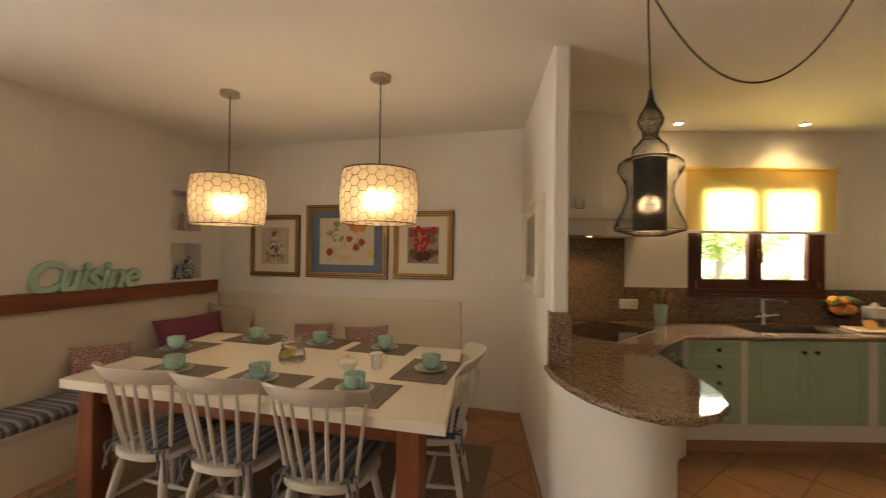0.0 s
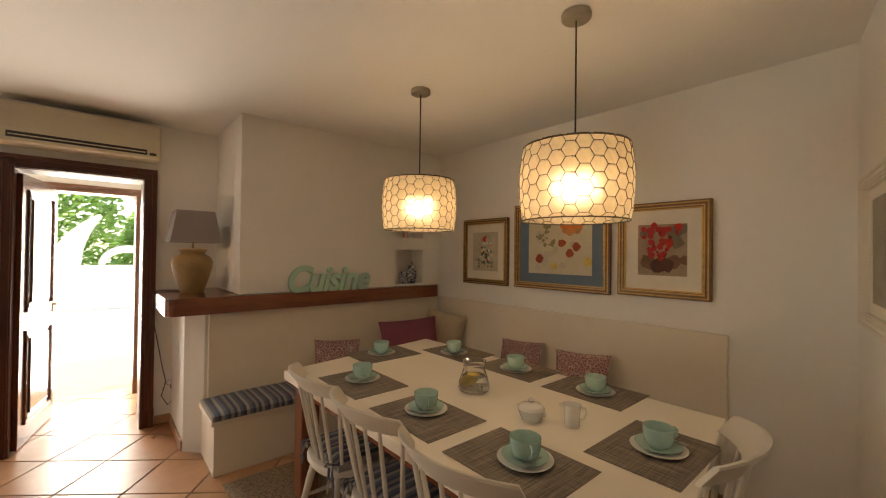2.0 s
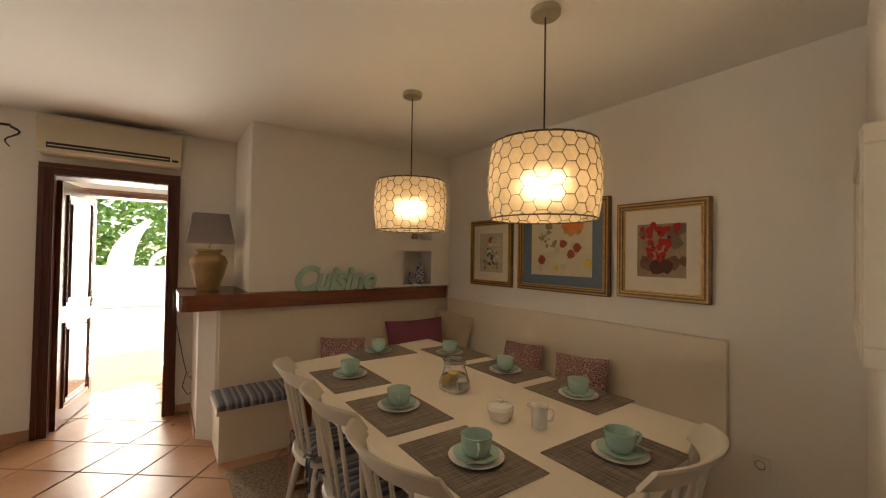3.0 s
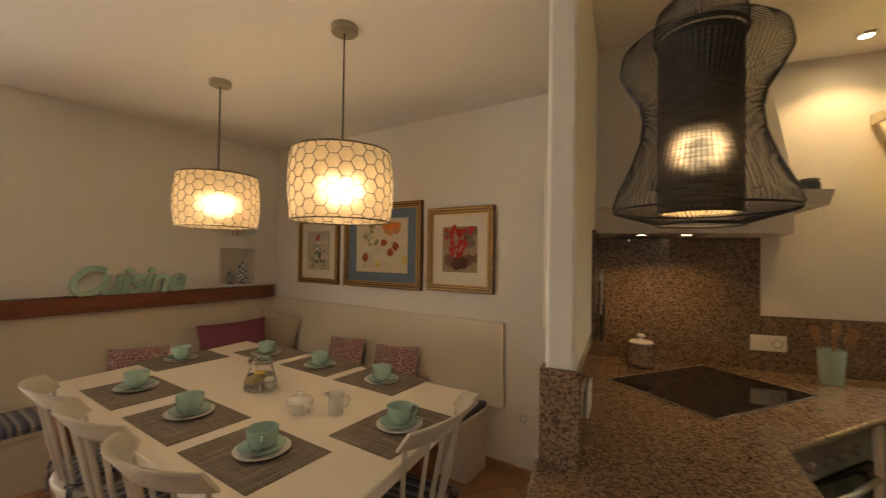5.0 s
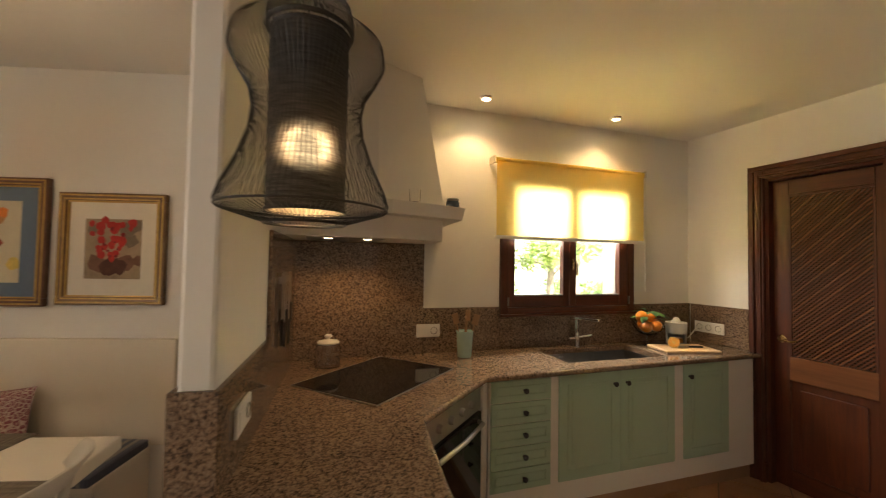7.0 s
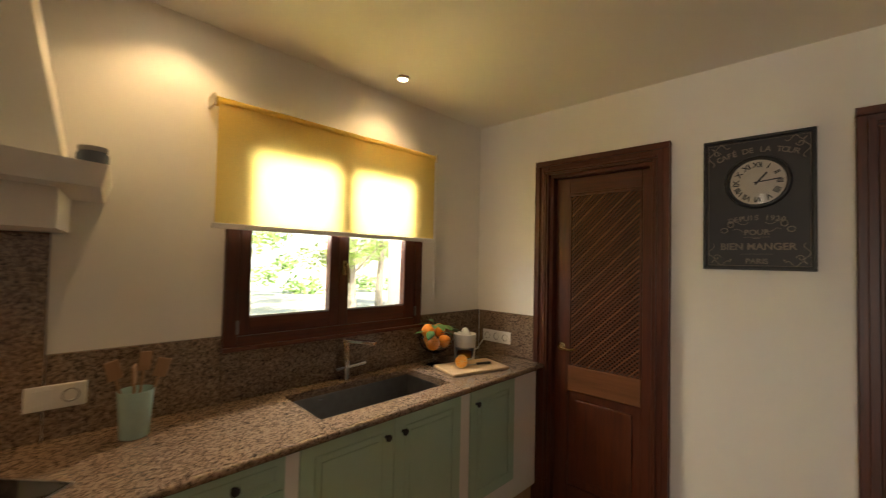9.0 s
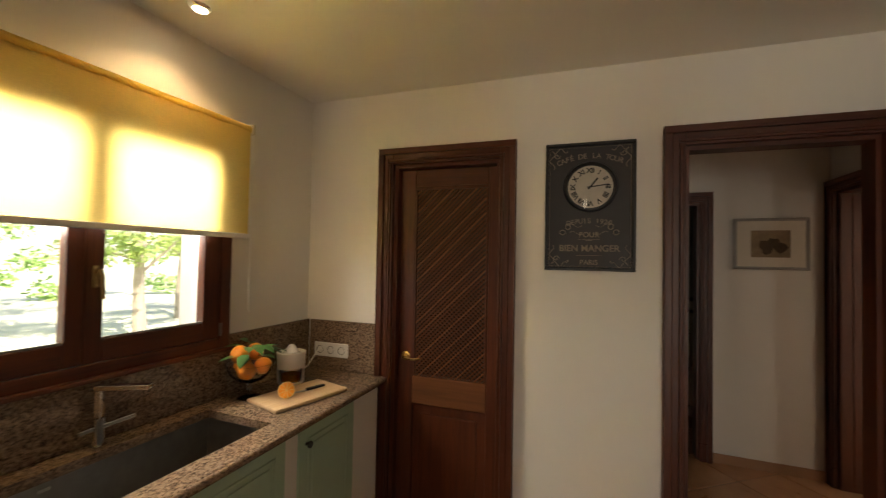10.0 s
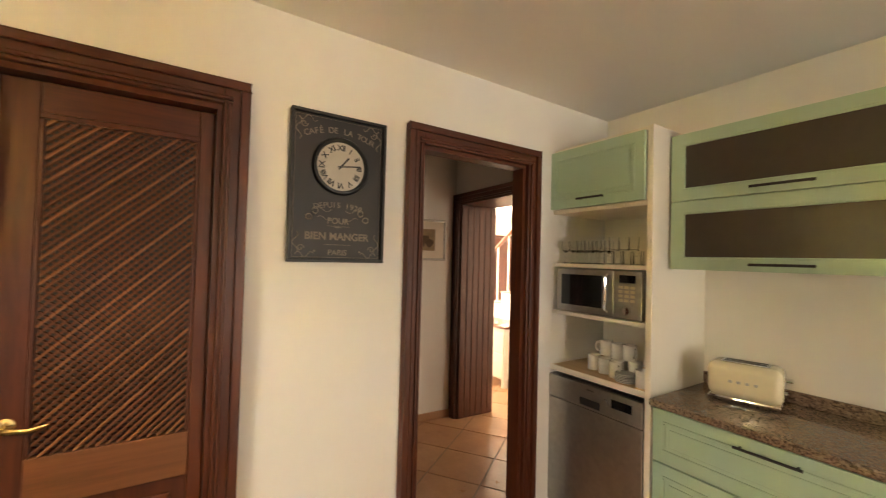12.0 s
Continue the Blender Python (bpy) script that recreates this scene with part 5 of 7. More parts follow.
FRONT = pose(0, 2.952, 0, 0, 0, 0.3)
chest = thing("drawer_unit", FRONT @ pose(1.802, 0.003, 0), "sage green kitchen drawer unit with five drawers", "drawer unit")
for k in range(5):
    d = routed_front(chest, "drawer_front", 0.378, 0.117, pose(0, 0, 0.222 + 0.1215 * k), GREEN, 0.028)
    knob(d, 0.205, 0.06)
for x, w, n in ((2.236, 0.875, 2), (3.19, 0.405, 1)):
    cab = thing("base_cabinet", FRONT @ pose(x, 0.003, 0), "sage green panelled kitchen base cabinet under the worktop", "cabinet", "base cabinets")
    dw = (w - 0.004 * (n - 1)) / n
    for k in range(n):
        d = routed_front(cab, "door", dw, 0.612, pose(k * (dw + 0.004), 0, 0.222), GREEN)
        knob(d, 0.045 if (n == 1 or k == 1) else dw - 0.045, 0.535)

# oven in the slanted corner
slant = Vector((1.740 - 1.264, 2.892 - 2.435, 0))
OV = pose(1.278, 2.470, 0, 0, 0, math.degrees(math.atan2(slant.y, slant.x)))
oven = thing("oven", OV, "built-in steel and black glass oven in the slanted corner", "oven")
part("body", box(0.012, 0.606, 0.024, 0.40, 0.24, 0.840), DARK_STEEL, oven)
part("control_panel", box(0.015, 0.603, 0.0, 0.022, 0.715, 0.838, 0.003), STEEL, oven)
part("door", box(0.015, 0.603, -0.006, 0.022, 0.25, 0.705, 0.004), BLACK_GLASS, oven, "black glass oven door")
for k in range(4):
    part("knob", turned(lathe([(0, 0), (0.02, 0), (0.02, 0.012), (0.016, 0.022), (0, 0.022)], 20), pose(0.14 + 0.11 * k, 0, 0.775, 90)), STEEL, oven, smooth=True)
bm = bmesh.new()
tube(bm, [(0.06, -0.006, 0.665), (0.075, -0.04, 0.665), (0.309, -0.052, 0.665), (0.543, -0.04, 0.665), (0.558, -0.006, 0.665)], 0.011, 10)
part("handle", bm, STEEL, oven, "curved steel handle", True)
part("lower_panel", box(0.0, 0.62, 0.0, 0.02, 0.0, 0.235), PLASTER, oven)
part("side_post", box(0.607, 0.672, -0.01, 0.06, 0.0, 0.842), PLASTER, oven)
part("side_post", box(-0.05, 0.011, -0.005, 0.06, 0.0, 0.842), PLASTER, oven)

# hob, with its corners towards the room
hob = thing("hob", pose(1.197, 3.025, TOPZ, 0, 0, 43), "black glass induction hob set cornerwise in the worktop", "hob")
part("glass", box(-0.337, 0.337, -0.254, 0.254, 0.0005, 0.006, 0.002), BLACK_GLASS, hob)
part("trim", turned(wall_mesh(-0.343, 0.343, -0.260, 0.260, -0.0045, -0.0005, [(-0.3375, 0.3375, -0.2545, 0.2545)]), pose(0, 0, 0, -90)), STEEL, hob)

# sink and tap
sink = thing("kitchen_sink", pose(2.73, 3.205, TOPZ), "brushed steel undermount sink in the granite worktop", "sink")
for b in ((-0.383, -0.3755, -0.188, 0.188, -0.20, -0.0345), (0.3755, 0.383, -0.188, 0.188, -0.20, -0.0345), (-0.3755, 0.3755, -0.188, -0.1805, -0.20, -0.0345), (-0.3755, 0.3755, 0.1805, 0.188, -0.20, -0.0345)):
    part("basin_side", box(*b), SINK_STEEL, sink)
part("basin_floor", box(-0.383, 0.383, -0.188, 0.188, -0.208, -0.2005), SINK_STEEL, sink)
part("drain", lathe([(0, -0.199), (0.04, -0.199), (0.045, -0.1975), (0.03, -0.1965), (0, -0.1975)], 24), CHROME, sink, smooth=True)
part("drain_plate", box(-0.2, -0.17, 0.176, 0.1802, -0.06, -0.05), CHROME, sink)
tap = thing("kitchen_tap", pose(2.712, 3.430, TOPZ), "chrome mixer tap with a flat square spout", "tap")
part("body", lathe([(0, 0), (0.026, 0), (0.026, 0.006), (0.018, 0.010), (0.018, 0.10), (0.0, 0.10)], 24), CHROME, tap, smooth=True)
part("column", turned(box(-0.012, 0.012, -0.012, 0.012, 0.10, 0.197, 0.003), pose(0, 0, 0, 0, 0, 30)), CHROME, tap)
part("spout", turned(box(-0.016, 0.016, -0.165, 0.014, 0.198, 0.216, 0.003), pose(0, 0, 0, 0, 0, 30)), CHROME, tap)
part("lever", turned(box(-0.013, 0.013, -0.105, 0.055, -0.008, 0.008, 0.003), pose(0, 0, 0.068, 0, 0, 62) @ pose(0, 0, 0, -12)), CHROME, tap)

# ---- hood ----
def frustum(low, z0, top, z1):
    bm = bmesh.new()
    a = [bm.verts.new((x, y, z0)) for x, y in low]
    b = [bm.verts.new((x, y, z1)) for x, y in top]
    bm.faces.new(a[::-1]), bm.faces.new(b)
    for i in range(len(a)):
        bm.faces.new((a[i], a[(i + 1) % len(a)], b[(i + 1) % len(b)], b[i]))
    return bm


hood = thing("cooker_hood", KIT, "white plastered corner cooker hood with a ledge", "cooker hood")
part("skirt", frustum([(0.697, 2.98), (1.20, 2.98), (1.56, 3.12), (1.60, 3.488), (0.737, 3.488)], 1.60, [(0.697, 2.98), (1.20, 2.98), (1.56, 3.12), (1.60, 3.488), (0.737, 3.488)], 1.718), PLASTER, hood)
part("ledge", frustum([(0.692, 2.89), (1.22, 2.89), (1.65, 3.035), (1.69, 3.488), (0.737, 3.488)], 1.719, [(0.692, 2.88), (1.225, 2.88), (1.665, 3.030), (1.71, 3.488), (0.737, 3.488)], 1.787), PLASTER, hood)
part("chimney", frustum([(0.698, 2.96), (1.165, 2.96), (1.57, 3.12), (1.60, 3.488), (0.737, 3.488)], 1.788, [(0.71, 3.02), (1.16, 3.02), (1.43, 3.145), (1.47, 3.488), (0.737, 3.488)], CEIL - 0.001), PLASTER, hood)
part("filter", box(0.82, 1.22, 3.08, 3.38, 1.5975, 1.5990), DARK_STEEL, hood)
for x, y in ((0.93, 3.05), (1.14, 3.07)):
    part("hood_lamp", turned(lathe([(0, 1.5966), (0.020, 1.5966), (0.021, 1.5970), (0.021, 1.5974)], 20), pose(x, y + 0.10, 0)), HOOD_GLOW, hood, "glowing round hood lamp")
    lamp("hood_light", "SPOT", (x, y + 0.10, 1.585), 0.8, (1.0, 0.60, 0.28), 0.012, (x + 0.02, y + 0.16, 0.8), 130, 0.6)


def tumbler(m, r, h, label="clear glass tumbler", group="glasses"):
    return solid("drinking_glass", lathe([(0, 0), (r * 0.85, 0), (r * 0.9, 0.003), (r, h), (r - 0.0018, h), (r * 0.9 - 0.0018, 0.008), (0, 0.006)], 20), GLASS, m, label, "glass", group, smooth=True)


tumbler(pose(1.36, 2.985, 1.788), 0.032, 0.075, "clear glass tumbler on the hood ledge", "glasses on the hood")
tumbler(pose(0.98, 2.935, 1.788), 0.036, 0.085, "clear glass tumbler on the hood ledge", "glasses on the hood")
jar = thing("preserve_jar", pose(1.635, 3.165, 1.788), "small dark preserve jar on the hood ledge", "jar")
part("body", lathe([(0, 0), (0.036, 0), (0.04, 0.01), (0.04, 0.045), (0.033, 0.054), (0, 0.054)], 20), plain("blue_grey_glass", (0.10, 0.12, 0.15), 0.15), jar, smooth=True)
part("lid", lathe([(0.036, 0.0545), (0.036, 0.068), (0, 0.068)], 20), DARK_STEEL, jar)

# ---- black wire pendant with its swag ----
cage = thing("wire_pendant", pose(0.842, 1.635, 0.0973) @ Matrix.Diagonal((0.87, 0.87, 0.92, 1)), "black wire cage pendant lamp with a gauze cylinder, lit", "pendant lamp")
profile = [(0.074, 1.566), (0.150, 1.588), (0.155, 1.600), (0.147, 1.625), (0.122, 1.675), (0.104, 1.725), (0.099, 1.765), (0.106, 1.80), (0.128, 1.835), (0.142, 1.862), (0.138, 1.890), (0.112, 1.910), (0.078, 1.918), (0.080, 1.938), (0.074, 1.962), (0.050, 1.985), (0.034, 2.008), (0.036, 2.035), (0.052, 2.062), (0.057, 2.085), (0.046, 2.112), (0.028, 2.140), (0.017, 2.165), (0.011, 2.19)]
bm = bmesh.new()
tube(bm, [(r, 0, z) for r, z in profile], 0.0007, 4)
wire = mesh_of("wire", bm, BLACK)
for k in range(96):
    ob = new("wire", wire)
    ob.parent = cage
    ob.matrix_basis = Matrix.Rotation(2 * math.pi * k / 96, 4, "Z")
for r, z, w in ((0.074, 1.566, 0.0028), (0.153, 1.592, 0.0022), (0.078, 1.915, 0.004), (0.034, 2.008, 0.0022), (0.055, 2.075, 0.0014)):
    bm = bmesh.new()
    tube(bm, [(r * math.cos(a), r * math.sin(a), z) for a in [2 * math.pi * i / 40 for i in range(40)]], w, 6, closed=True)
    part("ring", bm, BLACK, cage)
bm = lathe([(0.0725, 1.588), (0.0725, 1.905)], 40)
part("gauze_cylinder", bm, BLACK_GAUZE, cage, "black gauze cylinder", True)
for z in (1.588, 1.905):
    bm = bmesh.new()
    tube(bm, [(0.073 * math.cos(a), 0.073 * math.sin(a), z) for a in [2 * math.pi * i / 40 for i in range(40)]], 0.0035, 6, closed=True)
    part("rim", bm, BLACK, cage)
# pleated pale lining inside the gauze
pleats = [(0.0690 + 0.0016 * (k % 2)) for k in range(96)]
bm = bmesh.new()
rings = [[bm.verts.new((r * math.cos(2 * math.pi * k / 96), r * math.sin(2 * math.pi * k / 96), z)) for k, r in enumerate(pleats)] for z in (1.586, 1.61)]
for k in range(96):
    bm.faces.new((rings[0][k], rings[0][(k + 1) % 96], rings[1][(k + 1) % 96], rings[1][k]))
part("pleated_lining", bm, translucent("pale_pleated_cloth", (0.78, 0.70, 0.56), 0.25, 0.8, 120.0), cage, "pale pleated lining")
part("bulb", lathe([(0, 1.74), (0.012, 1.735), (0.024, 1.712), (0.026, 1.695), (0.018, 1.674), (0, 1.666)], 16), BULB, cage, "glowing warm bulb", True)
part("socket", lathe([(0, 1.80), (0.018, 1.80), (0.018, 1.742), (0, 1.742)], 14), BLACK, cage)
part("cap", lathe([(0.011, 2.18), (0.014, 2.185), (0.009, 2.22), (0, 2.225)], 16), BLACK, cage, smooth=True)
bm = bmesh.new()
tube(bm, [(0, 0, 2.22), (-0.008, 0.01, 2.52), (-0.008, 0.012, 2.63), (0.004, 0.01, 2.644), (0.018, 0.0, 2.63)] + [(0.018 + 0.89 * f, -0.06 * f, 2.63 - 1.55 * f * (1 - f)) for f in [i / 24 for i in range(1, 24)]] + [(0.912, -0.06, 2.64)], 0.0045, 8)
part("cable", bm, BLACK, cage, "black swagged cable", True)
bm = bmesh.new()
tube(bm, [(0.003, 0.01, 2.6605), (0.003, 0.01, 2.641), (-0.006, 0.01, 2.635)], 0.003, 6)
part("hook", bm, BLACK, cage)
part("canopy", turned(lathe([(0, 2.6605 - 0.001), (0.05, 2.6605 - 0.001), (0.05, 2.6605 - 0.02), (0, 2.6605 - 0.026)], 24), pose(0.912, -0.06, 0)), BLACK, cage)
lamp("wire_pendant_light", "POINT", (0.842, 1.635, 1.665), 1.2, (1.0, 0.64, 0.32), 0.035)

# ---- downlights ----
for x, y in ((1.887, 3.262), (2.912, 3.262)):
    dl = thing("downlight", pose(x, y, CEIL), "small round recessed ceiling spotlight, lit", "spotlight", "ceiling spotlights")
    part("ring", lathe([(0.026, -0.0125), (0.030, -0.0125), (0.042, -0.004), (0.043, -0.0005), (0.026, -0.0005)], 28), CHROME, dl, smooth=True)
    part("bulb", lathe([(0, -0.0095), (0.025, -0.0095), (0.025, -0.0045)], 24), SPOT_GLOW, dl, "glowing spot bulb")
    lamp("downlight_beam", "SPOT", (x, y, CEIL - 0.015), SPOT_W, (1.0, 0.70, 0.36), 0.025, (x, y + 0.02, 0), 125, 0.55)

# ---- window and blind ----
win = thing("window_1", KIT, "dark mahogany casement window over the sink", "window", kind="structure")
for x0, x1, z0, z1, mat in ((2.108, 2.165, 1.112, 2.135, MAHOGANY), (3.212, 3.268, 1.112, 2.135, MAHOGANY), (2.165, 3.212, 1.112, 1.168, MAHOGANY_X), (2.165, 3.212, 2.075, 2.135, MAHOGANY_X)):
    part("window_frame", box(x0, x1, 3.462, 3.54, z0, z1, 0.004), mat, win)
part("window_sill", box(2.10, 3.276, 3.435, 3.489, 1.106, 1.124, 0.004), MAHOGANY_X, win)
for x0, x1, g0, g1 in ((2.167, 2.672, 2.218, 2.618), (2.674, 3.210, 2.732, 3.128)):
    sash = part("sash", box(x0, g0, 3.468, 3.515, 1.170, 2.073, 0.004), MAHOGANY, win)
    part("stile", box(g1, x1, 3.468, 3.515, 1.170, 2.073, 0.004), MAHOGANY, sash)
    part("rail", box(g0, g1, 3.468, 3.515, 1.170, 1.25, 0.004), MAHOGANY_X, sash)
    part("rail", box(g0, g1, 3.468, 3.515, 1.995, 2.073, 0.004), MAHOGANY_X, sash)
    part("bead", box(g0, g1, 3.474, 3.484, 1.2505, 1.258), STEEL, sash)
    part("pane", box(g0, g1, 3.492, 3.498, 1.25, 1.995), PANE, sash).visible_shadow = False
bm = bmesh.new()
put(bm, 2.690, 2.712, 3.458, 3.4675, 1.44, 1.52, 0.003)
tube(bm, [(2.701, 3.458, 1.50), (2.701, 3.43, 1.50), (2.703, 3.424, 1.48), (2.706, 3.424, 1.40)], 0.008, 8)
part("window_handle", bm, BRASS, win, "pale brass handle", True)
bm = bmesh.new()
for z in (1.21, 1.98):
    tube(bm, [(3.214, 3.460, z - 0.03), (3.214, 3.460, z + 0.03)], 0.007, 8)
    tube(bm, [(2.163, 3.460, z - 0.03), (2.163, 3.460, z + 0.03)], 0.007, 8)
part("hinge", bm, DARK_STEEL, win)

blind = thing("roller_blind", KIT, "yellow cloth roller blind half drawn over the window", "roller blind")
bm = bmesh.new()
n = 24
rows = [[bm.verts.new((2.04 + 1.27 * i / n, 3.408 + 0.0015 * math.sin(i * 1.9), z)) for i in range(n + 1)] for z in (1.668, 1.85, 2.03, 2.19)]
for a, b in zip(rows, rows[1:]):
    for i in range(n):
        bm.faces.new((a[i], a[i + 1], b[i + 1], b[i]))
part("cloth", bm, BLIND, blind, "yellow translucent cloth", True)
bm = bmesh.new()
tube(bm, [(2.035, 3.425, 2.195), (3.315, 3.425, 2.195)], 0.021, 16)
part("roller", bm, BLIND, blind, smooth=True)
part("bottom_bar", box(2.03, 3.32, 3.402, 3.414, 1.648, 1.672, 0.004), WHITE, blind, "white bottom bar")
for x in (2.018, 3.318):
    part("bracket", box(x, x + 0.012, 3.40, 3.489, 2.17, 2.222, 0.003), AGED_WHITE, blind)
bm = bmesh.new()
tube(bm, [(3.335, 3.42, 2.19), (3.336, 3.425, 1.3), (3.345, 3.425, 1.28), (3.35, 3.43, 1.3), (3.349, 3.43, 2.19)], 0.0022, 6)
part("chain", bm, WHITE, blind)

# ---- doors in the east wall ----
def lattice_door():
    door = thing("door_3", ROOM_E, "dark mahogany pantry door with a diagonal lattice, closed", "door", kind="structure")
    casing(door, -2.905, -2.285, 2.11, -0.03, 0.0)
    lining(door, -2.908, -2.282, 2.113, 0.0, 0.09, 0.022)
    y0, y1 = 0.045, 0.085
    x0, x1 = -2.884, -2.306
    lx0, lx1, lz0, lz1 = -2.79, -2.355, 0.885, 1.985
    leaf = part("stile", box(x0, lx0, y0, y1, 0.008, 2.085, 0.004), MAHOGANY, door)
    part("stile", box(lx1, x1, y0, y1, 0.008, 2.085, 0.004), MAHOGANY, door)
    part("top_rail", box(lx0, lx1, y0, y1, lz1, 2.085, 0.004), MAHOGANY_X, door)
    part("middle_rail", box(lx0 - 0.001, lx1 + 0.001, y0 - 0.004, y1, 0.725, lz0, 0.004), wood("light_rail_wood", (0.105, 0.036, 0.012), (0.19, 0.070, 0.026), "X", 0.4), door, "lighter red-brown middle rail")
    part("bottom_rail", box(lx0, lx1, y0, y1, 0.008, 0.13, 0.004), MAHOGANY_X, door)
    part("lower_panel", box(lx0, lx1, y0 + 0.016, y1 - 0.01, 0.131, 0.724), MAHOGANY, door)
    part("lower_field", box(lx0 + 0.05, lx1 - 0.05, y0 + 0.006, y0 + 0.0155, 0.18, 0.67, 0.006), MAHOGANY, door)
    # black sheet stands in for the shade inside the lattice holes
    part("lattice_hole_shade", box(lx0, lx1, y0 + 0.026, y1 - 0.004, lz0, lz1), BLACK, door)
    for nm, a0, a1, b0, b1 in (("bead", lx0, lx1, lz1 - 0.018, lz1), ("bead", lx0, lx0 + 0.012, lz0, lz1 - 0.019), ("bead", lx1 - 0.012, lx1, lz0, lz1 - 0.019)):
        part(nm, box(a0, a1, y0 - 0.003, y0 + 0.012, b0, b1, 0.003), MAHOGANY, door)
    lx0, lx1, lz1 = lx0 + 0.012, lx1 - 0.012, lz1 - 0.018
    w, h = lx1 - lx0, lz1 - lz0

    def strips(slope, step, width, ya, yb, lift_every):
        n = int((h + w * abs(slope)) / step) + 1
        for k in range(1, n):
            c = -w * slope + k * step if slope > 0 else k * step
            pts = []
            for x in (0.0, w):
                z = c + slope * x
                if 0 <= z <= h:
                    pts.append((x, z))
            for z in (0.0, h):
                x = (z - c) / slope
                if 0 < x < w:
                    pts.append((x, z))
            if len(pts) < 2:
                continue
            (xa, za), (xb, zb) = min(pts), max(pts)
            length = math.hypot(xb - xa, zb - za)
            if length < 0.02:
                continue
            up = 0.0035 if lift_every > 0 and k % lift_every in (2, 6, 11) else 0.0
            bm = box(-length / 2, length / 2, ya - up, yb, -width / 2, width / 2)
            part("slat", bm, LATTICE_PALE if up else LATTICE if lift_every > 0 else LATTICE_SHADED, door, m=pose(lx0 + (xa + xb) / 2, 0, lz0 + (za + zb) / 2) @ Matrix.Rotation(-math.atan2(zb - za, xb - xa), 4, "Y"))

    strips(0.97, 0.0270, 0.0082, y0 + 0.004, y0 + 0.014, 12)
    # rear slats get the darkened copy, for their shade behind the front ones
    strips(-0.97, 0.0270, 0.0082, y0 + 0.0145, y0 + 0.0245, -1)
    bm = bmesh.new()
    tube(bm, [(-2.835, y0, 0.995), (-2.835, y0 - 0.045, 0.995), (-2.82, y0 - 0.052, 0.995), (-2.77, y0 - 0.050, 0.988), (-2.725, y0 - 0.050, 0.998)], 0.008, 8, taper=[0.008, 0.008, 0.009, 0.008, 0.006])
    bm2 = turned(lathe([(0, 0), (0.026, 0), (0.026, 0.004), (0.018, 0.009), (0, 0.009)], 20), pose(-2.835, y0, 0.995, 90))
    part("door_handle", bm, BRASS, door, "brass lever handle", True)
    part("rosette", bm2, BRASS, door, smooth=True)


lattice_door()
hall_door = thing("door_4", ROOM_E, "dark mahogany frame of the open hall doorway", "door frame", kind="structure")
casing(hall_door, -1.415, -0.705, 2.115, -0.03, 0.0)
lining(hall_door, -1.418, -0.702, 2.118, 0.0, 0.09, 0.022)

# ---- clock sign ----
CX, CZ = -1.8335, 1.84
sg = thing("clock_sign", ROOM_E @ pose(CX, 0, CZ), "black framed cafe sign with a round clock and cream lettering", "wall clock")
W2, H2 = 0.2105, 0.319
part("board", box(-W2 + 0.014, W2 - 0.014, -0.016, -0.001, -H2 + 0.014, H2 - 0.014), CHALK, sg)
for x0, x1, z0, z1 in ((-W2, W2, -H2, -H2 + 0.014), (-W2, W2, H2 - 0.014, H2), (-W2, -W2 + 0.014, -H2 + 0.014, H2 - 0.014), (W2 - 0.014, W2, -H2 + 0.014, H2 - 0.014)):
    part("frame_bar", box(x0, x1, -0.036, -0.001, z0, z1, 0.003), BLACK, sg)
FACE = -0.0165


def words(body, size, x, z, turn=0, bold=0.0, space=1.0, mat=SEPIA):
    part("lettering", turned(text_mesh(body, size, 0.0004, 0, bold, space), pose(x, FACE - 0.0006, z) @ Matrix.Rotation(radians(-turn), 4, "Y") @ pose(0, 0, 0, 90)), mat, sg)


def arc_words(body, size, r, zc, spread, up=True):
    n = len(body)
    for i, c in enumerate(body):
        if c == " ":
            continue
        a = spread * (i / (n - 1) - 0.5)
        words(c, size, r * math.sin(radians(a)), zc + r * math.cos(radians(a)), -a, 0.0004)


def bars(spec, lift=0.0003):
    bm = bmesh.new()
    for pts, r in spec:
        tube(bm, [(x, FACE - lift, z) for x, z in pts], r, 4)
    return bm


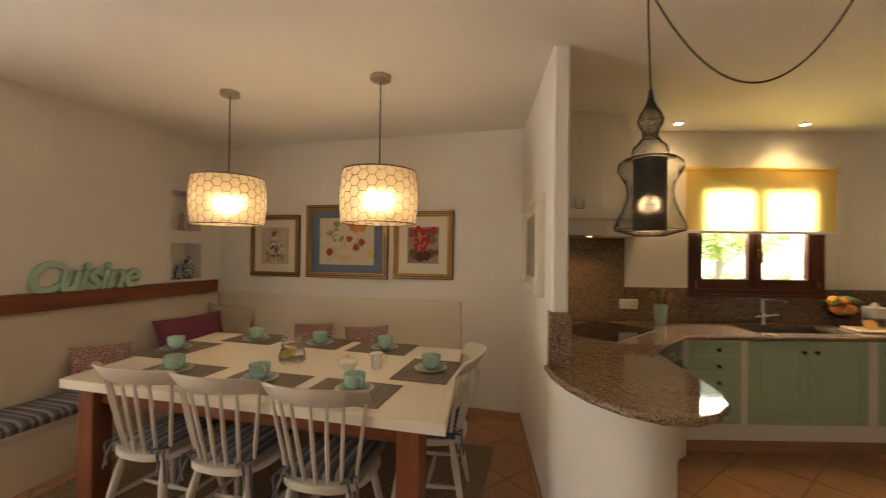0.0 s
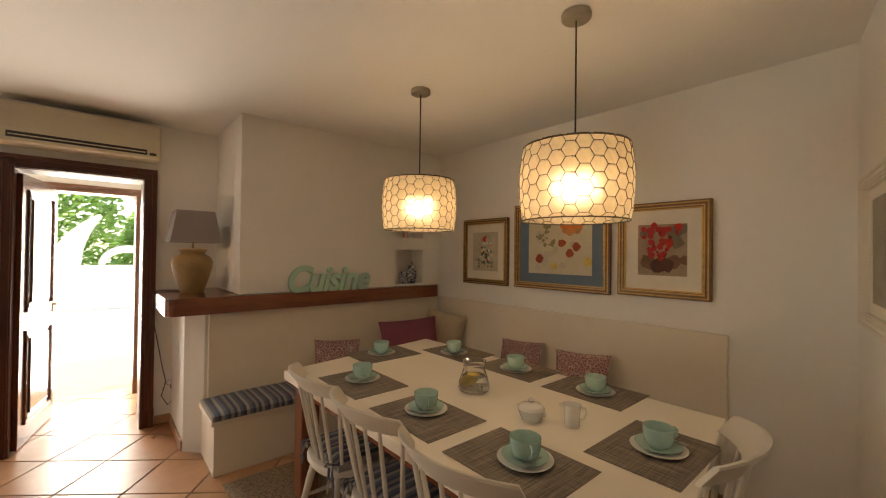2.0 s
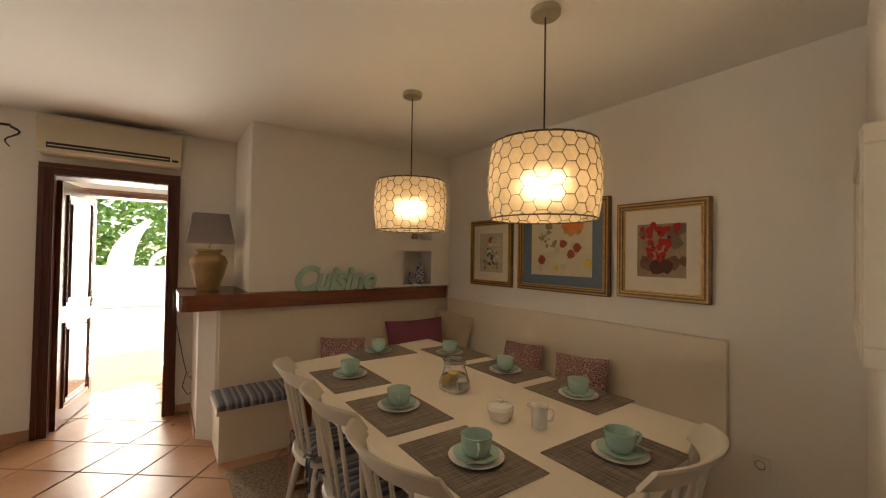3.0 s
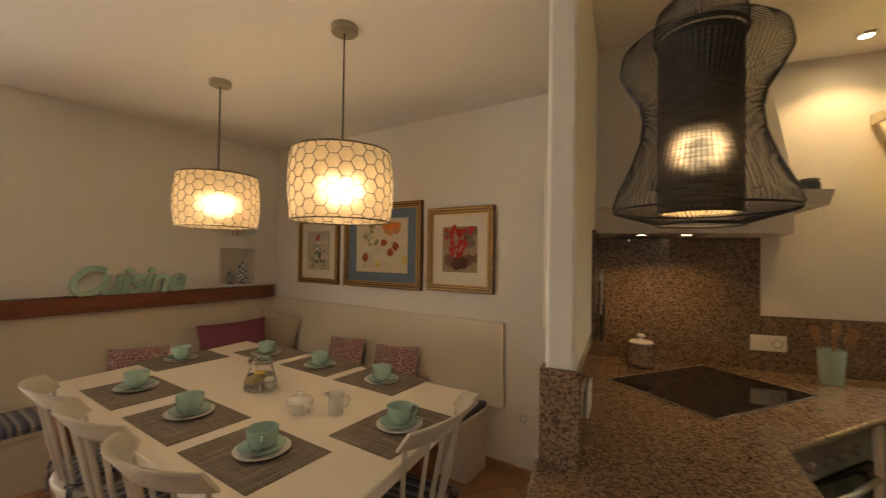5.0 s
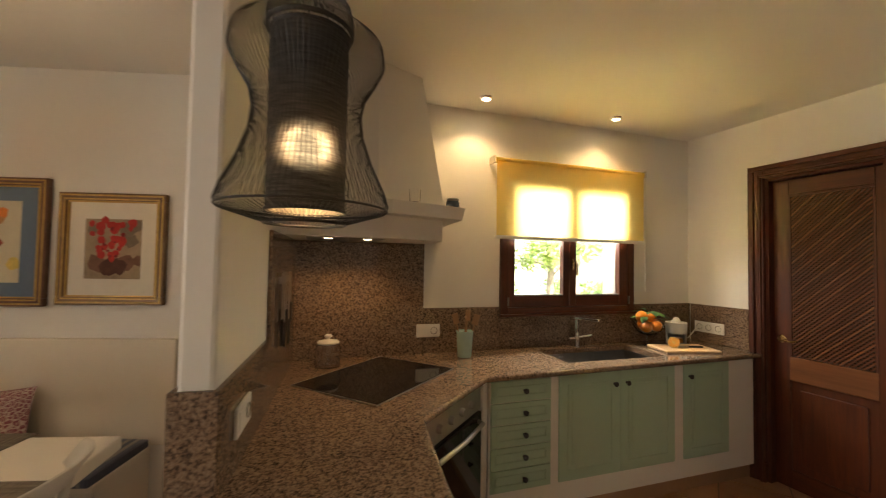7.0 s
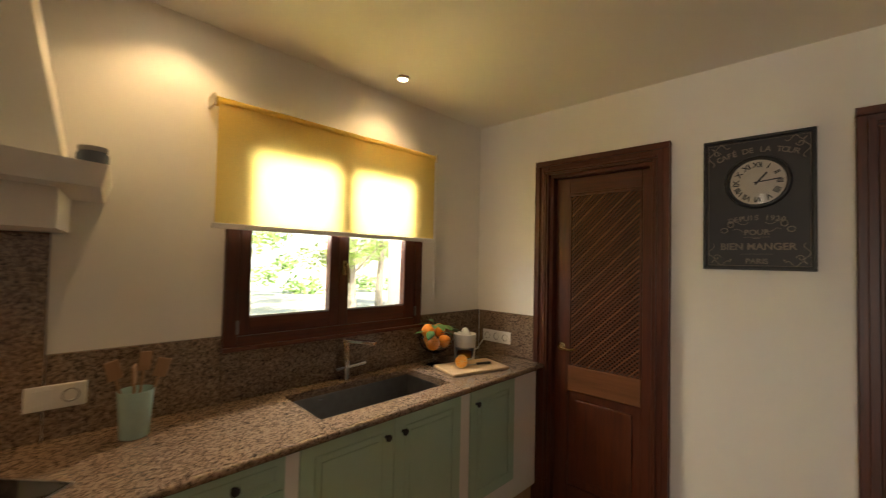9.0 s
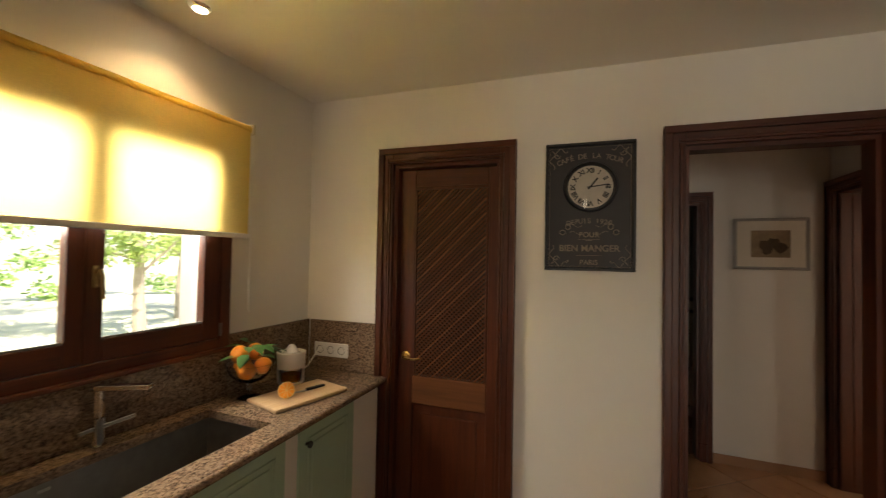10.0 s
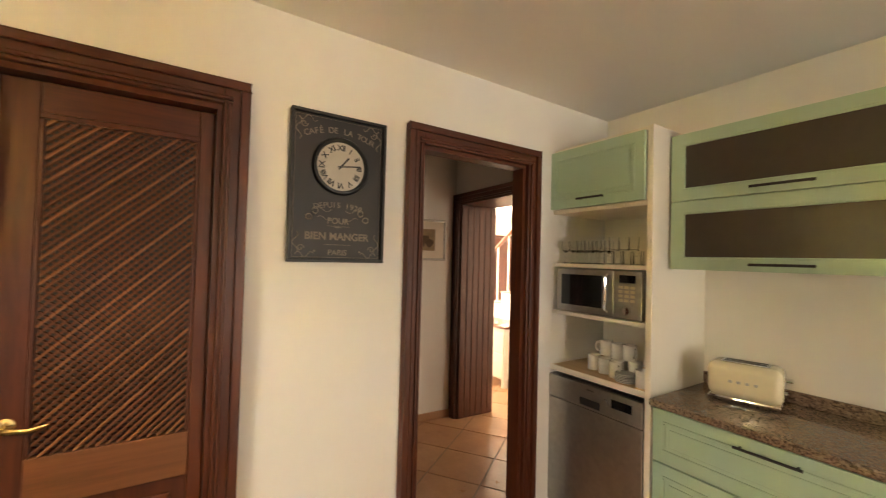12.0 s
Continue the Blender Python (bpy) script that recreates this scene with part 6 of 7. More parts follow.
arc_words("CAFÉ DE LA TOUR", 0.036, 0.36, -0.118, 46)
arc_words("DEPUIS 1920", 0.034, 0.42, -0.502, 26)
words("POUR", 0.036, 0, -0.152, bold=0.0006)
words("BIEN MANGER", 0.044, 0, -0.222, bold=0.0012, space=1.0)
words("PARIS", 0.034, 0, -0.288, bold=0.0004)
orn = []
for sx in (-1, 1):
    for sz in (-1, 1):
        cx, cz = sx * 0.178, sz * 0.287
        orn.append(([(cx - sx * t * 0.075, cz - sz * 0.012 * math.sin(t * 9)) for t in [i / 10 for i in range(11)]], 0.0022))
        orn.append(([(cx - sx * 0.012 * math.sin(t * 9), cz - sz * t * 0.095) for t in [i / 10 for i in range(11)]], 0.0022))
        orn.append(([(cx - sx * (0.022 + 0.016 * math.cos(t) * (1 - t / 9)), cz - sz * (0.026 + 0.016 * math.sin(t) * (1 - t / 9))) for t in [i * 0.6 for i in range(13)]], 0.0024))
    orn.append(([(sx * (0.10 + 0.012 * math.cos(t)), -0.10 + 0.014 * math.sin(t)) for t in [i * 0.6 for i in range(11)]], 0.003))
    orn.append(([(sx * (0.125 + 0.014 * math.cos(t)), -0.128 + 0.012 * math.sin(t)) for t in [i * 0.6 for i in range(11)]], 0.003))
    orn.append(([(sx * (0.03 + 0.08 * t), -0.092 - 0.010 * math.sin(t * 6)) for t in [i / 10 for i in range(11)]], 0.0016))
    orn.append(([(sx * (0.03 + 0.06 * t), -0.130 - 0.008 * math.sin(t * 6)) for t in [i / 10 for i in range(11)]], 0.0016))
    orn.append(([(sx * 0.10, -0.276), (sx * 0.10, -0.268)], 0.005))
orn += [([(-0.05, -0.163), (0.05, -0.163)], 0.001), ([(-0.06, -0.243), (0.06, -0.243)], 0.001), ([(-0.015, -0.168), (0.015, -0.168)], 0.002)]
orn += [([(-0.19, -0.298), (-0.19, 0.298), (0.19, 0.298), (0.19, -0.298), (-0.19, -0.298)], 0.0012)]
part("ornament", bars(orn), SEPIA, sg)
clock_z = 0.098
CL = pose(0.004, FACE, clock_z)
part("clock_rim", turned(lathe([(0.108, 0.0), (0.124, 0.0), (0.126, 0.010), (0.120, 0.022), (0.112, 0.024), (0.107, 0.016), (0.106, 0.004)], 48), CL @ pose(0, 0, 0, 90)), BLACK, sg, "black round rim", True)
part("dial", turned(lathe([(0, 0.003), (0.108, 0.003), (0.108, 0.001)], 48), CL @ pose(0, 0, 0, 90)), painted("aged_dial", (0.62, 0.54, 0.42), 0.6, 0.12, 18), sg, "aged cream dial")
for k, num in enumerate(("XII", "I", "II", "III", "IIII", "V", "VI", "VII", "VIII", "IX", "X", "XI")):
    a = 30.0 * k
    x, z = 0.083 * math.sin(radians(a)), 0.083 * math.cos(radians(a))
    part("numeral", turned(text_mesh(num, 0.034, 0.0004, 0, 0.0009, 0.9), CL @ pose(x, -0.0036, z) @ Matrix.Rotation(radians(a), 4, "Y") @ pose(0, 0, -0.012, 90)), INK, sg)
for a, length, w in ((39, 0.055, 0.004), (83, 0.088, 0.003)):
    part("clock_hand", turned(box(-w, w, -0.0065, -0.0055, -0.015, length), CL @ Matrix.Rotation(radians(a), 4, "Y")), INK, sg)
part("clock_glass", turned(lathe([(0, 0.019), (0.05, 0.0175), (0.108, 0.012)], 48), CL @ pose(0, 0, 0, 90)), PANE, sg, smooth=True).visible_shadow = False

# ---- tall unit, wall and base cabinets on the far side ----
FARV = EAST @ pose(0, 0, 0, 0, 0, 180)       # x runs to the west, the room lies towards -y
tall = thing("tall_cabinet", FARV, "ivory tall cabinet with open shelves and a sage green top door", "cabinet")
part("side_panel", box(-0.042, -0.018, -0.462, 0.079, 0.0, 2.245, 0.002), IVORY, tall)
part("side_panel", box(0.605, 0.636, -0.462, 0.079, 0.0, 2.245, 0.002), IVORY, tall)
part("back_panel", box(-0.018, 0.605, 0.065, 0.079, 0.85, 2.245), IVORY, tall)
for z in (2.222, 1.845, 1.518, 1.230, 0.890):
    part("shelf", box(-0.0175, 0.6045, -0.455, 0.064, z, z + 0.022, 0.002), IVORY if z != 0.890 else BEECH, tall)
part("shelf_edge", box(-0.0175, 0.6045, -0.462, -0.4555, 0.885, 0.918, 0.002), IVORY, tall)
top_door = routed_front(tall, "top_door", 0.616, 0.352, pose(-0.014, -0.4635, 1.87), GREEN, 0.05)


def bar_handle(parent, x, z, y, w=0.22):
    bm = bmesh.new()
    tube(bm, [(x - w / 2, y - 0.026, z), (x + w / 2, y - 0.026, z)], 0.006, 8)
    for s in (-1, 1):
        tube(bm, [(x + s * w * 0.42, y, z), (x + s * w * 0.42, y - 0.026, z)], 0.0045, 6)
    part("handle", bm, BLACK, parent, "black bar handle", True)


bar_handle(top_door, 0.31, 0.045, -0.019, 0.17)
dish = thing("dishwasher", FARV @ pose(-0.015, -0.455, 0.0), "brushed steel dishwasher under the open shelves", "dishwasher")
part("body", box(0.004, 0.614, 0.012, 0.50, 0.10, 0.862), DARK_STEEL, dish)
part("door", box(0.004, 0.614, -0.010, 0.011, 0.10, 0.725, 0.004), STEEL, dish)
part("control_panel", box(0.004, 0.614, -0.014, 0.011, 0.730, 0.862, 0.005), STEEL, dish)
part("grip", box(0.245, 0.375, -0.0155, -0.0142, 0.745, 0.785), BLACK, dish, "dark recessed grip")
part("display", box(0.445, 0.56, -0.0155, -0.0142, 0.785, 0.83), BLACK_GLASS, dish)
part("selector", turned(lathe([(0, 0), (0.02, 0), (0.018, 0.012), (0, 0.013)], 20), pose(0.41, -0.0142, 0.80, 90)), STEEL, dish, smooth=True)
part("maker_mark", box(0.29, 0.335, -0.0150, -0.0142, 0.832, 0.840), DARK_STEEL, dish)

mw = thing("microwave", FARV @ pose(0.035, -0.44, 1.2525), "brushed steel microwave oven in the tall cabinet", "microwave")
part("body", box(0.0, 0.545, 0.012, 0.38, 0.006, 0.258, 0.004), DARK_STEEL, mw)
part("door", box(0.0, 0.385, -0.012, 0.011, 0.006, 0.258, 0.005), STEEL, mw)
part("door_window", box(0.035, 0.315, -0.0135, -0.0121, 0.045, 0.225), BLACK_GLASS, mw, "dark glass window")
bm = bmesh.new()
tube(bm, [(0.352, -0.012, 0.03), (0.352, -0.04, 0.045), (0.352, -0.042, 0.22), (0.352, -0.012, 0.235)], 0.009, 8)
part("handle", bm, CHROME, mw, smooth=True)
part("control_panel", box(0.387, 0.545, -0.012, 0.011, 0.006, 0.258, 0.004), STEEL, mw)
part("display", box(0.42, 0.51, -0.0135, -0.0121, 0.195, 0.235), BLACK_GLASS, mw)
for r in range(4):
    for c in range(3):
        part("button", box(0.415 + 0.034 * c, 0.44 + 0.034 * c, -0.0145, -0.0121, 0.095 + 0.023 * r, 0.109 + 0.023 * r, 0.002, 1), AGED_WHITE, mw)
part("dial", turned(lathe([(0, 0), (0.022, 0), (0.02, 0.016), (0, 0.017)], 24), pose(0.466, -0.0121, 0.05, 90)), CHROME, mw, smooth=True)
for x in (0.05, 0.49):
    part("foot", box(x, x + 0.03, 0.05, 0.08, 0.0, 0.0058), BLACK, mw)

rnd = random.Random(11)
for k in range(5):
    for r in range(2):
        g = thing("stemmed_glass", FARV @ pose(0.055 + 0.055 * k + 0.02 * r, -0.40 + 0.085 * r, 1.5405), "clear stemmed drinking glass on the open shelf", "glass", "glasses on the shelf")
        part("bowl", lathe([(0.004, 0.066), (0.020, 0.078), (0.027, 0.10), (0.026, 0.14), (0.0245, 0.14), (0.025, 0.10), (0.018, 0.08), (0, 0.071)], 18), GLASS, g, smooth=True)
        part("foot", lathe([(0, 0), (0.026, 0), (0.024, 0.003), (0.005, 0.008), (0.004, 0.066), (0, 0.068)], 18), GLASS, g, smooth=True)
for r in range(2):
    for k in range(4):
        tumbler(FARV @ pose(0.36 + 0.058 * k, -0.41 + 0.075 * r, 1.5405), 0.027, 0.075, "clear glass tumbler on the open shelf", "glasses on the shelf")
for k in range(3):
    tumbler(FARV @ pose(0.385 + 0.058 * k, -0.40, 1.616), 0.027, 0.075, "clear glass tumbler stacked on the open shelf", "glasses on the shelf")


def mug(m):
    g = thing("mug", m, "plain white porcelain mug stacked upside down", "mug", "mugs on the shelf")
    part("body", lathe([(0, 0.0), (0.036, 0.0), (0.038, 0.003), (0.038, 0.085), (0.035, 0.088), (0.033, 0.085), (0.033, 0.008), (0, 0.006)], 24), PORCELAIN, g, smooth=True)
    bm = bmesh.new()
    tube(bm, [(0.037, 0, 0.07), (0.056, 0, 0.068), (0.062, 0, 0.045), (0.055, 0, 0.022), (0.037, 0, 0.02)], 0.005, 6)
    part("handle", bm, PORCELAIN, g, smooth=True)
    return g


m0 = mug(FARV @ pose(0.20, -0.30, 0.9125, 0, 0, 30))
for x, y, z, a in ((0.285, -0.32, 0, 70), (0.37, -0.34, 0, -40), (0.24, -0.20, 0, 10), (0.33, -0.22, 0, 160), (0.42, -0.24, 0, 20), (0.245, -0.25, 0.0885, 200), (0.335, -0.27, 0.0885, 60), (0.39, -0.25, 0.0885, -20)):
    copy_thing(m0, FARV @ pose(x, y, 0.9125 + z, 0, 0, a))
for k in range(6):
    solid("small_plate", lathe([(0, 0), (0.032, 0), (0.052, 0.006), (0.054, 0.009), (0.05, 0.009), (0, 0.004)], 24), PORCELAIN, FARV @ pose(0.455, -0.385, 0.9125 + 0.0082 * k), "small white porcelain saucer in a stack", "saucer", "stacked saucers", smooth=True)
for k in range(5):
    solid("small_plate", lathe([(0, 0), (0.032, 0), (0.052, 0.006), (0.054, 0.009), (0.05, 0.009), (0, 0.004)], 24), PORCELAIN, FARV @ pose(0.52, -0.27, 0.9125 + 0.0082 * k), "small white porcelain saucer in a stack", "saucer", "stacked saucers", smooth=True)
copy_thing(m0, FARV @ pose(0.55, -0.38, 0.9125, 0, 0, 120))

wallcab = thing("wall_cabinet", FARV, "sage green wall cabinet with two bronze glass flap doors", "wall cabinet")
part("body", box(0.646, 1.60, -0.295, 0.079, 1.532, 2.195), GREEN, wallcab)
for z in (1.527, 1.868):
    h = 0.334
    flap = part("flap_door", wall_mesh(0.648, 1.60, z, z + h, -0.318, -0.298, [(0.714, 1.534, z + 0.062, z + h - 0.062)]), GREEN, wallcab)
    bm = bmesh.new()
    for x0, x1, z0, z1 in ((0.704, 1.544, z + 0.052, z + 0.0615), (0.704, 1.544, z + h - 0.0615, z + h - 0.052), (0.704, 0.7135, z + 0.062, z + h - 0.062), (1.5345, 1.544, z + 0.062, z + h - 0.062)):
        put(bm, x0, x1, -0.322, -0.3175, z0, z1, 0.002, 1)
    part("moulding", bm, GREEN, flap)
    part("glass", box(0.714, 1.534, -0.312, -0.3075, z + 0.062, z + h - 0.062), plain("bronze_frosted_glass", (0.045, 0.033, 0.022), 0.32, vary=0.05), flap, "bronze frosted glass")
    bar_handle(flap, 1.10, z + 0.03, -0.318)

base = thing("drawer_cabinet", FARV, "mint green base cabinet with wide drawers and black handles", "cabinet")
part("body", box(0.640, 2.2, -0.44, 0.079, 0.10, 0.866), GREEN, base)
part("plinth", box(0.640, 2.2, -0.40, 0.07, 0.0, 0.099), IVORY, base)
for x0 in (0.646, 1.56):
    for z0, h in ((0.615, 0.248), (0.36, 0.25), (0.105, 0.25)):
        d = routed_front(base, "drawer_front", 0.91, h - 0.005, pose(x0, -0.4415, z0), GREEN, 0.05)
        bar_handle(d, 0.455, h - 0.05, -0.019)
bm = bmesh.new()
put(bm, 0.638, 2.22, -0.485, 0.079, 0.868, 0.902, 0.008, 3)
side_top = thing("side_worktop", FARV, "polished brown granite worktop of the far cabinets", "worktop")
part("slab", bm, GRANITE, side_top)
part("upstand", box(0.638, 2.22, 0.06, 0.079, 0.9025, 0.962, 0.003), GRANITE, side_top)

toaster = thing("toaster", FARV @ pose(0.897, -0.10, 0.9025, 0, 0, 12) @ Matrix.Diagonal((0.93, 0.93, 0.97, 1)), "cream retro toaster with a chrome base on the worktop", "toaster")
CREAM_ENAMEL = plain("cream_enamel", (0.74, 0.64, 0.44), 0.12, coat=0.6, vary=0.02)
part("body", box(-0.155, 0.155, -0.095, 0.095, 0.022, 0.19, 0.038, 6), CREAM_ENAMEL, toaster, smooth=True)
part("base", box(-0.15, 0.15, -0.09, 0.09, 0.004, 0.028, 0.010, 2), CHROME, toaster, smooth=True)
part("top_plate", box(-0.10, 0.10, -0.045, 0.045, 0.187, 0.1935, 0.003), CHROME, toaster)
for s in (-0.02, 0.02):
    part("slot", box(-0.088, 0.088, s - 0.011, s + 0.011, 0.1936, 0.1945), BLACK, toaster)
part("lever", box(0.156, 0.185, -0.02, 0.02, 0.13, 0.145, 0.004), CHROME, toaster)
part("side_knob", turned(lathe([(0, 0), (0.013, 0), (0.012, 0.012), (0, 0.013)], 16), pose(0.155, 0, 0.07, 0, 90)), CHROME, toaster, smooth=True)
for k in range(4):
    part("badge", box(-0.06 + 0.035 * k, -0.045 + 0.035 * k, -0.0965, -0.0945, 0.098, 0.111, 0.001, 1), STEEL, toaster)
for x in (-0.12, 0.12):
    part("foot", box(x - 0.012, x + 0.012, -0.07, 0.07, 0.0, 0.0038), BLACK, toaster)

# ---- on the worktop ----
wall_socket(pose(1.585, 3.472, 1.03), 1, 1, "white switch and socket on the granite")
wall_socket(ROOM_E @ pose(-3.30, -0.018, 1.0), 3, 0, "white triple wall socket on the granite")
wall_socket(PART @ pose(0.0585, 0.20, 1.025, 0, 0, 90), 1, 1, "white switch plate on the granite kerb")

crock = solid("utensil_pot", lathe([(0, 0), (0.042, 0), (0.045, 0.004), (0.055, 0.16), (0.056, 0.165), (0.052, 0.165), (0.042, 0.01), (0, 0.008)], 32), MINT, pose(1.79, 3.33, TOPZ), "mint green ceramic pot for kitchen utensils", "pot", smooth=True)
for k, (dx, dy, lean, az, h) in enumerate(((0.0, 0.01, 6, 20, 0.27), (-0.02, 0.0, 14, 190, 0.26), (0.022, 0.0, 16, -5, 0.25), (0.0, -0.015, 10, 250, 0.24))):
    bm = bmesh.new()
    tube(bm, [(0, 0, 0.0), (0, 0, h - 0.05)], 0.005, 8)
    put(bm, -0.022, 0.022, -0.004, 0.004, h - 0.055, h + 0.015, 0.0038, 2)
    solid("wooden_spoon", bm, SPOON_WOOD, pose(1.79 + dx * 0.5, 3.33 + dy * 0.5, TOPZ + 0.012) @ pose(0, 0, 0, 0, 0, az) @ pose(0, 0, 0, 0, lean, 0), "brown wooden kitchen spoon standing in the utensil pot", "spoon", "wooden spoons")

cj = thing("storage_jar", pose(0.95, 3.30, TOPZ), "clear glass storage jar with a white lid", "jar")
part("body", lathe([(0, 0), (0.066, 0), (0.07, 0.006), (0.07, 0.10), (0.060, 0.125), (0.058, 0.128), (0.0565, 0.125), (0.067, 0.098), (0.067, 0.008), (0, 0.005)], 36), GLASS, cj, smooth=True)
part("lid", lathe([(0, 0.129), (0.060, 0.129), (0.062, 0.137), (0.05, 0.148), (0.012, 0.152), (0.01, 0.158), (0.022, 0.166), (0.022, 0.174), (0.012, 0.181), (0, 0.182)], 32), PORCELAIN, cj, "white lid with a knob", True)

rail = thing("knife_rail", PART @ pose(0.0585, 0, 0), "magnetic steel rail with kitchen knives on the granite", "knife rail")
part("rail", box(0.0, 0.012, 0.80, 1.15, 1.37, 1.40, 0.002), STEEL, rail)
for k, (y, bl, hl, w) in enumerate(((0.84, 0.19, 0.12, 0.035), (0.91, 0.21, 0.12, 0.045), (0.98, 0.16, 0.11, 0.03), (1.06, 0.22, 0.12, 0.05), (1.12, 0.14, 0.10, 0.025))):
    part("blade", box(0.0125, 0.015, y - w / 2, y + w / 2, 1.40 - bl, 1.42, 0.001, 1), STEEL, rail)
    part("knife_grip", box(0.009, 0.022, y - 0.012, y + 0.012, 1.40 - bl - hl, 1.40 - bl - 0.0005, 0.004), BLACK, rail)

fb = thing("fruit_bowl", pose(3.30, 3.355, TOPZ), "footed glass bowl filled with oranges", "fruit bowl")
part("bowl", lathe([(0.018, 0.07), (0.06, 0.085), (0.095, 0.12), (0.112, 0.165), (0.109, 0.165), (0.09, 0.122), (0.056, 0.089), (0, 0.078)], 36), GLASS, fb, smooth=True)
part("foot", lathe([(0, 0), (0.055, 0), (0.054, 0.004), (0.014, 0.014), (0.012, 0.06), (0.018, 0.07), (0, 0.072)], 32), GLASS, fb, smooth=True)


def orange(x, y, z, r, seed):
    bm = bmesh.new()
    bmesh.ops.create_uvsphere(bm, u_segments=20, v_segments=14, radius=r)
    for v in bm.verts:
        v.co.z *= 0.95
        v.co *= 1 + 0.012 * math.sin(7 * v.co.x / r + seed) * math.cos(6 * v.co.y / r)
        if abs(v.co.z) > 0.9 * r:
            v.co.z *= 0.97
    solid("orange", bm, ORANGE, pose(x, y, z, 20 * seed, 15 * seed, 40 * seed), "whole orange lying in the glass bowl", "orange", "oranges in the bowl", smooth=True)


for k, (dx, dy, dz) in enumerate(((-0.050, -0.03, 0.142), (0.045, -0.035, 0.142), (0.0, 0.05, 0.146), (-0.045, 0.02, 0.212), (0.042, 0.016, 0.208))):
    orange(3.30 + dx, 3.355 + dy, TOPZ + dz, 0.043, k + 1)
bm = bmesh.new()
rnd = random.Random(5)
for k in range(16):
    a, e = rnd.random() * 6.28, rnd.uniform(0.02, 0.6)
    root = Vector((0.05 * math.cos(a), 0.05 * math.sin(a), 0.20 + 0.06 * rnd.random()))
    way = Vector((math.cos(a) * math.cos(e), math.sin(a) * math.cos(e), math.sin(e) * 0.6))
    side = way.cross(Vector((0, 0, 1))).normalized()
    L, w = rnd.uniform(0.08, 0.125), rnd.uniform(0.018, 0.026)
    prev = None
    for i in range(6):
        f = i / 5
        c = root + way * (L * f) - Vector((0, 0, 0.035 * f * f))
        ww = w * math.sin(math.pi * min(0.97, f * 0.9 + 0.08))
        cur = (bm.verts.new(c + side * ww + Vector((0, 0, 0.004))), bm.verts.new(c), bm.verts.new(c - side * ww + Vector((0, 0, 0.004))))
        if prev:
            bm.faces.new((prev[0], prev[1], cur[1], cur[0])), bm.faces.new((prev[1], prev[2], cur[2], cur[1]))
        prev = cur
part("orange_leaves", bm, LEAF, fb, "dark green orange leaves", True)

ju = thing("citrus_juicer", pose(3.56, 3.34, TOPZ), "white electric citrus juicer with a clear jug", "juicer")
part("base", lathe([(0, 0), (0.066, 0), (0.068, 0.004), (0.066, 0.0075), (0, 0.0075)], 36), WHITE, ju, smooth=True)
part("shell", lathe([(0.068, 0.008), (0.0715, 0.082), (0.0685, 0.082), (0.065, 0.008)], 36, 235), WHITE, ju, smooth=True, m=pose(0, 0, 0, 0, 0, 283))
part("body", lathe([(0.0685, 0.0825), (0.0716, 0.083), (0.075, 0.155), (0.076, 0.165), (0.07, 0.168), (0.05, 0.155), (0, 0.15)], 36), WHITE, ju, smooth=True)
part("cone", lathe([(0.05, 0.158), (0.034, 0.165), (0.028, 0.185), (0.014, 0.203), (0, 0.207)], 20), PORCELAIN, ju, smooth=True)
part("juice_cup", lathe([(0, 0.008), (0.05, 0.008), (0.056, 0.10), (0.054, 0.10), (0.048, 0.012), (0, 0.012)], 28), GLASS, ju, smooth=True)
part("juice", lathe([(0, 0.0125), (0.0475, 0.0125), (0.0495, 0.045), (0, 0.045)], 28), plain("orange_juice", (0.80, 0.33, 0.03), 0.2), ju, smooth=True)
bm = bmesh.new()
tube(bm, [(3.62, 3.38, TOPZ + 0.01), (3.68, 3.41, TOPZ + 0.006), (3.76, 3.40, TOPZ + 0.03), (3.82, 3.37, 1.0), (3.843, 3.355, 1.01)], 0.004, 6)
solid("juicer_cord", bm, WHITE, label="white cord of the citrus juicer", category="cord", smooth=True)
BOARD = pose(3.40, 3.14, TOPZ, 0, 0, -14)
solid("cutting_board", box(-0.20, 0.20, -0.12, 0.12, 0.0005, 0.019, 0.006, 3), BEECH, BOARD, "pale beech cutting board on the worktop", "cutting board", smooth=True)
half_o = thing("orange_half", BOARD @ pose(-0.085, -0.02, 0.0565) @ pose(0, 0, 0, 72, 0, -28), "cut orange half leaning on the cutting board", "orange")
part("peel", lathe([(0.0385, 0.0), (0.037, -0.012), (0.028, -0.027), (0.012, -0.035), (0, -0.036)], 28), ORANGE, half_o, smooth=True)
part("pith", lathe([(0, 0.0004), (0.0385, 0.0004), (0.0385, -0.001)], 28), plain("orange_pith", (0.80, 0.55, 0.25), 0.6), half_o)
bm = bmesh.new()
for k in range(9):
    a0, a1 = 2 * math.pi * (k + 0.07) / 9, 2 * math.pi * (k + 0.93) / 9
    vs = [bm.verts.new((0.004 * math.cos((a0 + a1) / 2), 0.004 * math.sin((a0 + a1) / 2), 0.0008))] + [bm.verts.new((0.034 * math.cos(a0 + (a1 - a0) * i / 4), 0.034 * math.sin(a0 + (a1 - a0) * i / 4), 0.0012)) for i in range(5)]
    bm.faces.new(vs)
part("segments", bm, plain("orange_flesh", (0.85, 0.36, 0.04), 0.3), half_o, "juicy orange segments")
knife = thing("kitchen_knife", BOARD @ pose(0.04, 0.0, 0.0195, 0, 0, -6), "small kitchen knife lying on the cutting board", "knife")
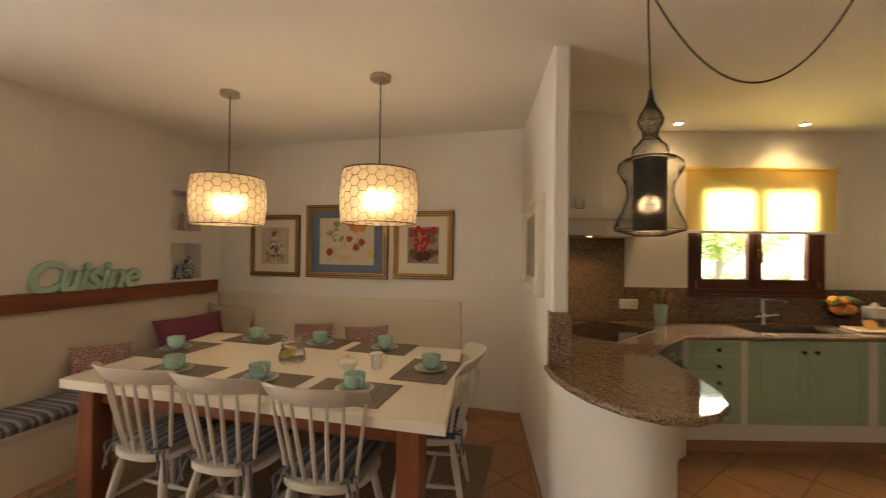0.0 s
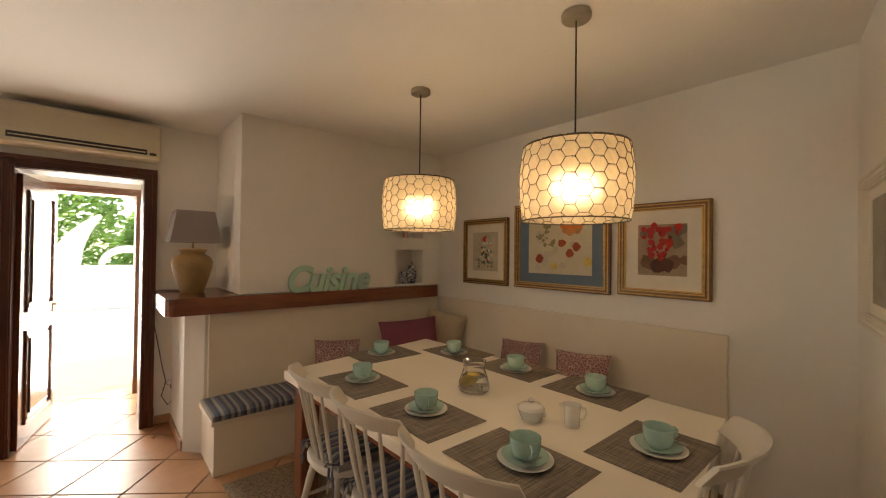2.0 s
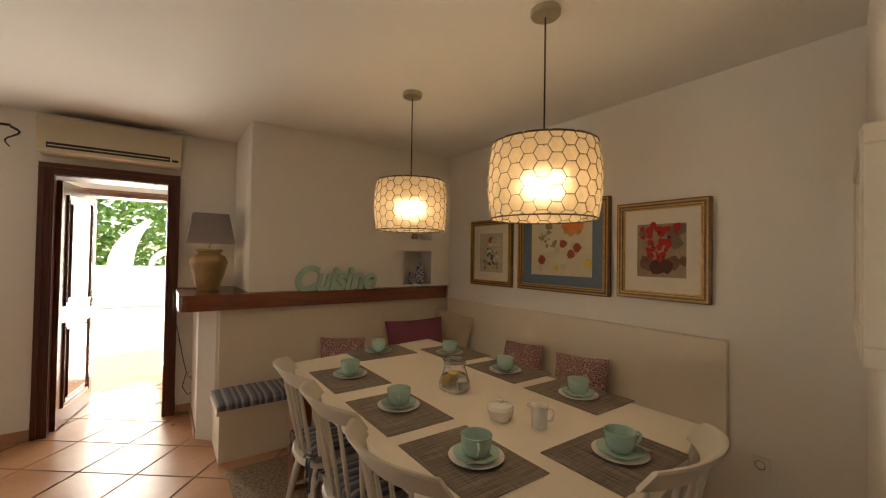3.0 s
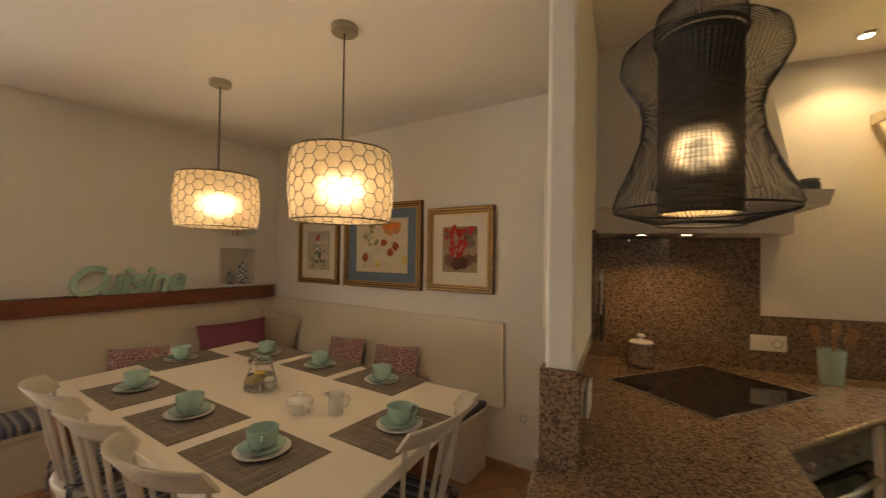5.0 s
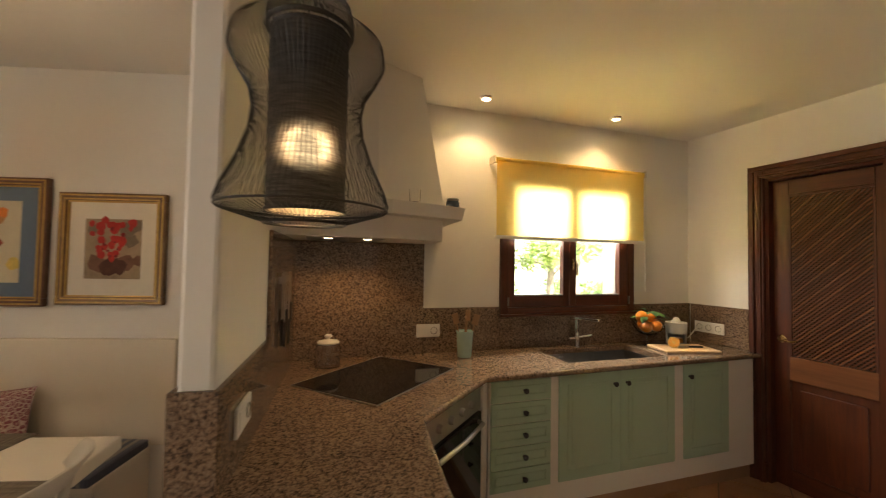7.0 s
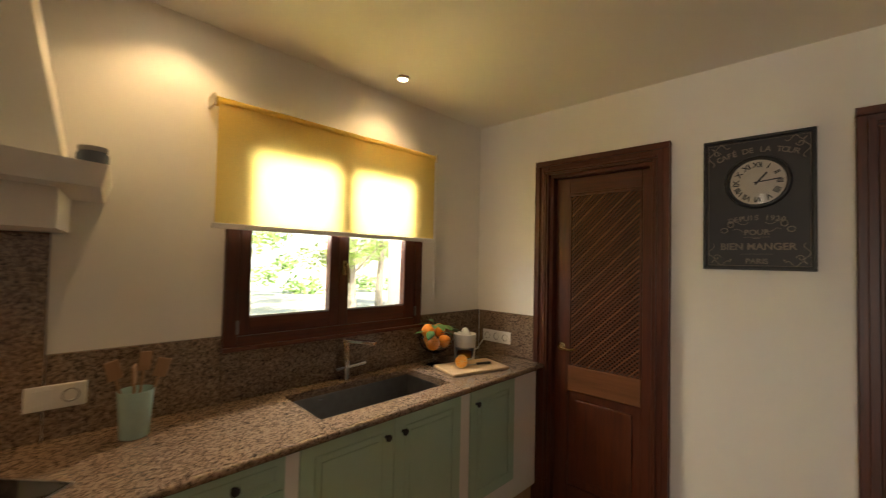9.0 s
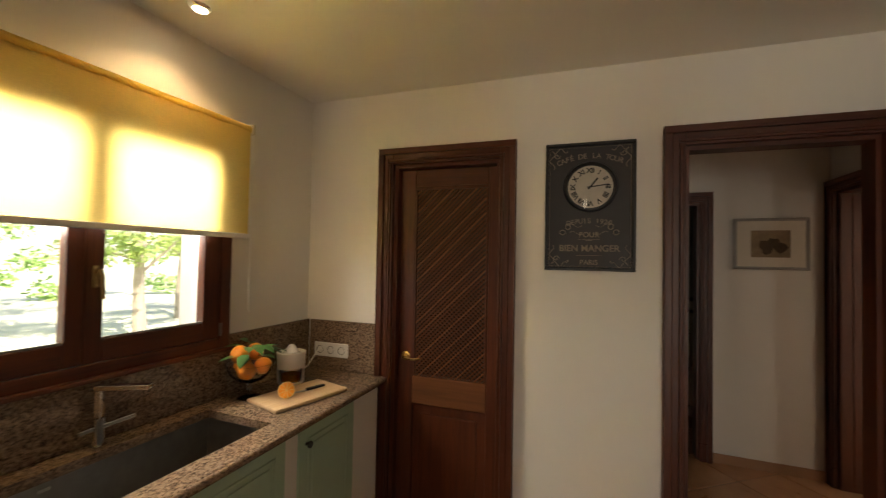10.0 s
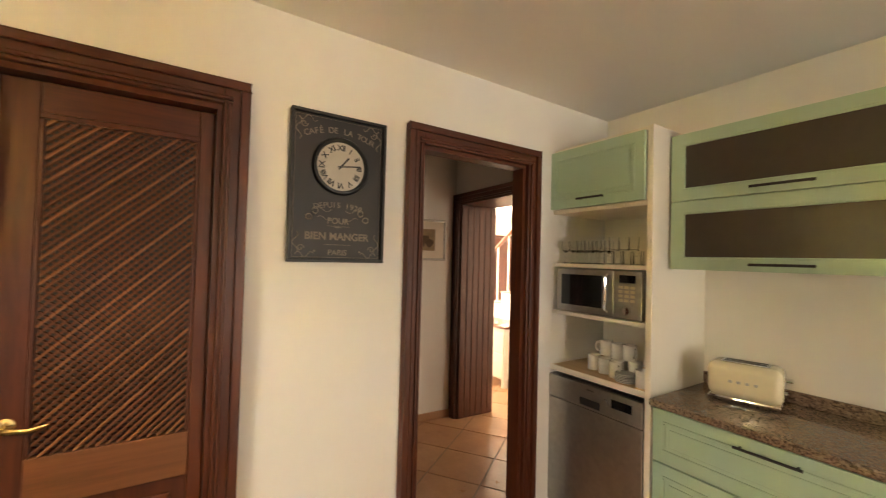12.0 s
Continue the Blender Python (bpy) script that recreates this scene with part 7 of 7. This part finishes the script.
part("blade", prism([(-0.10, 0.0), (-0.06, 0.011), (0.0, 0.011), (0.0, -0.008), (-0.06, -0.008)], 0.002, 0.0035), STEEL, knife)
part("grip", box(0.0005, 0.10, -0.009, 0.010, 0.0, 0.012, 0.004), BLACK, knife)

skirting([(-2.19, -1.51, -0.013, -0.001)], ROOM_E)


# ---- hall, washroom, stair room ----
bath = thing("door_5", ALONG_Y @ pose(0, -5.58, 0) @ pose(0, 0, 0, 0, 0, 180), "dark mahogany frame of the open washroom doorway", "door frame", kind="structure")
casing(bath, -1.775, -1.025, 2.055, -0.025, 0.0, 0.085)
lining(bath, -1.778, -1.022, 2.058, 0.0, 0.14, 0.022)
ds = thing("door_6", pose(0, 0.2, 0, 0, 0, 180), "dark mahogany frame of the doorway to the stairs", "door frame", kind="structure")
casing(ds, -5.495, -4.665, 2.105, -0.025, 0.0, 0.08)
lining(ds, -5.498, -4.662, 2.108, 0.0, 0.42, 0.022)
for k in range(6):
    part("plank", box(-5.4755, -5.468, 0.006 + 0.069 * k, 0.071 + 0.069 * k, 0.004, 2.08, 0.003), MAHOGANY, ds)
far_door = thing("door_7", pose(9.4, -2.93, 0, 0, 0, -90), "dark mahogany door at the far end of the stair room, closed", "door", kind="structure")
part("door_leaf", box(0.06, 0.72, -0.02, -0.002, 0.0, 2.06, 0.003), MAHOGANY, far_door)
for s in (0.0, 0.722):
    part("jamb", box(s, s + 0.058, -0.03, -0.002, 0.0, 2.12, 0.003), MAHOGANY, far_door)
part("head", box(0.0585, 0.7215, -0.03, -0.002, 2.062, 2.12, 0.003), MAHOGANY_X, far_door)
skirting([(0.22, 0.93, 5.567, 5.579)], pose(0, 0, 0) @ Matrix(((0, 1, 0, 0), (1, 0, 0, 0), (0, 0, 1, 0), (0, 0, 0, 1))))
hp = framed("framed_picture", pose(5.579, 0.80, 1.53, 0, 0, -90), 0.475, 0.395, 0.014, 0.02, STEEL, STEEL, MOUNT, (0.10, 0.08), painted("sepia_drawing", (0.30, 0.22, 0.13), 0.8, 0.4, 9), "small sepia drawing with a wide mount in a thin frame")
dab(hp, "buildings", [(0.20, 0.19, 0.04), (0.26, 0.20, 0.045), (0.30, 0.17, 0.04), (0.22, 0.15, 0.035)], (0.09, 0.06, 0.035), 0.0085, 31)

BATH_TILE = painted("grey_green_tile", (0.30, 0.33, 0.29), 0.3, 0.06, 6)
solid("wall_washroom", box(7.0, 7.15, 0.2, 3.2, 0, CEIL), BATH_TILE, label="washroom wall with grey-green tiles above a border", category="wall", kind="structure")
solid("washroom_dado", box(6.985, 6.999, 0.21, 3.19, 0.0, 1.03), painted("cream_tile", (0.66, 0.58, 0.46), 0.25, 0.04, 8), label="cream tiled lower washroom wall", category="wall tiles", kind="structure")
solid("tile_border", box(6.98, 6.9845, 0.21, 3.19, 1.03, 1.15, 0.001), MOUNT, label="pale patterned tile border on the washroom wall", category="trim", kind="structure")
for z in (1.02, 1.15):
    solid("trim", box(6.972, 6.9795, 0.21, 3.19, z, z + 0.028), INK, label="dark tile strip along the border", category="trim", kind="structure")
solid("wall_washroom_south", box(5.72, 7.0, 0.2, 0.3, 0, CEIL), BATH_TILE, label="washroom wall with grey-green tiles", category="wall", kind="structure")
wc = thing("toilet", pose(6.72, 0.86, 0, 0, 0, 90), "white porcelain toilet in the washroom", "toilet")
part("bowl", turned(lathe([(0, 0.10), (0.10, 0.10), (0.12, 0.16), (0.17, 0.34), (0.19, 0.38), (0.19, 0.40), (0, 0.40)], 28), Matrix.Diagonal((1, 1.3, 1, 1))), PORCELAIN, wc, smooth=True)
part("foot", box(-0.09, 0.09, -0.15, 0.15, 0.0, 0.11, 0.02), PORCELAIN, wc, smooth=True)
part("seat", turned(lathe([(0, 0.402), (0.195, 0.402), (0.197, 0.415), (0.18, 0.425), (0, 0.428)], 28), Matrix.Diagonal((1, 1.3, 1, 1))), WHITE, wc, smooth=True)
hold = thing("paper_holder", pose(6.97, 0.98, 0.80), "chrome paper holder with a white roll", "paper holder")
bm = bmesh.new()
tube(bm, [(0, 0, 0), (-0.06, 0, 0), (-0.06, -0.14, 0)], 0.006, 8)
part("arm", bm, CHROME, hold)
part("roll", turned(lathe([(0.008, -0.05), (0.05, -0.05), (0.05, 0.05), (0.008, 0.05)], 24), pose(-0.06, -0.07, 0, 90)), WHITE, hold, smooth=True)

# stair room: white chest, banister, stairs
ch = thing("white_chest", pose(6.39, -0.99, 0), "white painted chest with a brown wooden top", "chest")
part("body", box(-0.40, 0.40, -0.2, 0.2, 0.10, 0.715, 0.004), IVORY, ch)
part("top", box(-0.42, 0.42, -0.22, 0.22, 0.7155, 0.745, 0.005), CHERRY_X, ch, "brown wooden top")
for x in (-0.37, 0.37):
    for y in (-0.17, 0.17):
        part("leg", box(x - 0.025, x + 0.025, y - 0.025, y + 0.025, 0.0, 0.099), IVORY, ch)
for k in range(2):
    part("drawer", box(-0.38, 0.38, 0.2005, 0.208, 0.13 + 0.29 * k, 0.40 + 0.29 * k, 0.003), IVORY, ch)
stairs = thing("staircase", pose(6.84, -1.60, 0), "white staircase with terracotta treads and a wooden handrail", "staircase")
for k in range(12):
    part("step", box(1.55 - 0.26 * (k + 1), 1.55 - 0.26 * k, -0.9, 0.0, 0.0, 0.175 * (k + 1)), PLASTER, stairs)
    part("tread", box(1.55 - 0.26 * (k + 1), 1.56 - 0.26 * k, -0.9, 0.02, 0.175 * (k + 1) + 0.0005, 0.175 * (k + 1) + 0.022), SKIRTING, stairs)
    bm = bmesh.new()
    tube(bm, [(1.42 - 0.26 * k, -0.02, 0.175 * (k + 1) + 0.023), (1.42 - 0.26 * k, -0.02, 0.175 * (k + 1) + 0.90)], 0.012, 8)
    part("baluster", bm, IVORY, stairs)
bm = bmesh.new()
tube(bm, [(1.55, -0.02, 0.98), (1.42 - 0.26 * 11, -0.02, 0.175 * 12 + 0.91)], 0.026, 10)
part("handrail", bm, CHERRY_Z, stairs, "dark wooden handrail", True)

# ---- garden ----
solid("ground", box(-2500, 2500, -2500, 2500, -0.6, -0.21), GRASS, label="sunny garden ground around the house", category="ground", kind="structure")
solid("terrace", box(-13.0, -5.46, -7, 7, -0.205, -0.012), TERRACE, DIN, "pale stone terrace in full sun", "terrace", kind="structure")
solid("path", box(-1.0, 9.0, 3.85, 6.2, -0.209, -0.10), TERRACE, label="pale stone path outside the kitchen window", category="path", kind="structure")
solid("garden_wall", box(-13.3, -13.0, -7, 7, -0.21, 1.08, 0.02), PALE, DIN, "low pale rendered garden wall in the sun", "garden wall")


def leaves(rnd, centres, per, size, squash=0.8):
    """Many small leaf quads round clump centres (x, y, z, r)."""
    verts, faces = [], []
    for x, y, z, r in centres:
        for _ in range(per):
            d = Vector((rnd.gauss(0, 1), rnd.gauss(0, 1), rnd.gauss(0, 1))).normalized() * r * rnd.random() ** 0.45
            c = Vector((x + d.x, y + d.y, z + d.z * squash))
            a = Vector((rnd.gauss(0, 1), rnd.gauss(0, 1), rnd.gauss(0, 0.6))).normalized()
            b = a.orthogonal().normalized()
            s = size * rnd.uniform(0.6, 1.3)
            n = len(verts)
            verts += [c - a * s, c + b * s * 0.5, c + a * s, c - b * s * 0.5]
            faces.append((n, n + 1, n + 2, n + 3))
    return verts, faces


def leaf_obj(name, rnd, centres, per, size, mat, parent=None, squash=0.8):
    me = bpy.data.meshes.new(name)
    v, f = leaves(rnd, centres, per, size, squash)
    me.from_pydata(v, [], f)
    me.materials.append(mat)
    ob = new(name, me)
    if parent:
        ob.parent = parent
    return ob


LEAF_A = translucent("sunlit_leaf", (0.52, 0.66, 0.20), 0.4, 0.5, 2.0, 0.5)
LEAF_B = translucent("cypress_leaf", (0.36, 0.56, 0.16), 0.35, 0.6, 2.0, 0.5)
BARK = painted("grey_bark", (0.38, 0.32, 0.25), 0.95, 0.35, 9, 0.6, 40, 0.01)


def tree(x, y, h, spread, seed, leaf_mat=LEAF_A, z=-0.21):
    rnd = random.Random(seed)
    t = thing("tree", pose(x, y, z), "garden tree with a leafy crown and a slim trunk", "tree", "garden trees")
    bm = bmesh.new()
    lean = rnd.uniform(-0.3, 0.3)
    trunk = [Vector((lean * f * f + 0.06 * math.sin(5 * f + seed), 0.05 * math.cos(4 * f), h * 0.75 * f)) for f in [i / 6 for i in range(7)]]
    tube(bm, trunk, 0.1, 8, taper=[0.11 * (1 - 0.75 * i / 6) * h / 4 for i in range(7)])
    centres = []
    for k in range(14):
        f = rnd.uniform(0.35, 1.0)
        root = trunk[0].lerp(trunk[-1], f)
        a = rnd.random() * 6.28
        tipp = root + Vector((math.cos(a) * spread * rnd.uniform(0.4, 1), math.sin(a) * spread * rnd.uniform(0.4, 1), h * rnd.uniform(0.02, 0.25)))
        tube(bm, [root, root.lerp(tipp, 0.5) + Vector((0, 0, 0.08)), tipp], 0.03, 5, taper=[0.035, 0.022, 0.008])
        centres.append((*tipp, spread * rnd.uniform(0.25, 0.45)))
        centres.append((*root.lerp(tipp, 0.6), spread * rnd.uniform(0.2, 0.35)))
    part("trunk", bm, BARK, t, smooth=True)
    leaf_obj("crown", rnd, centres, 120, 0.07, leaf_mat, t)


for x, y, h, s, seed in ((2.2, 10.5, 4.6, 1.5, 1), (4.6, 11.5, 5.2, 1.6, 2), (7.2, 10.5, 4.8, 1.5, 3), (9.5, 12.5, 5.4, 1.8, 4), (12.6, 11.5, 5.0, 1.7, 5), (0.3, 12.5, 5.0, 1.6, 6), (16.0, 13.5, 5.6, 2.0, 7), (6.0, 15.0, 6.2, 2.2, 8)):
    tree(x, y, h, s, seed)


def bush(m_place, r, seed, mat, label="low leafy garden bush", n=9, stretch=1.0):
    rnd = random.Random(seed)
    x, y, z = m_place
    cs = [(x + rnd.uniform(-r, r) * stretch, y + rnd.uniform(-r, r) * 0.7, z + rnd.uniform(0.1, 0.55) * r, r * rnd.uniform(0.4, 0.6)) for _ in range(n)]
    tagged(leaf_obj("bush", rnd, cs, 130, 0.05, mat), label, "bush", "garden bushes")


for k, (x, y, r) in enumerate(((3.4, 6.9, 0.62), (4.9, 7.3, 0.55), (6.6, 7.2, 0.6), (8.6, 8.0, 0.7), (2.0, 7.6, 0.6), (10.5, 8.4, 0.7))):
    bush((x, y, -0.21), r, 40 + k, LEAF_A)
rnd = random.Random(77)
cs = [(i * 0.55 - 6, 19.5 + rnd.uniform(-0.7, 0.7), rnd.uniform(0, 3.2), 0.65) for i in range(76)]
tagged(leaf_obj("far_hedge", rnd, cs, 130, 0.12, LEAF_B), "tall green hedge at the end of the garden", "hedge", kind="stuff")
# hedge and cypresses behind the terrace wall
cs = []
for k in range(17):
    p = DIN @ Vector((-16.5 + rnd.uniform(-0.3, 0.3), -5.5 + 0.78 * k, 0))
    hh = rnd.uniform(3.0, 4.6) if k not in (9, 10) else 2.3
    for j in range(10):
        cs.append((p.x, p.y, 0.3 + hh * j / 10, 0.72 * (1 - 0.6 * j / 10)))
tagged(leaf_obj("cypress_hedge", rnd, cs, 110, 0.12, LEAF_B, squash=1.3), "row of dark green cypresses behind the terrace", "hedge", kind="stuff")
for k in range(8):
    p = DIN @ Vector((-14.2, -4 + 1.15 * k, 0))
    bush((p.x, p.y, 0.25), 0.75, 60 + k, LEAF_A, n=11)
# pale curved garden sculpture on the wall
bm = bmesh.new()
pts = [(0, 0.62 * f * f, 1.25 * f - 0.02) for f in [i / 10 for i in range(11)]]
tube(bm, pts, 0.1, 10, taper=[0.26 * math.cos(0.5 * math.pi * i / 10.6) + 0.02 for i in range(11)])
solid("garden_sculpture", bm, PALE, DIN @ pose(-13.15, 0.05, 1.095), "pale curved horn-shaped sculpture on the garden wall", "sculpture", smooth=True)
bm = bmesh.new()
tube(bm, [(0, 0.50 * math.cos(a), 0.42 * math.sin(a) - 0.02) for a in [math.pi * i / 12 for i in range(13)]], 0.1, 10, taper=[0.10 - 0.004 * abs(i - 6) for i in range(13)])
solid("garden_sculpture", bm, PALE, DIN @ pose(-13.15, 1.20, 1.095), "pale arched sculpture on the garden wall", "sculpture", smooth=True)

# ---- light of the sky in the openings ----
p = ENTRY @ Vector((-1.525, 0.32, 0.80))
q = ENTRY @ Vector((-1.525, -2.0, 2.5))
lamp("terrace_door_daylight", "AREA", tuple(p), DAY_W * 1.6, (1.0, 0.96, 0.90), (1.5, 1.3), tuple(q))
p = VEST @ Vector((0.56, 0.28, 1.05))
q = VEST @ Vector((0.56, -2.0, 1.05))
lamp("entrance_daylight", "AREA", tuple(p), DAY_W * 1.4, (1.0, 0.96, 0.90), (0.7, 1.9), tuple(q))
lamp("kitchen_window_daylight", "AREA", (2.69, 3.72, 1.88), DAY_W * 1.2, (1.0, 0.98, 0.92), (1.04, 0.46), (2.69, 1.0, 1.80))
lamp("stair_window_daylight", "AREA", (9.5, -1.5, 1.55), DAY_W * 6.0, (1.0, 0.92, 0.80), (2.1, 1.25), (5.0, -1.5, 1.2))


# ---- floor tiles ----
def floor_tiles():
    size, gap, turn = 0.40, 0.009, radians(38)
    half = (size - gap) / 2
    bm = bmesh.new()
    put(bm, -half, half, -half, half, -0.006, 0.0, 0.0025, 1)
    me = mesh_of("tile", bm, TILE)
    rest = bmesh.new()
    ground_floor = bpy.data.objects["floor"]
    ca, sa = math.cos(turn), math.sin(turn)
    for i in range(-30, 31):
        for k in range(-30, 31):
            x, y = (i * ca - k * sa) * size + 0.1, (i * sa + k * ca) * size + 0.05
            if not (-5.2 < x < 9.2 and -3.6 < y < 4.4):
                continue
            near = (-4.9 < x < -1.2 and 0.3 < y < 3.2) or (-1.3 < x < 2.2 and 1.6 < y < 3.7) or (1.2 < x < 4.2 and 0.2 < y < 3.0) or (4.1 < x < 5.8 and 0.0 < y < 2.0)
            if near:
                t = new("tile", me)
                t.parent = ground_floor
                t.matrix_basis = Matrix.Translation((x, y, 0)) @ Matrix.Rotation(turn, 4, "Z")
            else:
                put(rest, -half, half, -half, half, -0.006, 0.0, m=Matrix.Translation((x, y, 0)) @ Matrix.Rotation(turn, 4, "Z"))
    far_tiles = part("far_tiles", rest, TILE, ground_floor)
    tagged(far_tiles, kind="stuff")


floor_tiles()
